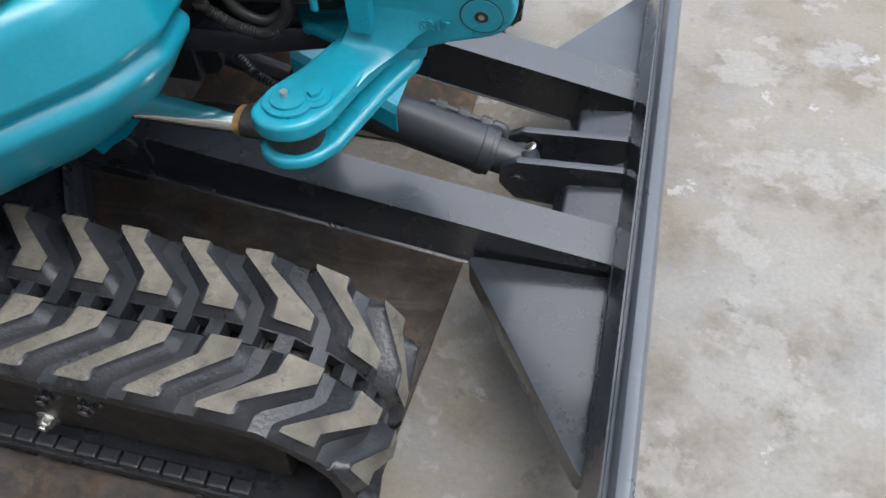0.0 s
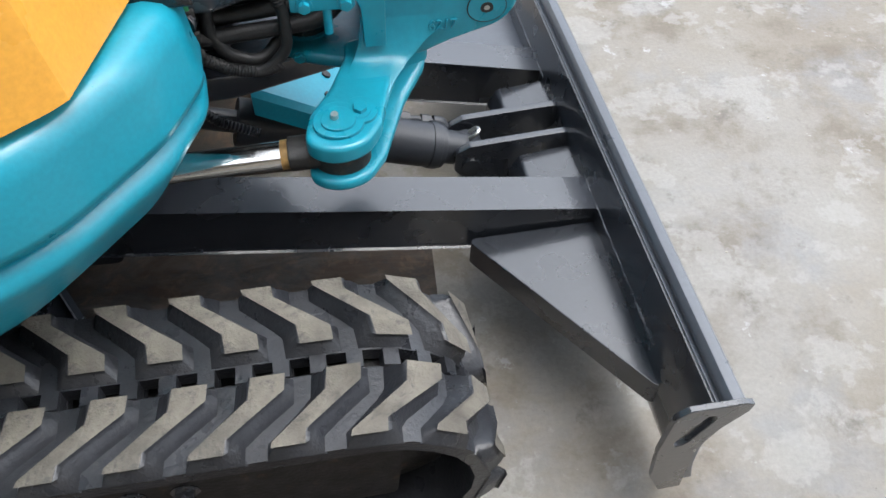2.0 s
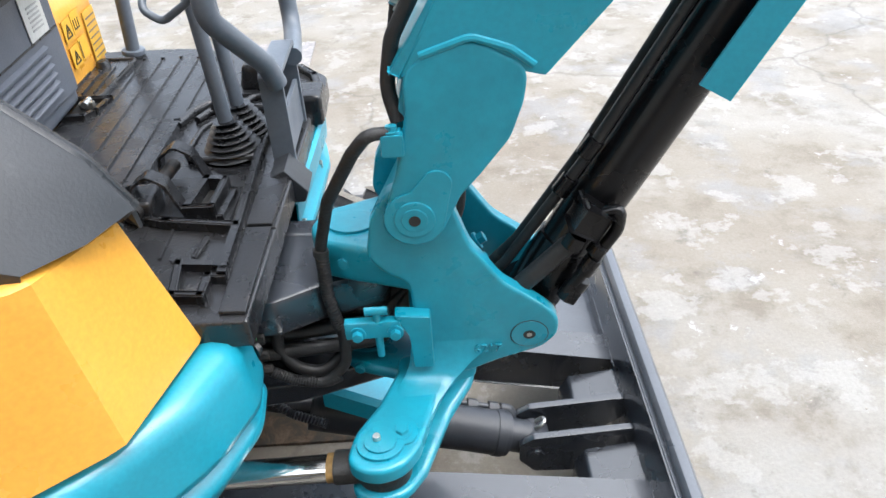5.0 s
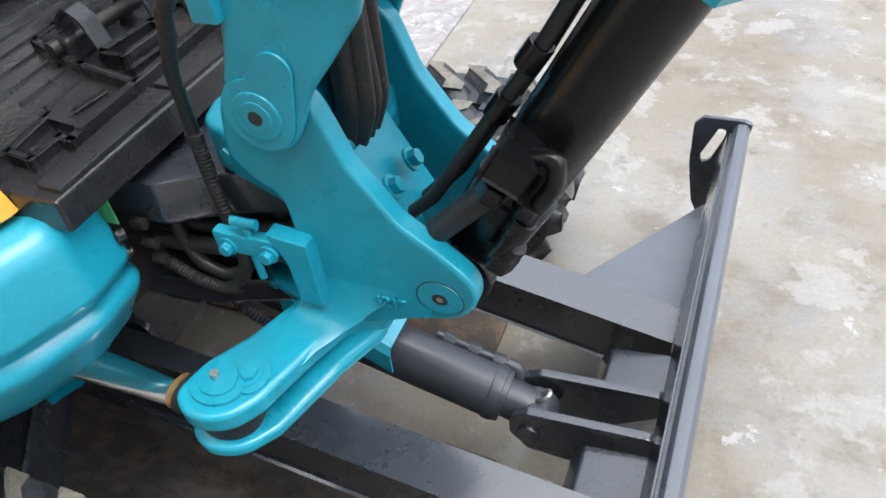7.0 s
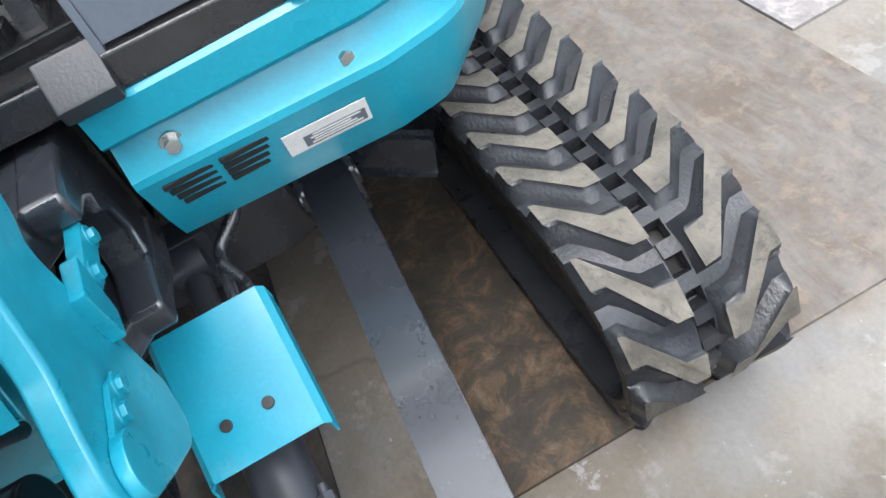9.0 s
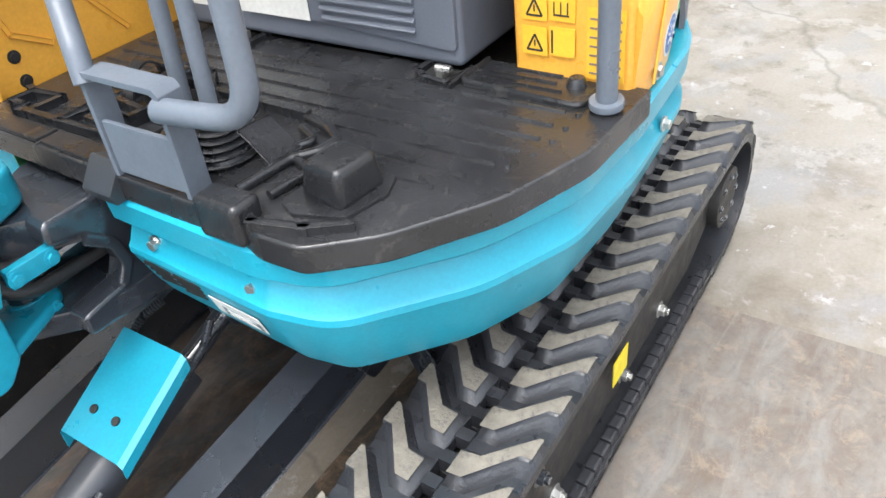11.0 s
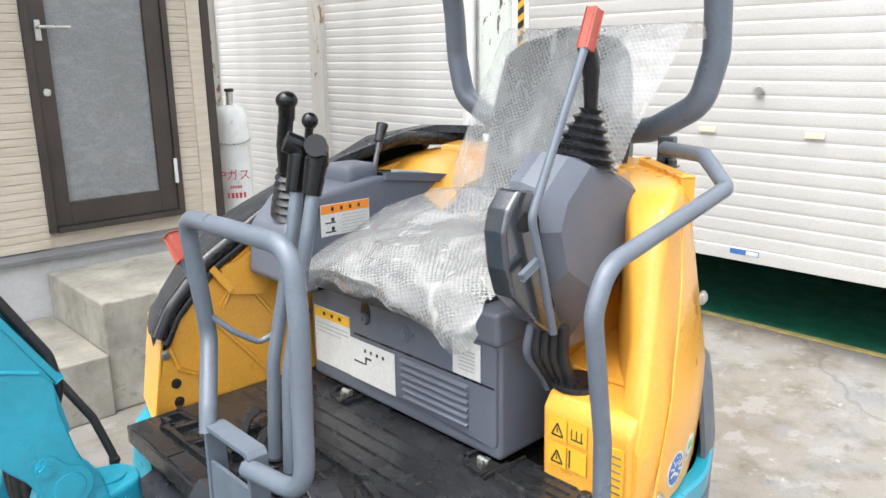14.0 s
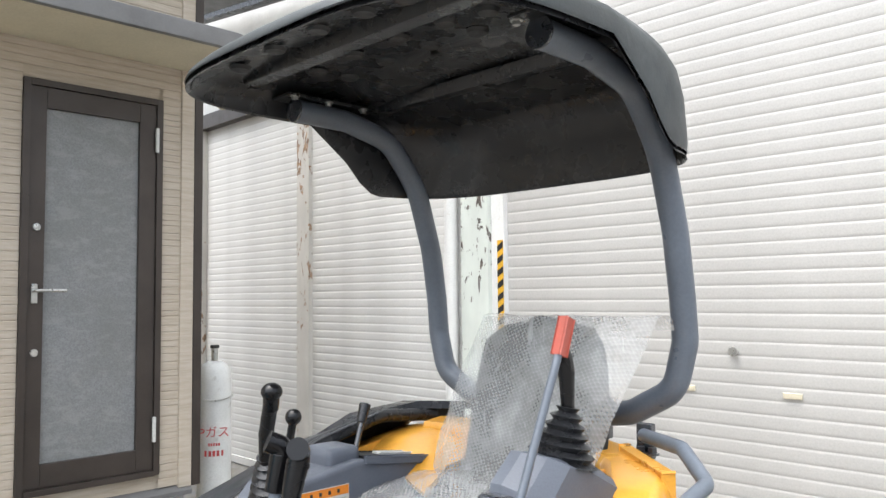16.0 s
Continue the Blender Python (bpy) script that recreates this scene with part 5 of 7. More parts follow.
    # stretches the bracket onto points placed from the camera's view
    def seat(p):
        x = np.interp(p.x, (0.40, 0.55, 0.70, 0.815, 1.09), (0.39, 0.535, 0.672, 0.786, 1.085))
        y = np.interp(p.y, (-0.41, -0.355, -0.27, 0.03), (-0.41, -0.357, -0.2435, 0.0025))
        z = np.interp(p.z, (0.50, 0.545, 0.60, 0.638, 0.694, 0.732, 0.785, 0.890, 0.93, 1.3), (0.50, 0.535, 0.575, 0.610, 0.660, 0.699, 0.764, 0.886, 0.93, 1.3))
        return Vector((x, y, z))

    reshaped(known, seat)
    # smooth fold from the side plate down to the lever arm
    edge = ((-0.2205, 0.690, 0.868, 1.000), (-0.2225, 0.660, 0.862, 0.988), (-0.2255, 0.640, 0.860, 0.972), (-0.230, 0.625, 0.857, 0.952), (-0.237, 0.610, 0.850, 0.936), (-0.247, 0.6025, 0.842, 0.923), (-0.262, 0.5990, 0.831, 0.912), (-0.282, 0.5955, 0.818, 0.898), (-0.305, 0.588, 0.805, 0.886))
    rows = [[(x0 + (x1 - x0) * f, y, z - 0.004 * (2 * f - 1) ** 6) for f in (0, 0.06, 0.2, 0.4, 0.6, 0.8, 0.94, 1)] for y, z, x0, x1 in edge]
    part("fold", thick(loft(rows), 0.002), M_TEALC, br, "", 80)


def build_boom():
    known = set(bpy.data.objects)
    pin = (0.905, 0.890)
    bo = empty("boom", "", "")
    bo.parent = EX
    # cast foot with two cheeks, one plate thick outside the bracket
    foot = [(0.861, 0.882), (0.874, 0.856), (0.905, 0.843), (0.936, 0.856), (0.952, 0.888), (0.966, 0.918), (0.992, 0.948), (1.030, 0.996), (1.046, 1.042), (1.052, 1.086), (0.985, 1.125), (0.925, 1.105), (0.905, 1.085), (0.903, 1.03), (0.886, 0.955), (0.872, 0.915)]
    for y0, y1 in ((-0.262, -0.246), (0.004, 0.018)):
        part("foot_cheek", prism(foot, "y", y0, y1, 0.005, 0.06, seg=3, n=7), M_TEALC, bo, "teal cast cheek of the boom foot")
    part("back_plate", prism([(0.886, 0.985), (0.898, 0.982), (0.916, 1.07), (0.925, 1.105), (0.905, 1.085)], "y", -0.246, 0.004, 0.002), M_TEALC, bo)
    for y, s in ((-0.262, -1), (0.018, 1)):
        key = [(pin[0] + 0.040 * math.cos(a), pin[1] + 0.040 * math.sin(a)) for a in (radians(95 + 15 * k) for k in range(18))]
        key += [(pin[0] + 0.031 + 0.020 * math.cos(a), pin[1] + 0.050 + 0.020 * math.sin(a)) for a in (radians(-25 + 22 * k) for k in range(8))]
        kp = part("pin_keeper", prism(key, "y", min(y, y + s * 0.005), max(y, y + s * 0.005), 0.0025), M_TEALC, bo)
        part("pin_boss", rod((pin[0], y, pin[1]), (pin[0], y + s * 0.008, pin[1]), 0.027, n=32, width=0.003), M_TEALC, kp)
        if s < 0:
            part("pin_cap", rod((pin[0], y, pin[1]), (pin[0], y + s * 0.0095, pin[1]), 0.0175, n=28, width=0.002), M_TEALC, kp)
            # flat disc, with the dark of the hole as its colour
            part("pin_hole", rod((pin[0], y, pin[1]), (pin[0], y + s * 0.0102, pin[1]), 0.0078, n=18), M_INK, kp)
        else:
            part("keeper_bolt", hexbolt((pin[0] + 0.035, y + 0.005, pin[1] + 0.045), (0, 1, 0), 0.012, 0.008), M_TEALC, kp)
    # box-section boom rising forward
    main = [(0.900, 1.080), (0.985, 1.245), (1.30, 1.72), (1.54, 1.60), (1.19, 1.205), (1.072, 1.072), (1.050, 1.078), (0.985, 1.10)]
    bm = prism(main, "y", -0.259, 0.015, 0.006)
    part("main_box", bm, M_TEAL, bo, "teal welded box section of the boom")
    part("weld_seam", tube([(1.058, -0.260, 1.088), (1.030, -0.260, 1.110), (0.985, -0.260, 1.126), (0.926, -0.260, 1.107)], 0.005, 0.03, n=8), M_TEALC, bo)
    part("weld_seam", tube([(1.058, 0.016, 1.088), (1.030, 0.016, 1.110), (0.985, 0.016, 1.126), (0.926, 0.016, 1.107)], 0.005, 0.03, n=8), M_TEALC, bo)
    part("top_strip", bar((0.896, -0.12, 1.085), (1.29, -0.12, 1.735), 0.272, 0.012, 0.003, up=(-1, 0, 0.6)), M_TEAL, bo)
    for t in (0.12, 0.45, 0.8):
        p = Vector((0.885, -0.05, 1.09)).lerp(Vector((1.03, -0.05, 1.33)), t)
        part("cover_bolt", hexbolt(p, (-1, 0, 0.6), 0.011, 0.012), M_STEEL, bo)
    # hoses along the back of the boom
    for y, off in ((-0.03, -0.002), (-0.225, 0.002)):
        part("boom_hose", tube([(0.895, y - 0.02, 1.02), (0.886 - off, y, 1.06), (0.897 - off, y, 1.12), (0.975 - off, y, 1.26), (1.22, y, 1.68)], 0.0095, 0.05, n=12), M_HOSE, bo, "black hose along the boom")
    part("hose_clip", box(0.872, 0.90, -0.275, -0.245, 0.985, 1.015, 0.003), M_TEALC, bo)
    part("clip_bolt", hexbolt((0.886, -0.262, 1.016), (0, 0, 1), 0.008, 0.008), M_TEALC, bo)
    reshaped(known, lambda p: Vector((p.x - 0.020, -0.123 + (p.y + 0.123) * 0.82, p.z - 0.004)))
    # boom cylinder
    a, b = Vector((1.045, -0.138, 0.660)), Vector((1.483, -0.118, 1.424))
    d = (b - a).normalized()
    cyl = part("boom_cylinder", rod(a + d * 0.10, b, 0.042, n=40, width=0.004), M_GLOSS, EX, "gloss black boom lift cylinder")
    part("base_eye", joined(rod(a + Vector((0, -0.05, 0)), a + Vector((0, 0.05, 0)), 0.040, n=28, width=0.004), rod(a, a + d * 0.12, 0.043, 0.046, n=28)), M_GLOSS, cyl)
    side = Vector((-d.z, 0, d.x))
    # teal rod guard in front of the barrel
    g0 = a + d * 0.425
    g1 = g0 + d * 0.46
    rows = [[p + Vector((0, y, 0)) - side * q for y, q in ((-0.092, -0.020), (-0.094, 0.026), (-0.05, 0.050), (0.05, 0.054), (0.058, 0.0))] for p in (g0, g1)]
    part("rod_guard", thick(loft(rows), 0.004), M_TEAL, cyl, "folded teal rod guard", 25)
    # port block with fittings and hoses beside the barrel
    def at(s, y, q):
        return a + d * s + Vector((0, y, 0)) + side * q

    part("port_block", bar(at(0.175, -0.058, 0.022), at(0.215, -0.058, 0.022), 0.042, 0.040, 0.005, up=side), M_GLOSS, cyl)
    part("return_pipe", tube([at(0.21, -0.062, 0.01), at(0.228, -0.066, -0.006), at(0.20, -0.066, -0.020), at(0.12, -0.064, -0.018), at(0.075, -0.06, -0.016)], 0.0095, 0.03, n=12), M_GLOSS, cyl, "bent black steel pipe")
    for s, y, q, r, l, k in ((0.06, -0.056, -0.024, 0.018, 0.024, 6), (0.082, -0.058, -0.026, 0.014, 0.02, 14), (0.115, -0.065, -0.018, 0.013, 0.03, 14), (0.15, -0.066, -0.012, 0.015, 0.018, 6), (0.145, -0.066, 0.024, 0.0165, 0.022, 6)):
        part("fitting", rod(at(s, y, q), at(s + l, y, q), r, n=k, width=0.003), M_GLOSS, cyl, "gloss black hydraulic fitting")
    part("cylinder_hose", tube([at(-0.06, -0.045, 0.09), at(0.03, -0.055, 0.055), at(0.15, -0.06, 0.024)], 0.0145, 0.06, n=14), M_HOSE, cyl, "black hose into the port block")
    part("cylinder_hose", tube([at(-0.06, 0.0, 0.10), at(0.05, -0.01, 0.070), at(0.25, -0.015, 0.057), at(0.85, -0.015, 0.058)], 0.008, 0.06, n=12), M_HOSE, cyl, "black hose along the boom cylinder")
    part("cylinder_hose", tube([at(-0.05, 0.03, 0.09), at(0.08, 0.025, 0.06), at(0.25, 0.02, 0.052), at(0.85, 0.02, 0.058)], 0.008, 0.06, n=12), M_HOSE, cyl, "black hose along the boom cylinder")
    for s in (0.19, 0.255):
        part("ferrule", rod(at(s, -0.013, 0.060), at(s + 0.03, -0.014, 0.058), 0.0135, n=12, width=0.002), M_GLOSS, cyl)


def sweep(plan, prof, z_first=True):
    """A skirt: a profile of (outward, z) pairs carried along a plan line of (x, y) points."""
    rows = []
    pts = [Vector((p[0], p[1])) for p in plan]
    for i, p in enumerate(pts):
        d = (pts[min(i + 1, len(pts) - 1)] - pts[max(i - 1, 0)]).normalized()
        out = Vector((d.y, -d.x))
        rows.append([(p.x + out.x * o, p.y + out.y * o, z) for o, z in prof])
    return loft(rows)


def arc_plan(points, radius, n=8):
    return [(p.x, p.y) for p in fillet([(x, y, 0) for x, y in points], radius, n)]


def build_body():
    # left front skirt, carried round to the rear
    plan = arc_plan([(0.679, 0.030), (0.698, 0.35), (0.680, 0.455), (0.52, 0.595), (0.36, 0.665), (0.16, 0.676), (-0.12, 0.66), (-0.25, 0.60)], [0, 0.1, 0.12, 0.25, 0.2, 0.3, 0.3, 0], 8)
    prof = [(-0.03, 0.760), (-0.006, 0.760), (0.0, 0.754), (-0.003, 0.714), (-0.008, 0.709), (-0.026, 0.703), (-0.029, 0.696), (-0.013, 0.664), (-0.007, 0.657), (-0.006, 0.647), (-0.011, 0.634), (-0.017, 0.618), (-0.032, 0.575), (-0.050, 0.538), (-0.057, 0.526), (-0.062, 0.523), (-0.08, 0.525)]
    bm = sweep(plan, prof)
    for v in bm.verts:
        # the upper band rises a little towards the flank
        v.co.z += 0.018 * max(0.0, min(1.0, (v.co.y - 0.12) / 0.3)) * max(0.0, min(1.0, (v.co.z - 0.60) / 0.15))
    skirt = part("left_skirt", thick(bm, 0.004), M_TEAL, EX, "teal pressed-steel skirt with a stepped groove", 24)
    for x, y, ax in ((0.662, 0.094, (1, 0, 0)), (0.670, 0.311, (1, 0.1, 0)), (0.012, 0.660, (0, 1, 0))):
        part("skirt_bolt", hexbolt((x, y, 0.676), ax, 0.0098, 0.012), M_STEEL, skirt, "bright zinc bolt head")
    # vent slits: solid bars, the dark of the openings put into their colour
    for col, (y0, y1) in enumerate(((0.055, 0.118), (0.127, 0.189))):
        for k in range(4):
            z = 0.632 - k * 0.0125
            xs = 0.679 + 0.06 * ((y0 + y1) / 2 - 0.03) + 0.0008 + float(np.interp(z, (0.575, 0.618, 0.634, 0.646), (-0.032, -0.017, -0.011, -0.006)))
            y1k = y1 - (0.004 * k if col else 0)
            part("vent_slit", box(xs - 0.006, xs + 0.0012, y0 + 0.003 * k * (1 - col), y1k, z - 0.0040, z + 0.0040, 0.001, 1), M_VOID, skirt, "black bar that stands for an open cooling slit", 0)
    part("white_label", turned(box(-0.0006, 0.0006, -0.055, 0.055, -0.02, 0.02, 0.0), Matrix.Translation((0.6728, 0.256, 0.602)) @ Matrix.Rotation(radians(-3.4), 4, "Z") @ Matrix.Rotation(radians(17), 4, "Y")), M_STICK, skirt, "torn white metal label", 0)
    tilt = Matrix.Rotation(radians(-3.4), 4, "Z") @ Matrix.Rotation(radians(17), 4, "Y")
    part("label_print", turned(box(-0.0006, 0.0008, -0.032, 0.050, -0.014, 0.006, 0.0), Matrix.Translation((0.6731, 0.256, 0.601)) @ tilt), M_GREYP, skirt, "worn dark grey print", 0)
    for k in range(4):
        part("text_line", turned(box(-0.0004, 0.0008, -0.024 + 0.004 * (k % 2), 0.044 - 0.007 * (k % 3), -0.0012, 0.0012, 0.0), Matrix.Translation((0.6736, 0.256, 0.601)) @ tilt @ Matrix.Translation((0, 0, -0.010 + 0.0045 * k))), M_STICK, skirt, "", 0)
    # right front body: thick rounded shell in two swells
    plan = arc_plan([(0.588, -0.258), (0.640, -0.275), (0.646, -0.345), (0.612, -0.43), (0.51, -0.555), (0.36, -0.645), (0.1, -0.69), (-0.2, -0.655), (-0.45, -0.5)], [0, 0.02, 0.06, 0.15, 0.25, 0.3, 0.4, 0.3, 0], 8)[::-1]
    prof = [(-0.06, 0.772), (-0.03, 0.777), (-0.010, 0.772), (0.002, 0.760), (0.007, 0.742), (0.011, 0.70), (0.0155, 0.680), (0.0145, 0.670), (0.002, 0.656), (0.000, 0.651), (0.010, 0.645), (0.0195, 0.634), (0.0205, 0.622), (0.016, 0.604), (0.012, 0.590), (0.006, 0.56), (-0.016, 0.52), (-0.045, 0.482), (-0.075, 0.465), (-0.12, 0.462)]
    bm = sweep(plan, prof)
    for v in bm.verts:
        f = max(0.0, min(1.0, (v.co.x - 0.15) / 0.4))
        v.co.x -= 0.42 * max(0.0, 0.650 - v.co.z) * f * f * (3 - 2 * f)
    shell = part("right_skirt", thick(bm, 0.005), M_TEAL, EX, "teal rounded body shell in two swells", 45)
    part("shell_bolt", hexbolt((0.645, -0.266, 0.700), (0.6, 0.8, 0), 0.0085, 0.009), M_BLK, shell)
    part("shell_bolt", hexbolt((0.641, -0.262, 0.668), (0.6, 0.8, 0), 0.006, 0.007), M_BLK, shell)
    part("seal_plate", turned(box(-0.028, 0.028, -0.0008, 0.0008, -0.02, 0.02, 0), Matrix.Translation((0.622, -0.2605, 0.735)) @ Matrix.Rotation(radians(0), 4, "Z")), M_GREEN, shell, "small pale green dotted label", 0)
    # dark inner body under the deck
    inner = arc_plan([(0.56, -0.24), (0.56, 0.05), (0.60, 0.06), (0.60, 0.33), (0.47, 0.53), (0.2, 0.59), (-0.2, 0.53), (-0.45, 0.3), (-0.5, 0), (-0.45, -0.3), (-0.2, -0.58), (0.2, -0.63), (0.5, -0.5)], 0.05, 4)
    part("body_core", prism(inner, "z", 0.56, 0.765, 0.006), M_DARK, EX, "dark structural body under the deck")


def build_deck():
    z0, z1 = 0.764, 0.807
    plan = arc_plan([(0.668, -0.33), (0.685, 0.275), (0.680, 0.285), (0.699, 0.385), (0.697, 0.452), (0.630, 0.532), (0.500, 0.622), (0.350, 0.674), (0.15, 0.683), (0.14, 0.385), (0.19, 0.385), (0.19, -0.33)], [0.01, 0.005, 0.005, 0.02, 0.04, 0.15, 0.2, 0.2, 0.01, 0.01, 0.01, 0.01], 5)
    deck = part("deck_mat", prism(plan, "z", z0, z1, 0.008, seg=3), M_MAT, EX, "scuffed black moulded rubber floor mat")
    # long ribs with small nubs at the ends
    for k in range(7):
        x = 0.268 + k * 0.0415
        y1 = min(0.595, 0.662 - (x - 0.2) ** 2 * 0.95 - 0.04)
        runs = [(-0.305, y1)] if k < 3 else [(-0.30, -0.055), (0.0, y1)] if k == 3 else [(-0.182, -0.085 - 0.3 * (x - 0.434)), (0.335 if x > 0.45 else 0.27, y1)]
        for y0, y2 in runs:
            part("rib", prism([(x - 0.004, z1 - 0.002), (x + 0.004, z1 - 0.002), (x + 0.002, z1 + 0.0038), (x - 0.002, z1 + 0.0038)], "y", y0, y2, 0.0), M_MAT, deck, "", 0)
        part("nub", rod((x, y1 + 0.02, z1 - 0.003), (x, y1 + 0.02, z1 + 0.004), 0.006, 0.004, n=10), M_MAT, deck)

    def ridge(points, w=0.008, h=0.016, closed=False):
        """A raised moulding along a line on the mat."""
        bm, pts = bmesh.new(), [Vector((*p, z1 + h / 2 - 0.003)) for p in points]
        for a, b in zip(pts, pts[1:] + (pts[:1] if closed else [])):
            e = (b - a).normalized() * w * 0.5
            bar(a - e, b + e, w, h, 0.002, bm=bm)
        return bm

    # corner cover with its own rounded rim
    cover = part("corner_cover", prism([(0.150, 0.397), (0.237, 0.397), (0.249, 0.412), (0.254, 0.600), (0.240, 0.614), (0.150, 0.614)], "z", z1 - 0.003, z1 + 0.005, 0.003, 0.008), M_MAT, deck)
    part("cover_rim", tube([(0.150, 0.399, z1 + 0.006), (0.240, 0.399, z1 + 0.006), (0.252, 0.611, z1 + 0.006), (0.150, 0.611, z1 + 0.006)], 0.0045, 0.016, n=8), M_MAT, cover)
    for k in range(3):
        part("rib", box(0.168 + k * 0.024, 0.172 + k * 0.024, 0.425, 0.545 + 0.02 * (k == 2), z1 + 0.004, z1 + 0.0085, 0.001), M_MAT, cover)
    part("knob", rod((0.188, 0.576, z1), (0.188, 0.576, z1 + 0.019), 0.019, 0.012, n=14, width=0.004), M_BLK, cover)
    # notches with spring clips at the seat box
    for y in (-0.098, 0.358):
        part("clip_rim", ridge([(0.198, y - 0.045), (0.236, y - 0.045), (0.252, y - 0.022), (0.262, y + 0.034), (0.198, y + 0.036)], 0.007, 0.013), M_MAT, deck)
        # thin slab whose black stands for the shade in the well
        part("clip_well", box(0.198, 0.248, y - 0.038, y + 0.028, z1 - 0.001, z1 + 0.0015, 0.0005), M_INK, deck)
        part("clip", joined(rod((0.228, y - 0.012, z1 + 0.014), (0.228, y + 0.016, z1 + 0.014), 0.007, n=10), box(0.214, 0.243, y - 0.005, y + 0.008, z1 + 0.001, z1 + 0.016, 0.002)), M_STEEL, deck, "small metal floor clip")
    # border pads along the right front, with a gap between the two
    part("pad", prism([(0.628, -0.314), (0.664, -0.316), (0.667, -0.121), (0.628, -0.118)], "z", z1 - 0.002, z1 + 0.006, 0.003), M_BLK, deck)
    part("pad", prism([(0.628, -0.110), (0.667, -0.113), (0.676, 0.078), (0.628, 0.078)], "z", z1 - 0.002, z1 + 0.006, 0.003), M_BLK, deck)
    part("joint", box(0.60, 0.6725, -0.1185, -0.1145, z1 - 0.012, z1 + 0.002, 0.0005), M_INK, deck)
    # ridges: the long one behind the pads, and the stepped pocket
    part("tray_rim", ridge([(0.618, -0.222), (0.618, -0.122), (0.613, 0.125)], 0.008, 0.020), M_BLK, deck)
    part("tray_rim", ridge([(0.553, -0.209), (0.617, -0.217), (0.619, -0.244), (0.601, -0.242), (0.600, -0.285), (0.562, -0.280)], 0.008, 0.017, True), M_BLK, deck)
    part("tray_rim", ridge([(0.549, -0.312), (0.557, -0.282)], 0.008, 0.015), M_BLK, deck)
    part("tray_rim", ridge([(0.612, -0.122), (0.507, -0.100), (0.392, -0.058), (0.385, -0.016), (0.432, 0.030), (0.437, 0.245)], 0.009, 0.019), M_BLK, deck)
    part("rib", ridge([(0.575, -0.140), (0.568, -0.182)], 0.005, 0.008), M_MAT, deck)
    part("rubber_button", rod((0.551, -0.180, z1 - 0.001), (0.551, -0.180, z1 + 0.003), 0.020, n=24, width=0.001), M_MAT, deck)
    part("rubber_button", rod((0.597, 0.018, z1 - 0.001), (0.597, 0.018, z1 + 0.006), 0.017, n=24, width=0.002), M_BLK, deck)
    # folded right pedal: two arched straps on a pivot block, a framed slot
    pd = part("pedal", prism([(0.402, -0.052), (0.507, -0.091), (0.600, -0.112), (0.603, 0.045), (0.452, 0.045), (0.440, 0.020), (0.398, -0.018)], "z", z1 - 0.002, z1 + 0.004, 0.002, 0.008), M_BLK, EX, "black folding foot pedal on arched straps")
    for y, dx in ((-0.062, 0.0), (0.030, 0.018)):
        mid = fillet([(0.444 + dx, y + 0.012, z1 + 0.002), (0.452 + dx, y + 0.010, z1 + 0.052), (0.482 + dx, y + 0.005, z1 + 0.074), (0.510 + dx, y, z1 + 0.060), (0.533 + dx, y - 0.004, z1 + 0.003)], 0.016, 6)
        rows = [[(p[0], p[1] - 0.0135, p[2]), (p[0], p[1] + 0.0135, p[2])] for p in mid]
        part("strap", thick(loft(rows), 0.004), M_BLK, pd, "", 60)
    part("pivot_block", box(0.440, 0.486, -0.088, -0.024, z1 + 0.002, z1 + 0.038, 0.008, 3), M_BLK, pd)
    part("pedal_bar", rod((0.462, -0.098, z1 + 0.026), (0.486, 0.052, z1 + 0.028), 0.011, n=14, width=0.002), M_DARK, pd, "rust-brown pedal shaft")
    # black slab laid on top in place of the slot's shade
    part("slot", box(0.540, 0.572, -0.078, -0.004, z1 + 0.003, z1 + 0.0055, 0.0005), M_INK, pd)
    part("slot_frame", ridge([(0.536, -0.084), (0.548, 0.004), (0.580, -0.002), (0.574, -0.086)], 0.007, 0.030, True), M_BLK, pd)
    part("slot_bar", ridge([(0.588, -0.094), (0.594, -0.020)], 0.006, 0.018), M_BLK, pd)
    # left pedal hood and the curled rim beside the lever boots
    lp = part("pedal_cover", turned(box(-0.043, 0.043, -0.038, 0.038, -0.03, 0.028, 0.014, 3), Matrix.Translation((0.574, 0.426, z1 + 0.028)) @ Matrix.Rotation(radians(-6), 4, "Z")), M_BLK, EX, "black rubber hood over the left pedal")
    for v in lp.data.vertices:
        if v.co.z > z1 + 0.03:
            v.co.x = 0.574 + (v.co.x - 0.574) * 0.86
            v.co.y = 0.426 + (v.co.y - 0.426) * 0.9
    part("hood_skirt", prism([(0.515, 0.376), (0.632, 0.364), (0.650, 0.400), (0.628, 0.470), (0.560, 0.486), (0.518, 0.470)], "z", z1 - 0.002, z1 + 0.006, 0.003, 0.012), M_BLK, lp)
    part("pedal_rim", ridge([(0.650, 0.290), (0.690, 0.372), (0.672, 0.440), (0.640, 0.486)], 0.010, 0.016), M_BLK, lp)
    part("corner_block", box(0.655, 0.704, 0.280, 0.360, 0.775, 0.838, 0.012, 3), M_BLK, lp)
    part("rim_bar", tube([(0.437, 0.245, z1 + 0.006), (0.452, 0.300, z1 + 0.006), (0.478, 0.338, z1 + 0.006), (0.512, 0.334, z1 + 0.006), (0.548, 0.306, z1 + 0.006), (0.640, 0.296, z1 + 0.006)], 0.0085, 0.02, n=10), M_BLK, lp)
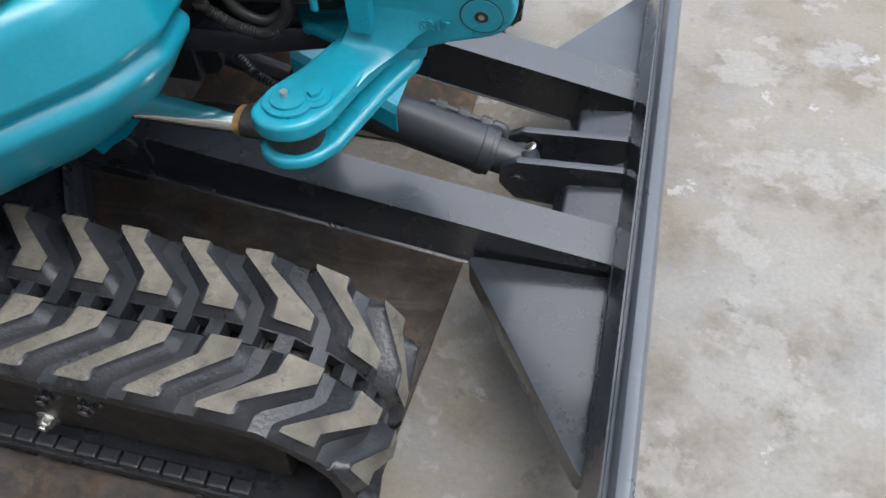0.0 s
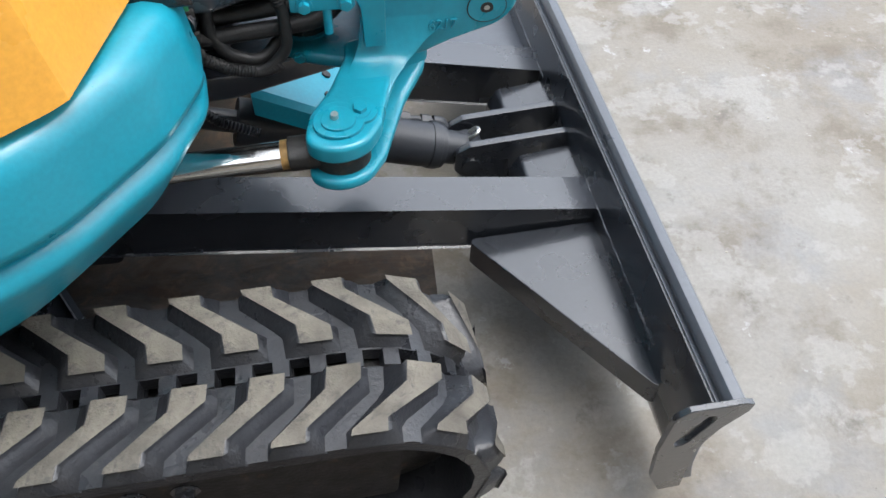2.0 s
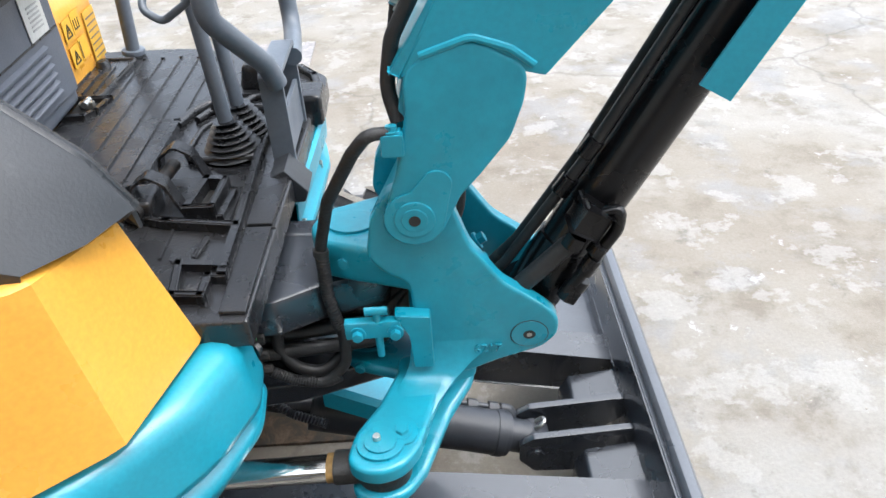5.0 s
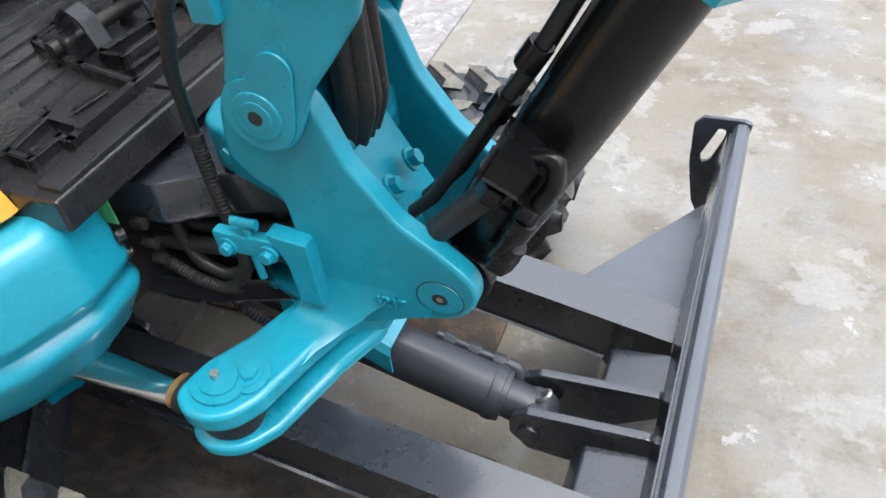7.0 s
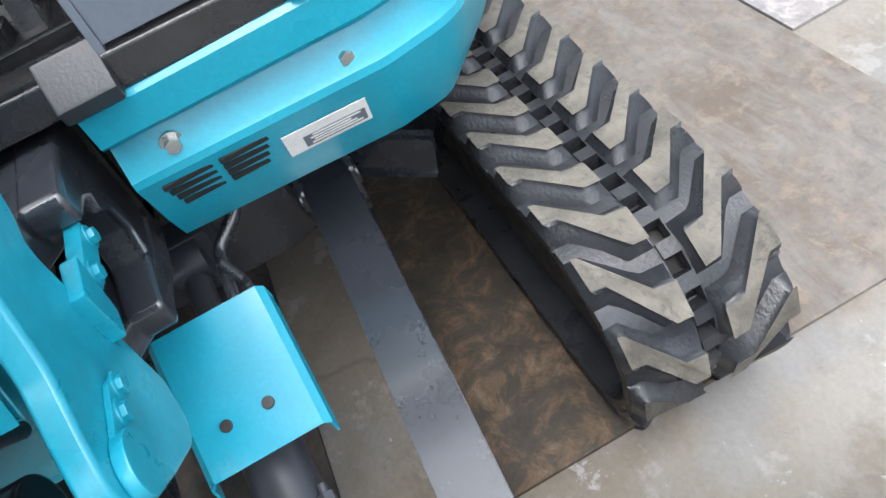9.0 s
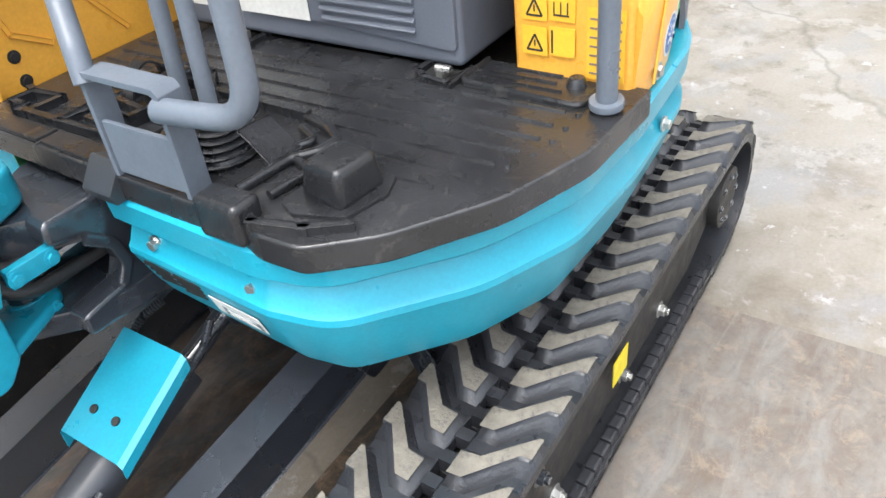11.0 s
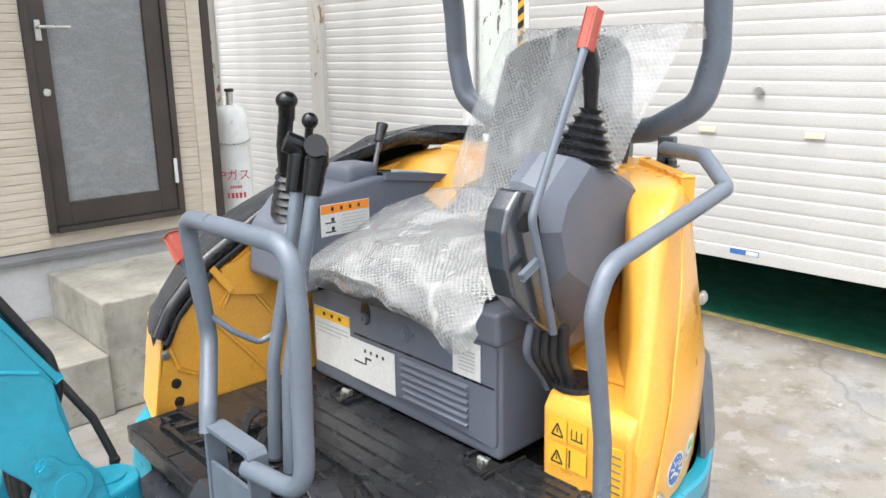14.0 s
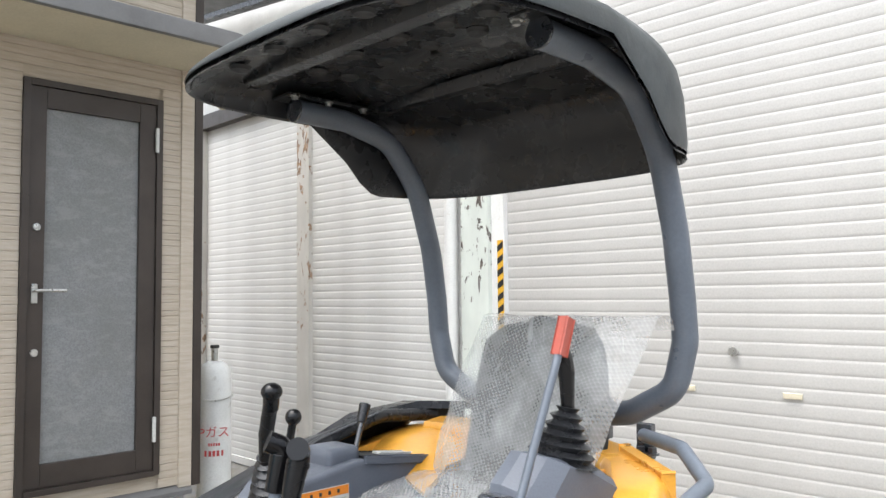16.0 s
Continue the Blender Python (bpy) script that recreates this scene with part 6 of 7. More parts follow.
    part("rim_bar", tube([(0.470, 0.262, z1 + 0.006), (0.490, 0.306, z1 + 0.006), (0.530, 0.286, z1 + 0.006), (0.560, 0.356, z1 + 0.006), (0.630, 0.345, z1 + 0.006)], 0.007, 0.015, n=10), M_BLK, lp)
    part("rim_flap", bar((0.534, 0.236, z1 + 0.040), (0.545, 0.298, z1 + 0.008), 0.050, 0.006, 0.002), M_BLK, lp)
    # travel levers
    tray = part("lever_tray", prism([(0.484, 0.098), (0.612, 0.090), (0.618, 0.236), (0.492, 0.246)], "z", z1 - 0.002, z1 + 0.008, 0.003, 0.045), M_BLK, EX, "black moulded tray under the travel levers")
    part("tray_rim", tube([(0.550, 0.093, z1 + 0.009), (0.612, 0.090, z1 + 0.009), (0.618, 0.236, z1 + 0.009), (0.492, 0.246, z1 + 0.009), (0.484, 0.098, z1 + 0.009), (0.550, 0.093, z1 + 0.009)], 0.0055, [0, 0.05, 0.05, 0.05, 0.05, 0], n=8), M_BLK, tray)
    for k, (pts, off) in enumerate((
        (((0.564, 0.130, 0.82), (0.552, 0.134, 1.06), (0.502, 0.148, 1.30), (0.478, 0.140, 1.40)), (0.004, -0.012)),
        (((0.572, 0.196, 0.82), (0.560, 0.198, 1.06), (0.510, 0.205, 1.30), (0.480, 0.196, 1.40)), (0.004, 0.03)),
    )):
        lv = part("travel_lever", tube(pts, 0.0125, 0.15, n=14), M_GREY, EX, "grey travel lever with black grip")
        top = Vector(pts[-1])
        part("boot", bellows((pts[0][0], pts[0][1], z1 + 0.006), (pts[0][0] - 0.002, pts[0][1], z1 + 0.064), 0.050, 0.018, 6), M_BLK, lv, "black ribbed rubber boot")
        grip = rod(top - Vector((-0.01, 0, 0.03)), top + Vector((-0.006, 0, 0.035)), 0.017, 0.021, n=18, width=0.003)
        tip = top + Vector((-0.008, 0, 0.048))
        end = tip + Vector((0.02 + off[0], off[1], 0.012))
        joined(grip, tube([top + Vector((-0.006, 0, 0.02)), tip, tip.lerp(end, 0.5), end], 0.0195, 0.02, n=16))
        part("grip", grip, M_GLOSS, lv, "glossy black moulded grip")
    # front grab rail on its welded foot
    rail = part("front_grab_rail", tube([(0.670, 0.092, 0.945), (0.660, 0.078, 0.985), (0.606, -0.004, 1.090), (0.640, 0.016, 1.330), (0.640, 0.362, 1.334), (0.642, 0.374, 1.22), (0.656, 0.385, 0.940), (0.674, 0.235, 0.935)], 0.0165, [0, 0.03, 0.06, 0.045, 0.06, 0.2, 0.06, 0], n=18, bend=8), M_GREY, EX, "grey tubular front grab rail")
    # welded foot: two deep upright plates, a rounded top plate and a web
    foot = [(0.088, 0.765), (0.097, 0.765), (0.097, 0.952), (0.103, 0.956), (0.232, 0.956), (0.239, 0.950), (0.239, 0.765), (0.248, 0.765), (0.248, 0.955), (0.240, 0.965), (0.096, 0.965), (0.088, 0.957)]
    part("foot_frame", prism(foot, "x", 0.640, 0.678, 0.0015), M_GREY, rail, "grey welded foot frame")
    part("foot_web", box(0.666, 0.674, 0.097, 0.239, 0.812, 0.893, 0.002), M_GREY, rail)
    part("foot_block", prism([(0.640, 0.812), (0.668, 0.824), (0.702, 0.782), (0.694, 0.762), (0.640, 0.762)], "y", 0.024, 0.090, 0.004), M_HOOD, rail, "charcoal wedge block below the foot")
    part("rail_brace", tube([(0.612, 0.004, 1.14), (0.575, 0.03, 1.10), (0.53, 0.05, 1.07), (0.50, 0.06, 1.085), (0.50, 0.10, 1.125)], 0.006, 0.02, n=10), M_GREY, rail)
    lock = part("lock_lever", tube([(0.612, 0.0, 1.14), (0.632, -0.004, 1.21), (0.642, -0.014, 1.255)], 0.007, 0.03, n=10), M_GREY, EX, "lock lever with red grip")
    part("red_grip", bar((0.642, -0.004, 1.246), (0.648, -0.036, 1.290), 0.016, 0.020, 0.003), M_RED, lock, "red plastic grip")


def build_seat_box():
    x1, yl, yr, zb, zt = 0.208, 0.384, -0.262, 0.816, 1.085
    b = part("seat_box", box(-0.22, x1, yr, yl, zb, zt, 0.014, 3), M_GREYP, EX, "slate grey plastic seat base with louvres")
    part("front_panel", prism([(yr + 0.17, 0.87), (yl - 0.005, 0.845), (yl - 0.005, 1.06), (yl - 0.05, 1.072), (yr + 0.17, 1.072)], "x", x1 - 0.004, x1 + 0.007, 0.004, 0.012), M_GREYP, b)
    part("groove", box(x1 + 0.0065, x1 + 0.0085, yr + 0.19, yl - 0.01, 0.972, 0.976, 0.0005), M_BLK, b)
    for k in range(6):
        z = 0.873 + k * 0.0165
        part("louvre", prism([(x1 + 0.006, z - 0.0055), (x1 + 0.015, z - 0.003), (x1 + 0.015, z + 0.0005), (x1 + 0.006, z + 0.006)], "y", 0.105 - 0.002 * k, 0.305, 0.002), M_GREYP, b)
    oval = [(-0.026 + 0.017 * math.cos(k * math.pi / 10), 1.035 + 0.030 * math.sin(k * math.pi / 10)) for k in range(20)]
    part("key_recess", prism(oval, "x", x1 + 0.004, x1 + 0.0095, 0.002), M_BLK, b, "black oval key plate")
    part("key_switch", rod((x1, -0.024, 1.024), (x1 + 0.018, -0.024, 1.024), 0.0125, n=24, width=0.003), M_GREYP, b)
    part("key_slot", box(x1 + 0.0175, x1 + 0.0187, -0.0255, -0.0225, 1.018, 1.030, 0), M_INK, b)
    ring = [(0.107 + 0.031 * math.cos(k * math.pi / 16), 1.020 + 0.031 * math.sin(k * math.pi / 16)) for k in range(32)]
    part("cap_ring", tube([(x1 + 0.007, y, z) for y, z in ring + ring[:2]], 0.0035, 0.0, n=8), M_GREYP, b)
    part("round_cap", rod((x1, 0.107, 1.020), (x1 + 0.0095, 0.107, 1.020), 0.022, n=28, width=0.004), M_GREYP, b)
    part("cap_button", rod((x1, 0.109, 1.018), (x1 + 0.013, 0.109, 1.018), 0.011, n=24, width=0.003), M_GREY, b)
    part("top_corner", box(0.09, x1 + 0.012, yl - 0.09, yl + 0.004, zt - 0.025, zt + 0.045, 0.012, 3), M_GREYP, b)
    part("side_screw", rod((0.11, yl, 1.03), (0.11, yl + 0.003, 1.03), 0.006, n=12), M_BLK, b)
    xs = x1 + 0.0016

    def sheet(name, y0, y1, z0, z1, m, label="", dx=0.0, parent=b):
        return part(name, box(xs + dx - 0.0006, xs + dx + 0.0006, y0, y1, z0, z1, 0), m, parent, label, 0)

    # warning sheets: headings and text lines as plain bars
    sheet("caution_sheet", -0.244, -0.094, 0.858, 1.005, M_STICK, "white caution sheet with yellow heading")
    sheet("sheet_heading", -0.241, -0.097, 0.978, 1.003, M_STY, "yellow heading", 0.0012)
    for k in range(3):
        sheet("heading_mark", -0.204 + k * 0.032, -0.194 + k * 0.032, 0.9865, 0.9955, M_INK, "", 0.0022)
        sheet("text_line", -0.235, -0.105 - (0.03 if k % 3 == 2 else 0), 0.962 - k * 0.0105, 0.9645 - k * 0.0105, M_INKG, "", 0.0012)
    sheet("diagram_sheet", -0.088, 0.076, 0.862, 0.962, M_STICK, "white sheet with a small machine diagram", 0.0075)
    for k in range(4):
        sheet("heading_mark", -0.033 + k * 0.022, -0.027 + k * 0.022, 0.9375, 0.945, M_INK, "", 0.0088)
    sheet("diagram_bar", -0.072, -0.032, 0.9065, 0.9095, M_INK, "", 0.0088)
    sheet("diagram_bar", -0.030, -0.026, 0.908, 0.926, M_INK, "", 0.0088)
    sheet("diagram_bar", -0.026, -0.008, 0.922, 0.926, M_INK, "", 0.0088)
    sheet("fuse_sheet", 0.262, 0.340, 0.978, 1.055, M_STICK, "white label partly under the wrap", 0.0075)
    for k in range(6):
        sheet("text_line", 0.28, 0.325, 0.992 + k * 0.008, 0.995 + k * 0.008, M_INKG, "", 0.0088)
    # dark gap with cables above the left part of the box
    part("cable_nest", tube([(0.19, -0.24, 1.05), (0.20, -0.20, 1.075), (0.20, -0.15, 1.055), (0.19, -0.11, 1.08)], 0.008, 0.02, n=10), M_HOSE, EX, "black cables under the seat edge")
    # seat
    seat = empty("operator_seat", "", "")
    seat.parent = EX
    rows = []
    for x, zt2, w in ((-0.24, 1.19, 0.20), (-0.1, 1.20, 0.22), (0.08, 1.215, 0.235), (0.2, 1.21, 0.235), (0.26, 1.175, 0.225), (0.275, 1.13, 0.215)):
        rows.append([(x, 0.09 + w * t, zt2 - 0.05 * abs(t) ** 4 - (0.012 if abs(t) < 0.3 else 0)) for t in (-1, -0.85, -0.6, -0.3, 0, 0.3, 0.6, 0.85, 1)])
    cushion = loft(rows)
    ret = bmesh.ops.extrude_face_region(cushion, geom=cushion.faces[:])
    for v in [g for g in ret["geom"] if isinstance(g, bmesh.types.BMVert)]:
        v.co.z = 1.09
    part("seat_cushion", cushion, M_SEAT, seat)
    rows = []
    for z, x, w in ((1.18, -0.20, 0.19), (1.28, -0.235, 0.205), (1.42, -0.265, 0.205), (1.54, -0.285, 0.19), (1.60, -0.29, 0.175), (1.635, -0.295, 0.14), (1.645, -0.30, 0.09)):
        rows.append([(x - 0.03 * abs(t) ** 2 * -1, 0.115 + w * t, z) for t in (-1, -0.7, -0.35, 0, 0.35, 0.7, 1)])
    back = loft(rows)
    part("seat_back", turned(thick(back, 0.05), Matrix.Translation((-0.07, 0, 0))), M_SEAT, seat)


def build_wrap():
    """Bubble wrap thrown over the seat: a wavy sheet for the back and one for the cushion."""
    n, m = 44, 40

    def crumple(p, k, seed):
        q = Vector(p) * k + Vector((seed, 0, 0))
        return noise.noise(q)

    w = empty("bubble_wrap", "clear crumpled bubble wrap draped over the operator seat", "bubble wrap")
    rows = []
    for i in range(n + 1):
        f = i / n
        z = 1.16 + 0.50 * f
        xb = -0.125 - 0.15 * f
        yl, yr = 0.275 + 0.17 * f, -0.165 + 0.09 * f ** 1.6
        row = []
        for j in range(m + 1):
            g = j / m
            y = yr + (yl - yr) * g
            edge = max(0.0, abs(g - 0.45) - 0.36) / 0.2
            x = xb - (0.10 if g < 0.5 else 0.035) * min(1, edge) ** 2 + 0.016 * crumple((y, z, 0.3), 7, 1.7) + 0.007 * crumple((y, z, 0.1), 24, 4.1)
            row.append((x, y, z + 0.012 * crumple((y, 2.0, f), 5, 3.0)))
        rows.append(row)
    top = rows[-1]
    for k, (dx, dz) in enumerate(((-0.02, 0.006), (-0.05, 0.006), (-0.065, -0.005), (-0.075, -0.03))):
        rows.append([(p[0] + dx, p[1], p[2] + dz) for p in top])
    part("back_sheet", loft(rows), M_WRAP, w, "", 60)
    rows = []
    for i in range(n + 1):
        f = i / n
        row = []
        for j in range(m + 1):
            g = j / m
            y = -0.20 + 0.60 * g + 0.03 * (1 - f)
            # over the cushion, then down past the front edge
            s = f * 0.70
            if s < 0.42:
                x, z = -0.17 + s * 1.06, 1.285 - 0.11 * (s / 0.42) ** 2 + 0.01 * math.sin(s * 16 + g * 3)
            else:
                t = (s - 0.42) / 0.28
                low = float(np.interp(y, (-0.21, -0.1, 0.095, 0.2, 0.314, 0.37, 0.43), (1.045, 1.09, 1.118, 1.085, 1.035, 1.07, 1.15)))
                x, z = 0.275 + 0.022 * math.sin(t * 3.0), 1.175 + (low - 1.175) * t
            x += 0.012 * crumple((y, s, 0.7), 9, 2.0) + 0.016 * math.sin(g * 22 + 3 * crumple((y, s, 0), 3, 7)) * (f > 0.5) * (f - 0.5)
            z -= 0.05 * max(0.0, 1 - g / 0.3) * (1 - f) + 0.03 * max(0.0, f - 0.35) * (f < 0.6)
            z += 0.020 * crumple((y, s, 0.2), 6, 9.0) + 0.010 * crumple((y, s, 0.4), 19, 5.0)
            row.append((x, y, z))
        rows.append(row)
    part("cushion_sheet", loft(rows), M_WRAP, w, "", 60)


def build_left_side():
    # yellow rear bonnet: a shell carried round the tail
    st = [(0.160, 0.655, 0.955), (0.135, 0.660, 1.02), (0.095, 0.661, 1.13), (0.045, 0.658, 1.255), (-0.01, 0.65, 1.325), (-0.07, 0.635, 1.355), (-0.16, 0.60, 1.362), (-0.28, 0.52, 1.362), (-0.38, 0.41, 1.36), (-0.46, 0.25, 1.36), (-0.49, 0.05, 1.36), (-0.48, -0.15, 1.36), (-0.44, -0.33, 1.36)]
    rows = []
    for i, (x, y, zt) in enumerate(st):
        a = Vector((st[max(i - 1, 0)][0], st[max(i - 1, 0)][1]))
        c = Vector((st[min(i + 1, len(st) - 1)][0], st[min(i + 1, len(st) - 1)][1]))
        d = (c - a).normalized()
        out = Vector((-d.y, d.x)) * -1
        out = out if out.dot(Vector((x, y))) > 0 else -out
        w = 0.035 + 0.075 * min(1, max(0, (i - 2) / 4))
        lean = 0.045 * min(1, max(0, (zt - 1.0) / 0.33))
        w += lean
        prof = [(0.0, 0.782), (0.010, 0.90), (0.010, 1.0 if zt > 1.05 else 0.92), (0.004 - lean, zt - 0.03), (-0.006 - lean, zt - 0.008), (-0.022 - lean, zt), (-w, zt - 0.004), (-w - 0.012, zt - 0.02), (-w - 0.01, min(zt - 0.03, 1.0)), (-w, 0.79)]
        rows.append([(x + out.x * o, y + out.y * o, z) for o, z in prof])
    fin = part("rear_bonnet", loft(rows, closed=True, caps=True), M_YEL, EX, "yellow curved rear bonnet shell", 40)
    # raised crease along the flank
    part("crease", tube([(0.118, 0.672, 0.80), (0.075, 0.674, 1.0), (0.025, 0.652, 1.19), (-0.020, 0.620, 1.30)], 0.004, 0.3, n=8, flat=0.6), M_YEL, fin)
    part("pod", prism([(0.0, 0.79), (0.168, 0.79), (0.172, 0.955), (0.15, 0.985), (0.0, 0.99)], "y", 0.458, 0.655, 0.014, seg=3), M_YEL, fin, "yellow front pod of the bonnet")
    part("inner_wall", box(-0.34, 0.0, 0.375, 0.39, 0.82, 1.34, 0.006), M_YEL, fin)
    part("recess_floor", prism([(-0.40, 0.30), (0.06, 0.42), (0.06, 0.60), (-0.2, 0.58)], "z", 0.99, 1.0, 0.002), M_YEL, fin)
    part("recess_back", bar((-0.30, 0.36, 1.18), (-0.12, 0.57, 1.18), 0.02, 0.38, 0.004), M_YEL, fin)
    for x, y, z in ((-0.110, 0.622, 1.141), (0.088, 0.668, 0.808)):
        part("bonnet_bolt", hexbolt((x, y, z), (x * 0.3, 1, 0), 0.010, 0.007), M_STEEL, fin, "bright zinc bolt")
    # warning stickers on the pod
    xs = 0.1735
    for (y0, y1, z0, z1, m) in ((0.478, 0.520, 0.90, 0.945, M_STY), (0.524, 0.566, 0.903, 0.948, M_STY), (0.478, 0.520, 0.845, 0.89, M_STY), (0.524, 0.566, 0.848, 0.893, M_STY), (0.585, 0.645, 0.82, 0.93, M_STY)):
        stk = part("yellow_sticker", box(xs, xs + 0.0012, y0, y1, z0, z1, 0), m, fin, "yellow pictogram sticker", 0)
    for y, z in ((0.499, 0.908), (0.499, 0.853)):
        tri = [(y - 0.013, z), (y + 0.013, z), (y, z + 0.025)]
        for p, q in zip(tri, tri[1:] + tri[:1]):
            part("pictogram", bar((xs + 0.0018, *p), (xs + 0.0018, *q), 0.0012, 0.003, 0, up=(0, 0.3, 1)), M_INK, fin, "", 0)
        part("pictogram", box(xs + 0.001, xs + 0.0022, y - 0.0012, y + 0.0012, z + 0.006, z + 0.016, 0), M_INK, fin, "", 0)
    for k in range(3):
        part("pictogram", box(xs + 0.001, xs + 0.0022, 0.531 + k * 0.011, 0.533 + k * 0.011, 0.914, 0.932, 0), M_INK, fin, "", 0)
    part("pictogram", box(xs + 0.001, xs + 0.0022, 0.531, 0.557, 0.911, 0.9135, 0), M_INK, fin, "", 0)
    part("pictogram", box(xs + 0.001, xs + 0.0022, 0.527, 0.530, 0.852, 0.888, 0), M_INK, fin, "", 0)
    for k in range(7):
        part("text_line", box(xs + 0.001, xs + 0.0022, 0.59, 0.64, 0.828 + k * 0.014, 0.831 + k * 0.014, 0), M_OPANEL, fin, "", 0)
    # round seals on the flank
    for x, y, z, m, r in ((0.022, 0.6535, 0.842, M_BLUE, 0.036), (-0.052, 0.6385, 0.862, M_GREEN, 0.034)):
        nrm = Vector((-0.14 if x > 0 else -0.25, 1, -0.06)).normalized()
        c = Vector((x, y + 0.006, z))
        part("round_seal", rod(c - nrm * 0.004, c + nrm * 0.0012, r, n=32), M_STICK, fin, "round white and coloured seal", 0)
        part("seal_ring", rod(c, c + nrm * 0.002, r * 0.86, n=32), M_PALE if m is M_GREEN else m, fin, "", 0)
        part("seal_face", rod(c, c + nrm * 0.0028, r * 0.62, n=32), M_STICK if m is M_GREEN else M_BLUE, fin, "", 0)
        side = nrm.cross(Vector((0, 0, 1)))
        if m is M_BLUE:
            # white rays and a pale band on the blue seal
            for k in range(7):
                a = radians(-15 + 35 * k)
                d = side * math.cos(a) + Vector((0, 0, 1)) * math.sin(a)
                part("seal_mark", bar(c + nrm * 0.0032 + d * r * 0.30, c + nrm * 0.0032 + d * r * 0.72, 0.004, 0.001, 0, up=nrm), M_STICK, fin, "", 0)
            part("seal_mark", bar(c + nrm * 0.0032 - side * 0.008 - Vector((0, 0, 0.014)), c + nrm * 0.0032 + side * 0.010 - Vector((0, 0, 0.004)), 0.006, 0.001, 0, up=nrm), M_STICK, fin, "", 0)
            continue
        for k in range(3):
            p = c + nrm * 0.0032 + side * (k - 1) * 0.010
            part("seal_mark", bar(p - Vector((0, 0, 0.009)), p + Vector((0, 0, 0.009)), 0.005, 0.001, 0, up=nrm), m if m is M_GREEN else M_STICK, fin, "", 0)
    # grab rail on the left
    rail = part("left_grab_rail", tube([(0.236, 0.645, 0.815), (0.246, 0.648, 0.98), (0.296, 0.655, 1.215), (0.262, 0.655, 1.285), (-0.155, 0.632, 1.352), (-0.205, 0.555, 1.402), (-0.325, 0.395, 1.394)], 0.0155, [0, 0.1, 0.07, 0.07, 0.03, 0.04, 0], n=18, bend=8), M_GREY, EX, "grey tubular grab rail on the left")
    part("rail_collar", rod((0.236, 0.645, 0.812), (0.237, 0.645, 0.824), 0.026, n=24, width=0.003), M_GREY, rail)
    part("rail_foot", box(-0.345, -0.325, 0.375, 0.415, 1.340, 1.420, 0.004), M_FRAME, rail)
    for y in (0.36, 0.395, 0.425):
        part("foot_bolt", hexbolt((-0.31, y, 1.358), (0, 0, 1), 0.011, 0.014), M_FRAME, rail)
    # control pod with its joystick
    rings = (
        (0.425, ((0.175, 1.437), (0.060, 1.415), (-0.065, 1.368), (-0.075, 1.262), (0.085, 1.062), (0.205, 1.150), (0.248, 1.300), (0.232, 1.390))),
        (0.450, ((0.175, 1.437), (0.060, 1.415), (-0.065, 1.368), (-0.075, 1.262), (0.085, 1.062), (0.205, 1.150), (0.248, 1.300), (0.232, 1.390))),
        (0.490, ((0.152, 1.430), (0.072, 1.412), (-0.050, 1.358), (-0.030, 1.258), (0.092, 1.120), (0.195, 1.200), (0.226, 1.305), (0.212, 1.375))),
        (0.516, ((0.121, 1.412), (0.060, 1.393), (-0.025, 1.350), (-0.002, 1.263), (0.100, 1.180), (0.177, 1.232), (0.201, 1.306), (0.184, 1.355))),
    )
    bm = loft([[(x, y, z) for x, z in ring] for y, ring in rings], closed=True, caps=True)
    pod = part("control_pod", bev(bm, 0.006, 3, 12), M_GREYP, EX, "slate grey faceted tilting control pod", 22)
    part("front_blade", prism([(0.255, 1.385), (0.296, 1.390), (0.322, 1.360), (0.333, 1.323), (0.325, 1.260), (0.308, 1.209), (0.250, 1.150), (0.192, 1.112), (0.168, 1.130), (0.225, 1.200), (0.252, 1.290)], "y", 0.455, 0.504, 0.012, 0.012, seg=3), M_FRAME, pod, "dark curved front blade of the pod")
    # solid fillers for the slot and hole, their shade painted in black
    part("slot", prism([(0.247, 1.360), (0.260, 1.280), (0.235, 1.200), (0.200, 1.150), (0.188, 1.170), (0.226, 1.240), (0.236, 1.330)], "y", 0.470, 0.497, 0.003, 0.008), M_VOID, pod)
    part("oval_hole", rod((0.284, 0.495, 1.334), (0.285, 0.5055, 1.335), 0.017, n=24), M_VOID, pod)
    part("inner_cover", prism([(0.0, 1.30), (-0.100, 1.26), (-0.130, 1.205), (0.055, 1.045), (0.10, 1.05)], "y", 0.40, 0.462, 0.012, seg=3), M_OPANEL, pod, "brown-grey inner cover")
    part("boot", bellows((0.072, 0.455, 1.405), (0.056, 0.465, 1.505), 0.066, 0.018, 6), M_BLK, pod, "black ribbed joystick boot")
    grip = rod((0.056, 0.465, 1.495), (0.060, 0.466, 1.57), 0.012, 0.0155, n=18, width=0.002)
    joined(grip, tube([(0.060, 0.466, 1.565), (0.066, 0.466, 1.595), (0.080, 0.468, 1.615)], 0.0165, 0.03, n=16))
    part("joystick_grip", grip, M_GLOSS, pod, "black joystick grip")
    lv = part("safety_lever", tube([(0.222, 0.521, 1.13), (0.258, 0.523, 1.25), (0.288, 0.523, 1.345), (0.152, 0.52, 1.62)], 0.0075, 0.03, n=12), M_GREY, EX, "grey safety lever with red grip")
    part("lever_plate", bar((0.27, 0.523, 1.27), (0.31, 0.523, 1.25), 0.006, 0.014, 0.002), M_GREY, lv)
    part("red_grip", bar((0.153, 0.52, 1.612), (0.130, 0.52, 1.672), 0.017, 0.021, 0.003), M_RED, lv, "red plastic grip")
    for k in range(5):
        y = 0.425 + 0.018 * k
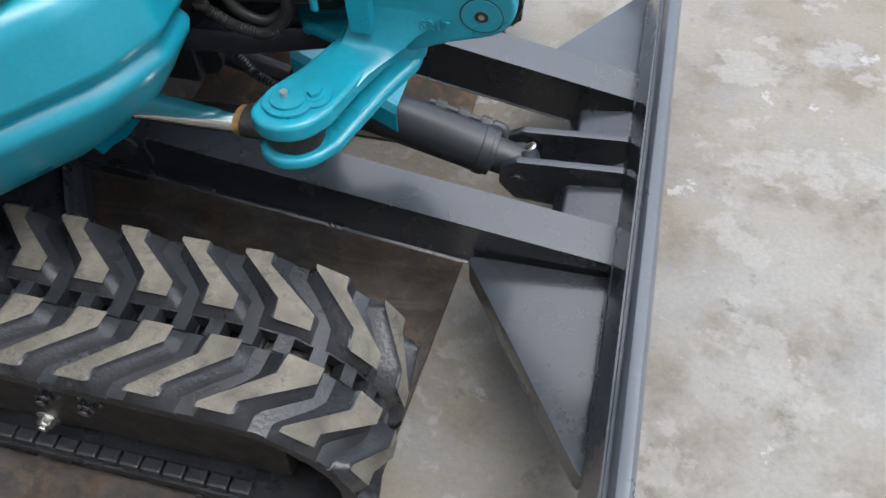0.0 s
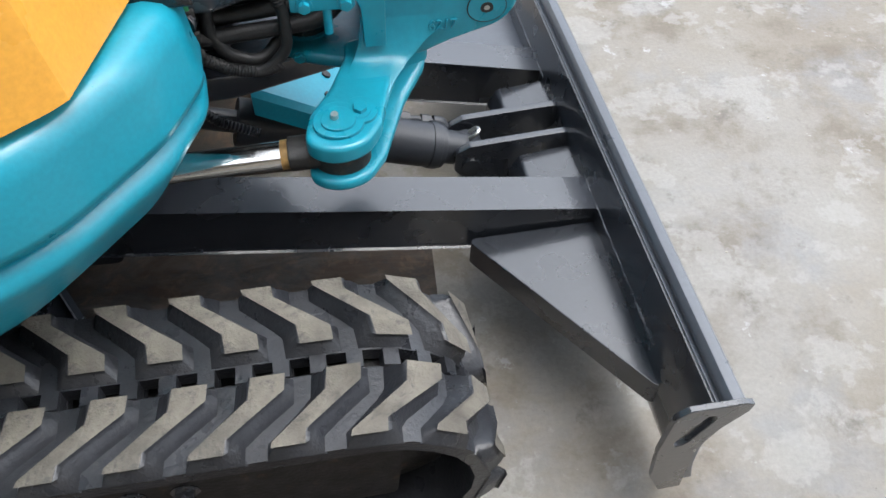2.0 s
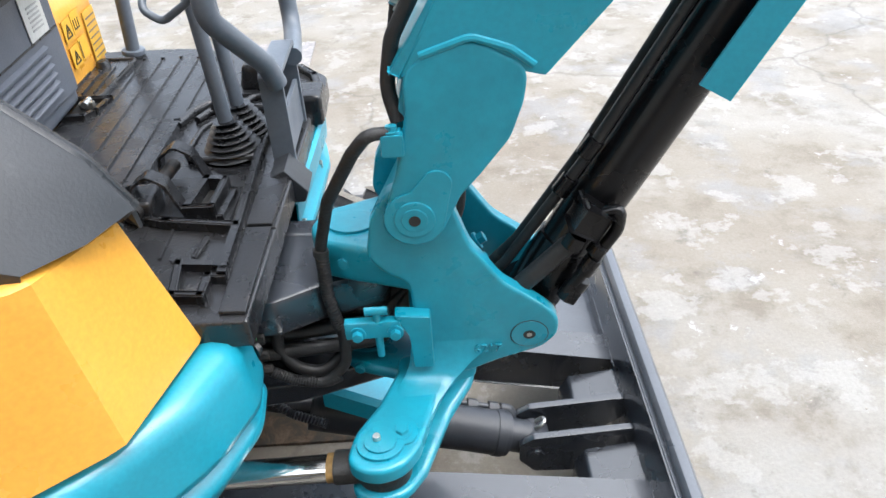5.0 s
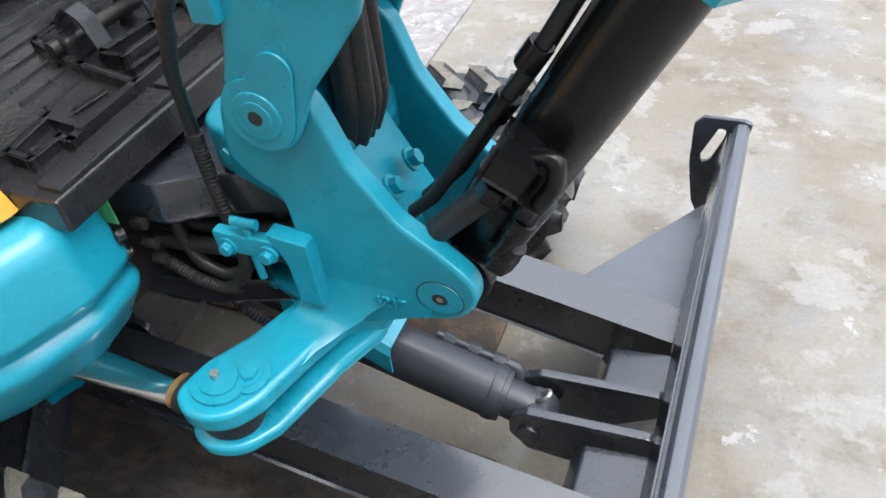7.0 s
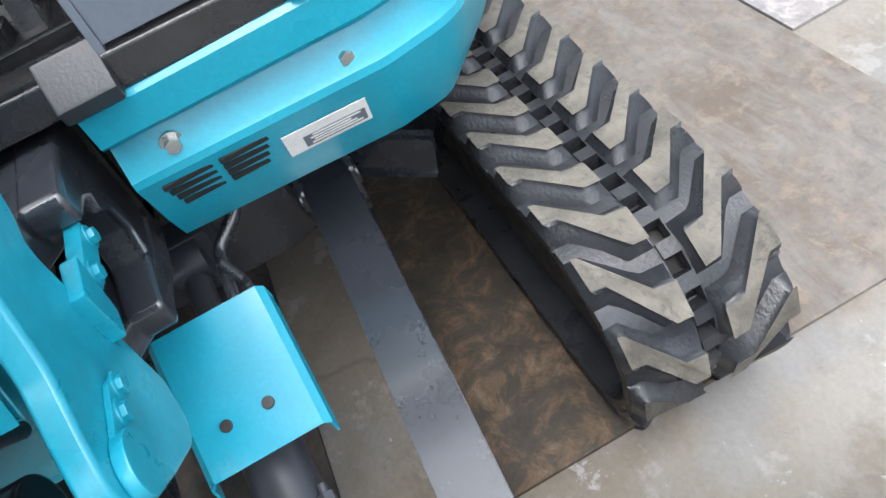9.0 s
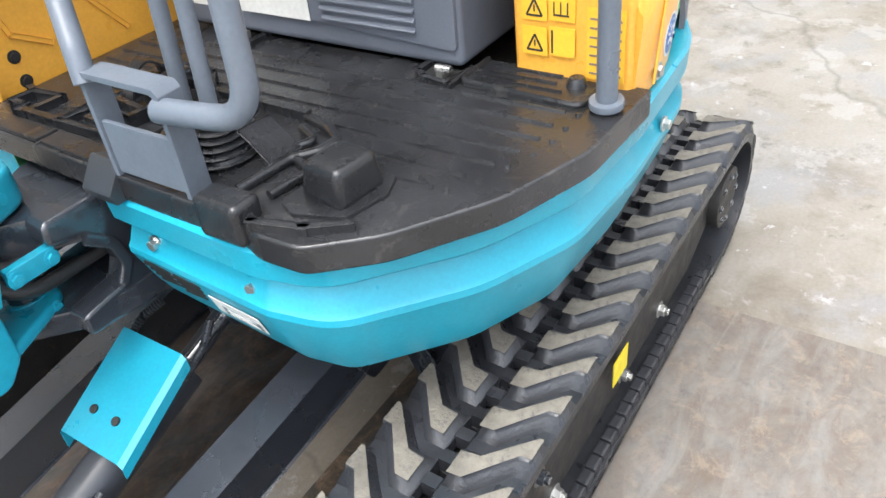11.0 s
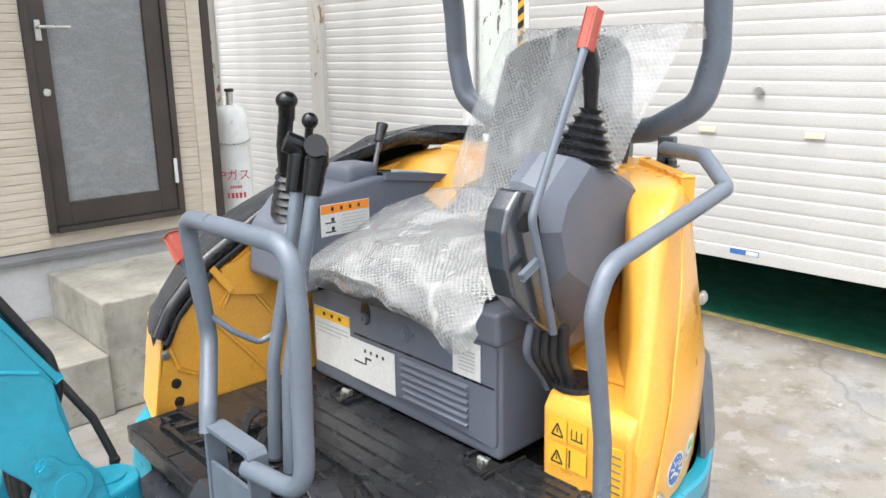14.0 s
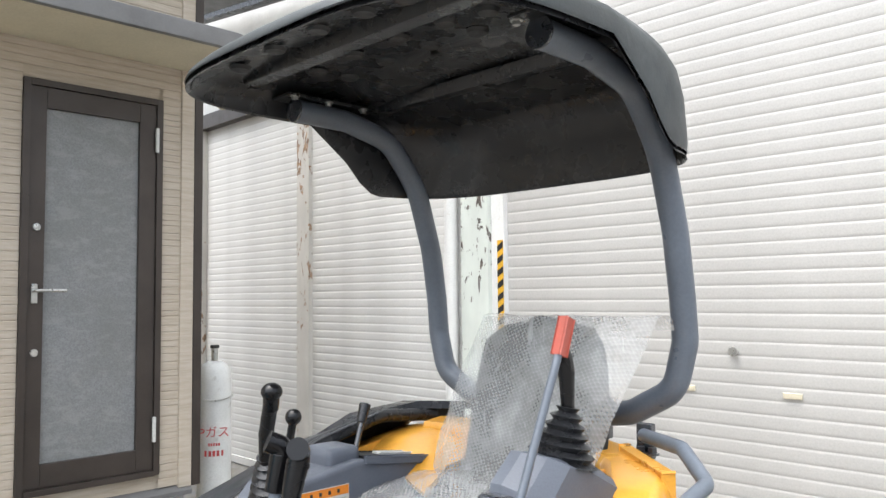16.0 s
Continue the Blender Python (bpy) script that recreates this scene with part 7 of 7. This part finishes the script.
        part("pod_hose", tube([(0.16, y, 1.12), (0.17 - 0.006 * k, y - 0.01, 1.05), (0.12, y - 0.005, 0.985), (0.11, y, 0.96)], 0.010, 0.05, n=10), M_HOSE if k else M_GREYP, EX, "black hose under the control pod")
    part("hose_ring", rod((0.105, 0.49, 0.985), (0.105, 0.49, 0.997), 0.05, n=28, width=0.003), M_BLK, EX, "black rubber grommet")
    # black tail bumper
    bm = sweep([(p[0] * 0.93, p[1] * 0.93) for p in [(-0.16, 0.64), (-0.24, 0.62), (-0.36, 0.55), (-0.48, 0.38), (-0.55, 0.1), (-0.55, -0.2), (-0.45, -0.5)]], [(-0.02, 0.98), (0.02, 0.93), (0.035, 0.80), (0.03, 0.62), (0.0, 0.56), (-0.04, 0.56)])
    part("tail_bumper", thick(bm, 0.01), M_GREYP, EX, "dark grey tail bumper")


def build_right_side():
    yi = -0.345
    arc = [(0.612, 0.79), (0.584, 0.997), (0.548, 1.06), (0.452, 1.155), (0.26, 1.262), (0.06, 1.345), (-0.16, 1.395), (-0.36, 1.375)]
    panel = [(0.597, 0.79), (0.561, 0.935), (0.540, 0.955), (0.515, 1.01), (0.42, 1.10), (0.24, 1.205), (0.04, 1.28), (-0.2, 1.32), (-0.3, 0.79)]
    pl = part("right_inner_panel", prism(panel, "y", yi - 0.012, yi, 0.003), M_YEL, EX, "yellow pressed inner panel of the side cover")
    for a, b in (((0.20, 0.87), (0.36, 1.10)), ((0.36, 1.10), (0.41, 1.02)), ((0.46, 0.86), (0.53, 0.90)), ((0.53, 0.90), (0.545, 0.95)), ((0.30, 0.83), (0.42, 0.98)), ((0.10, 0.85), (0.22, 1.02))):
        part("pressed_line", bar((a[0], yi + 0.001, a[1]), (b[0], yi + 0.001, b[1]), 0.005, 0.009, 0.002, up=(0.3, 0, 1)), M_YEL, pl)
    part("pocket", prism([(0.36, 1.13), (0.41, 1.12), (0.39, 1.05), (0.30, 1.03), (0.24, 1.10), (0.24, 1.18)], "y", yi - 0.002, yi + 0.012, 0.005, 0.02), M_YEL, pl)
    part("latch", bar((0.43, yi + 0.01, 1.125), (0.385, yi + 0.015, 1.06), 0.008, 0.018, 0.003, up=(1, 0, 0)), M_YEL, pl)
    for x, z, m in ((0.555, 0.938, M_STEEL), (0.538, 0.862, M_DARK), (0.535, 0.815, M_DARK), (0.17, 0.95, M_DARK)):
        part("panel_bolt", hexbolt((x, yi, z), (0, 1, 0), 0.0085, 0.005), m, pl)
    # front and outer yellow shell
    zt = 0.992
    rows = []
    for (xb, yb), (xt, yt), ztop in (((0.604, -0.330), (0.560, -0.350), zt), ((0.604, -0.340), (0.560, -0.362), zt), ((0.560, -0.500), (0.530, -0.490), 1.014), ((0.545, -0.515), (0.515, -0.504), 1.014), ((0.40, -0.625), (0.37, -0.605), 1.05), ((0.15, -0.665), (0.14, -0.645), 1.11), ((-0.15, -0.645), (-0.14, -0.625), 1.13), ((-0.40, -0.49), (-0.38, -0.47), 1.13)):
        rows.append([(xb - 0.02, yb * 0.985, 0.772), (xb, yb, 0.785), (xt, yt, ztop - 0.012), (xt - 0.012, yt + 0.006, ztop - 0.006)])
    part("right_shell", thick(loft(rows), 0.006), M_YEL, EX, "yellow faceted right side cover", 14)
    # black hood that rises along the arc
    rows = []
    outer = [(0.524, 1.012), (0.470, 1.05), (0.39, 1.11), (0.24, 1.19), (0.05, 1.255), (-0.16, 1.30), (-0.34, 1.29)]
    yo = [-0.490, -0.515, -0.575, -0.61, -0.60, -0.56, -0.47]
    for (xi, zi), (xo, zo), y in zip(arc[1:], outer, yo):
        ym = (yi - 0.014 + y) / 2
        rows.append([(xi, yi + 0.004, zi - 0.03), (xi, yi - 0.002, zi - 0.004), (xi, yi - 0.014, zi), ((xi + xo) / 2 + 0.006, ym, (zi + zo) / 2 + (0.012 if zi > 1.0 else -0.004)), (xo, y, zo), (xo - 0.01, y + 0.002, zo - 0.03)])
    hood = part("black_hood", thick(loft(rows), 0.006), M_HOOD, EX, "dark plastic hood over the right side", 40)
    trim = [(x - 0.012, yi + 0.004, z - 0.012) for x, z in arc[1:]]
    part("hood_trim", tube(trim, 0.017, 0.1, n=12), M_BLK, hood, "black rubber edge trim")
    part("hood_trim", tube([(x - 0.03, yi + 0.002, z - 0.034) for x, z in arc[1:5]], 0.010, 0.1, n=10), M_BLK, hood)
    # bonnet pieces behind the seat on the right
    rows = []
    for x, w, z in ((-0.10, 0.0, 1.27), (-0.18, 0.02, 1.325), (-0.30, 0.03, 1.345), (-0.42, 0.03, 1.335), (-0.48, 0.0, 1.29)):
        rows.append([(x, y, z - 0.05 * (abs(y + 0.30) / 0.2) ** 2) for y in (-0.50 - w, -0.42, -0.34, -0.26, -0.18, -0.10)])
    part("top_bonnet", thick(loft(rows), 0.02), M_YEL, EX, "yellow rounded bonnet top behind the console")
    arc2 = [(0.02, -0.44, 1.325), (-0.12, -0.43, 1.385), (-0.30, -0.40, 1.405), (-0.44, -0.34, 1.395), (-0.46, -0.30, 1.385)]
    rows = [[(x, y, z - 0.05), (x, y, z), (x - 0.02, y + 0.05, z + 0.002), (x - 0.02, y + 0.06, z - 0.02)] for x, y, z in arc2]
    part("hood_ridge", thick(loft(rows), 0.006), M_BLK, hood)
    # right console with its lever
    prof = [(0.34, 1.10), (0.325, 1.22), (0.265, 1.285), (0.05, 1.315), (-0.27, 1.275), (-0.27, 1.07), (0.10, 1.05), (0.26, 1.06)]
    cons = part("right_console", prism(prof, "y", -0.325, -0.17, 0.014, seg=3), M_GREYP, EX, "slate grey control console on the right")
    part("console_lump", box(0.02, 0.12, -0.31, -0.20, 1.28, 1.345, 0.02, 3), M_GREYP, cons)
    part("tray", bar((0.02, -0.215, 1.312), (-0.24, -0.215, 1.277), 0.085, 0.012, 0.004), M_INK, cons, "dark display and open tray")
    part("tray_rim", bar((0.03, -0.168, 1.313), (-0.24, -0.168, 1.278), 0.012, 0.016, 0.003), M_GREYP, cons)
    part("switch_strip", bar((-0.05, -0.225, 1.310), (-0.18, -0.225, 1.293), 0.03, 0.006, 0.002), M_STICK, cons)
    part("warning_sheet", bar((0.228, -0.1685, 1.2285), (0.084, -0.1685, 1.2285), 0.0015, 0.076, 0), M_STICK, cons, "white warning sheet with orange heading", 0)
    part("sheet_heading", bar((0.226, -0.1675, 1.2545), (0.086, -0.1675, 1.2545), 0.0015, 0.021, 0), M_STO, cons, "orange heading", 0)
    for k in range(4):
        p = Vector((0.198 - k * 0.026, -0.1665, 1.2545))
        part("heading_mark", bar(p, p + Vector((-0.007, 0, 0.0)), 0.0015, 0.009, 0), M_INK, cons, "", 0)
    for k, z in enumerate((1.222, 1.200)):
        p = Vector((0.216, -0.1672, z))
        part("diagram_mark", bar(p, p + Vector((-0.030, 0, 0.0)), 0.0015, 0.0028, 0), M_INK, cons, "", 0)
        part("diagram_mark", bar(p + Vector((-0.018, 0, 0.007)), p + Vector((-0.026, 0, 0.007)), 0.0015, 0.009, 0), M_INK, cons, "", 0)
    for k in range(6):
        p = Vector((0.168, -0.1672, 1.236 - k * 0.008))
        part("text_line", bar(p, p + Vector((-0.075, 0, 0.0)), 0.0015, 0.002, 0), M_INKG, cons, "", 0)
    part("joystick_boot", bellows((0.265, -0.215, 1.26), (0.30, -0.19, 1.36), 0.055, 0.018, 6), M_BLK, cons, "black ribbed joystick boot")
    joy = tube([(0.30, -0.19, 1.35), (0.325, -0.15, 1.42), (0.345, -0.10, 1.49)], 0.0165, 0.05, n=16)
    t = bmesh.new()
    bmesh.ops.create_uvsphere(t, u_segments=18, v_segments=12, radius=0.023)
    joined(joy, turned(t, Matrix.Translation((0.352, -0.085, 1.517)) @ Matrix.Diagonal((1, 1, 0.85, 1))))
    part("joystick_grip", joined(joy, rod((0.345, -0.10, 1.48), (0.351, -0.087, 1.51), 0.0175, n=16)), M_GLOSS, cons, "black joystick with round knob")
    dz = rod((-0.005, -0.26, 1.31), (-0.045, -0.275, 1.40), 0.007, n=12)
    part("dozer_lever", dz, M_FRAME, cons)
    part("lever_knob", rod((-0.036, -0.272, 1.385), (-0.056, -0.278, 1.432), 0.012, 0.016, n=14, width=0.004), M_BLK, cons)
    sm = rod((0.40, 0.045, 1.40), (0.404, 0.072, 1.475), 0.008, n=12)
    t = bmesh.new()
    bmesh.ops.create_uvsphere(t, u_segments=16, v_segments=10, radius=0.016)
    part("small_knob", joined(sm, turned(t, Matrix.Translation((0.405, 0.076, 1.487)))), M_GLOSS, cons, "small black ball knob")
    part("knob_stalk", tube([(0.30, -0.17, 1.27), (0.36, -0.05, 1.33), (0.40, 0.045, 1.41)], 0.008, 0.05, n=10), M_FRAME, cons)


def build_canopy():
    for y, s in ((0.437, 1), (-0.400, -1)):
        pts = [(-0.45, y - s * 0.26, 1.405), (-0.45, y - s * 0.15, 1.42), (-0.452, y - s * 0.03, 1.485), (-0.452, y, 1.60), (-0.445, y, 1.70), (-0.42, y, 1.86), (-0.36, y, 2.05), (-0.25, y, 2.18), (-0.09, y, 2.218), (0.085, y, 2.222)]
        p = part("canopy_post", tube(pts, 0.031, [0, 0.1, 0.09, 0.1, 0.3, 0.3, 0.3, 0.14, 0.12, 0], n=24, bend=8), M_GREY, EX, "thick grey tubular canopy post")
        part("end_plate", rod((0.083, y, 2.222), (0.09, y, 2.222), 0.033, n=24, width=0.002), M_FRAME, p)
        part("mount", box(-0.50, -0.40, y - s * 0.26 - 0.025, y - s * 0.26 + 0.025, 1.34, 1.45, 0.006), M_FRAME, p)
        part("roof_bracket", box(-0.17, 0.13, y - 0.045, y + 0.045, 2.250, 2.258, 0.003), M_BLK, p)
        for x in (-0.12, 0.0, 0.11):
            part("bracket_bolt", hexbolt((x, y - s * 0.037, 2.250), (0, 0, -1), 0.009, 0.01), M_STEEL, p, "rusty bracket bolt")
    # roof shell: rounded plan, crowned top, valance that drops at the rear
    can = empty("canopy_roof", "", "")
    can.parent = EX
    xc, yc, a, b, power, n = -0.015, 0.035, 0.485, 0.505, 2 / 4.0, 96

    def plan(k, scale):
        t = 2 * math.pi * k / n
        c, s = math.cos(t), math.sin(t)
        return xc + a * scale * math.copysign(abs(c) ** power, c), yc + b * scale * math.copysign(abs(s) ** power, s)

    def rim(x):
        f = max(0.0, min(1.0, (-0.02 - x) / 0.24))
        return 2.218 - 0.185 * f * f * (3 - 2 * f)

    def shell(levels, drop):
        rows = []
        for scale, lift in levels:
            row = []
            for k in range(n):
                x, y = plan(k, scale)
                r = rim(plan(k, 1.0)[0])
                top = 2.325 - 0.075 * ((x - xc) / a) ** 2 - 0.035 * ((y - yc) / b) ** 2
                row.append((x, y, r + (top - r) * lift - drop))
            rows.append(row)
        return rows

    bm = loft(shell(((1.0, 0.0), (1.004, 0.12), (0.995, 0.55), (0.975, 0.80), (0.94, 0.94), (0.86, 1.0), (0.6, 1.0), (0.3, 1.0), (0.02, 1.0)), 0.0), closed=True)
    part("roof_shell", bm, M_ROOF, can, "dark grey moulded canopy roof", 50)
    bm = loft(shell(((1.0, 0.0), (0.985, 0.06), (0.975, 0.5), (0.955, 0.76), (0.91, 0.90), (0.84, 0.94), (0.6, 0.95), (0.3, 0.95), (0.02, 0.95)), 0.012), closed=True)
    part("liner", bm, M_BLK, can, "black underside of the canopy roof", 50)
    for x, w in ((0.24, 0.035), (-0.20, 0.03)):
        part("liner_rib", prism([(x - w, 2.285), (x + w, 2.285), (x + w * 0.6, 2.252), (x - w * 0.6, 2.252)], "y", yc - 0.40, yc + 0.40, 0.006), M_BLK, can)
    # black discs that put the hollows' shade into the roof lining
    for x in (0.34, 0.12, 0.02, -0.10):
        for y in (-0.28, -0.13, 0.03, 0.18, 0.30):
            z = (2.325 - 0.075 * ((x - xc) / a) ** 2 - 0.035 * (y / b) ** 2) - 0.024
            part("dimple", rod((x, yc + y, z - 0.004), (x, yc + y, z + 0.004), 0.021, 0.026, n=20), M_INK, can, "", 0)




# ---------------------------------------------------------------- build
build_ground()
build_house()
build_gas()
build_shutter_wall()
build_undercarriage()
build_blade()
build_swing()
build_boom()
build_body()
build_deck()
build_seat_box()
build_left_side()
build_right_side()
build_canopy()
build_wrap()
build_shutters()
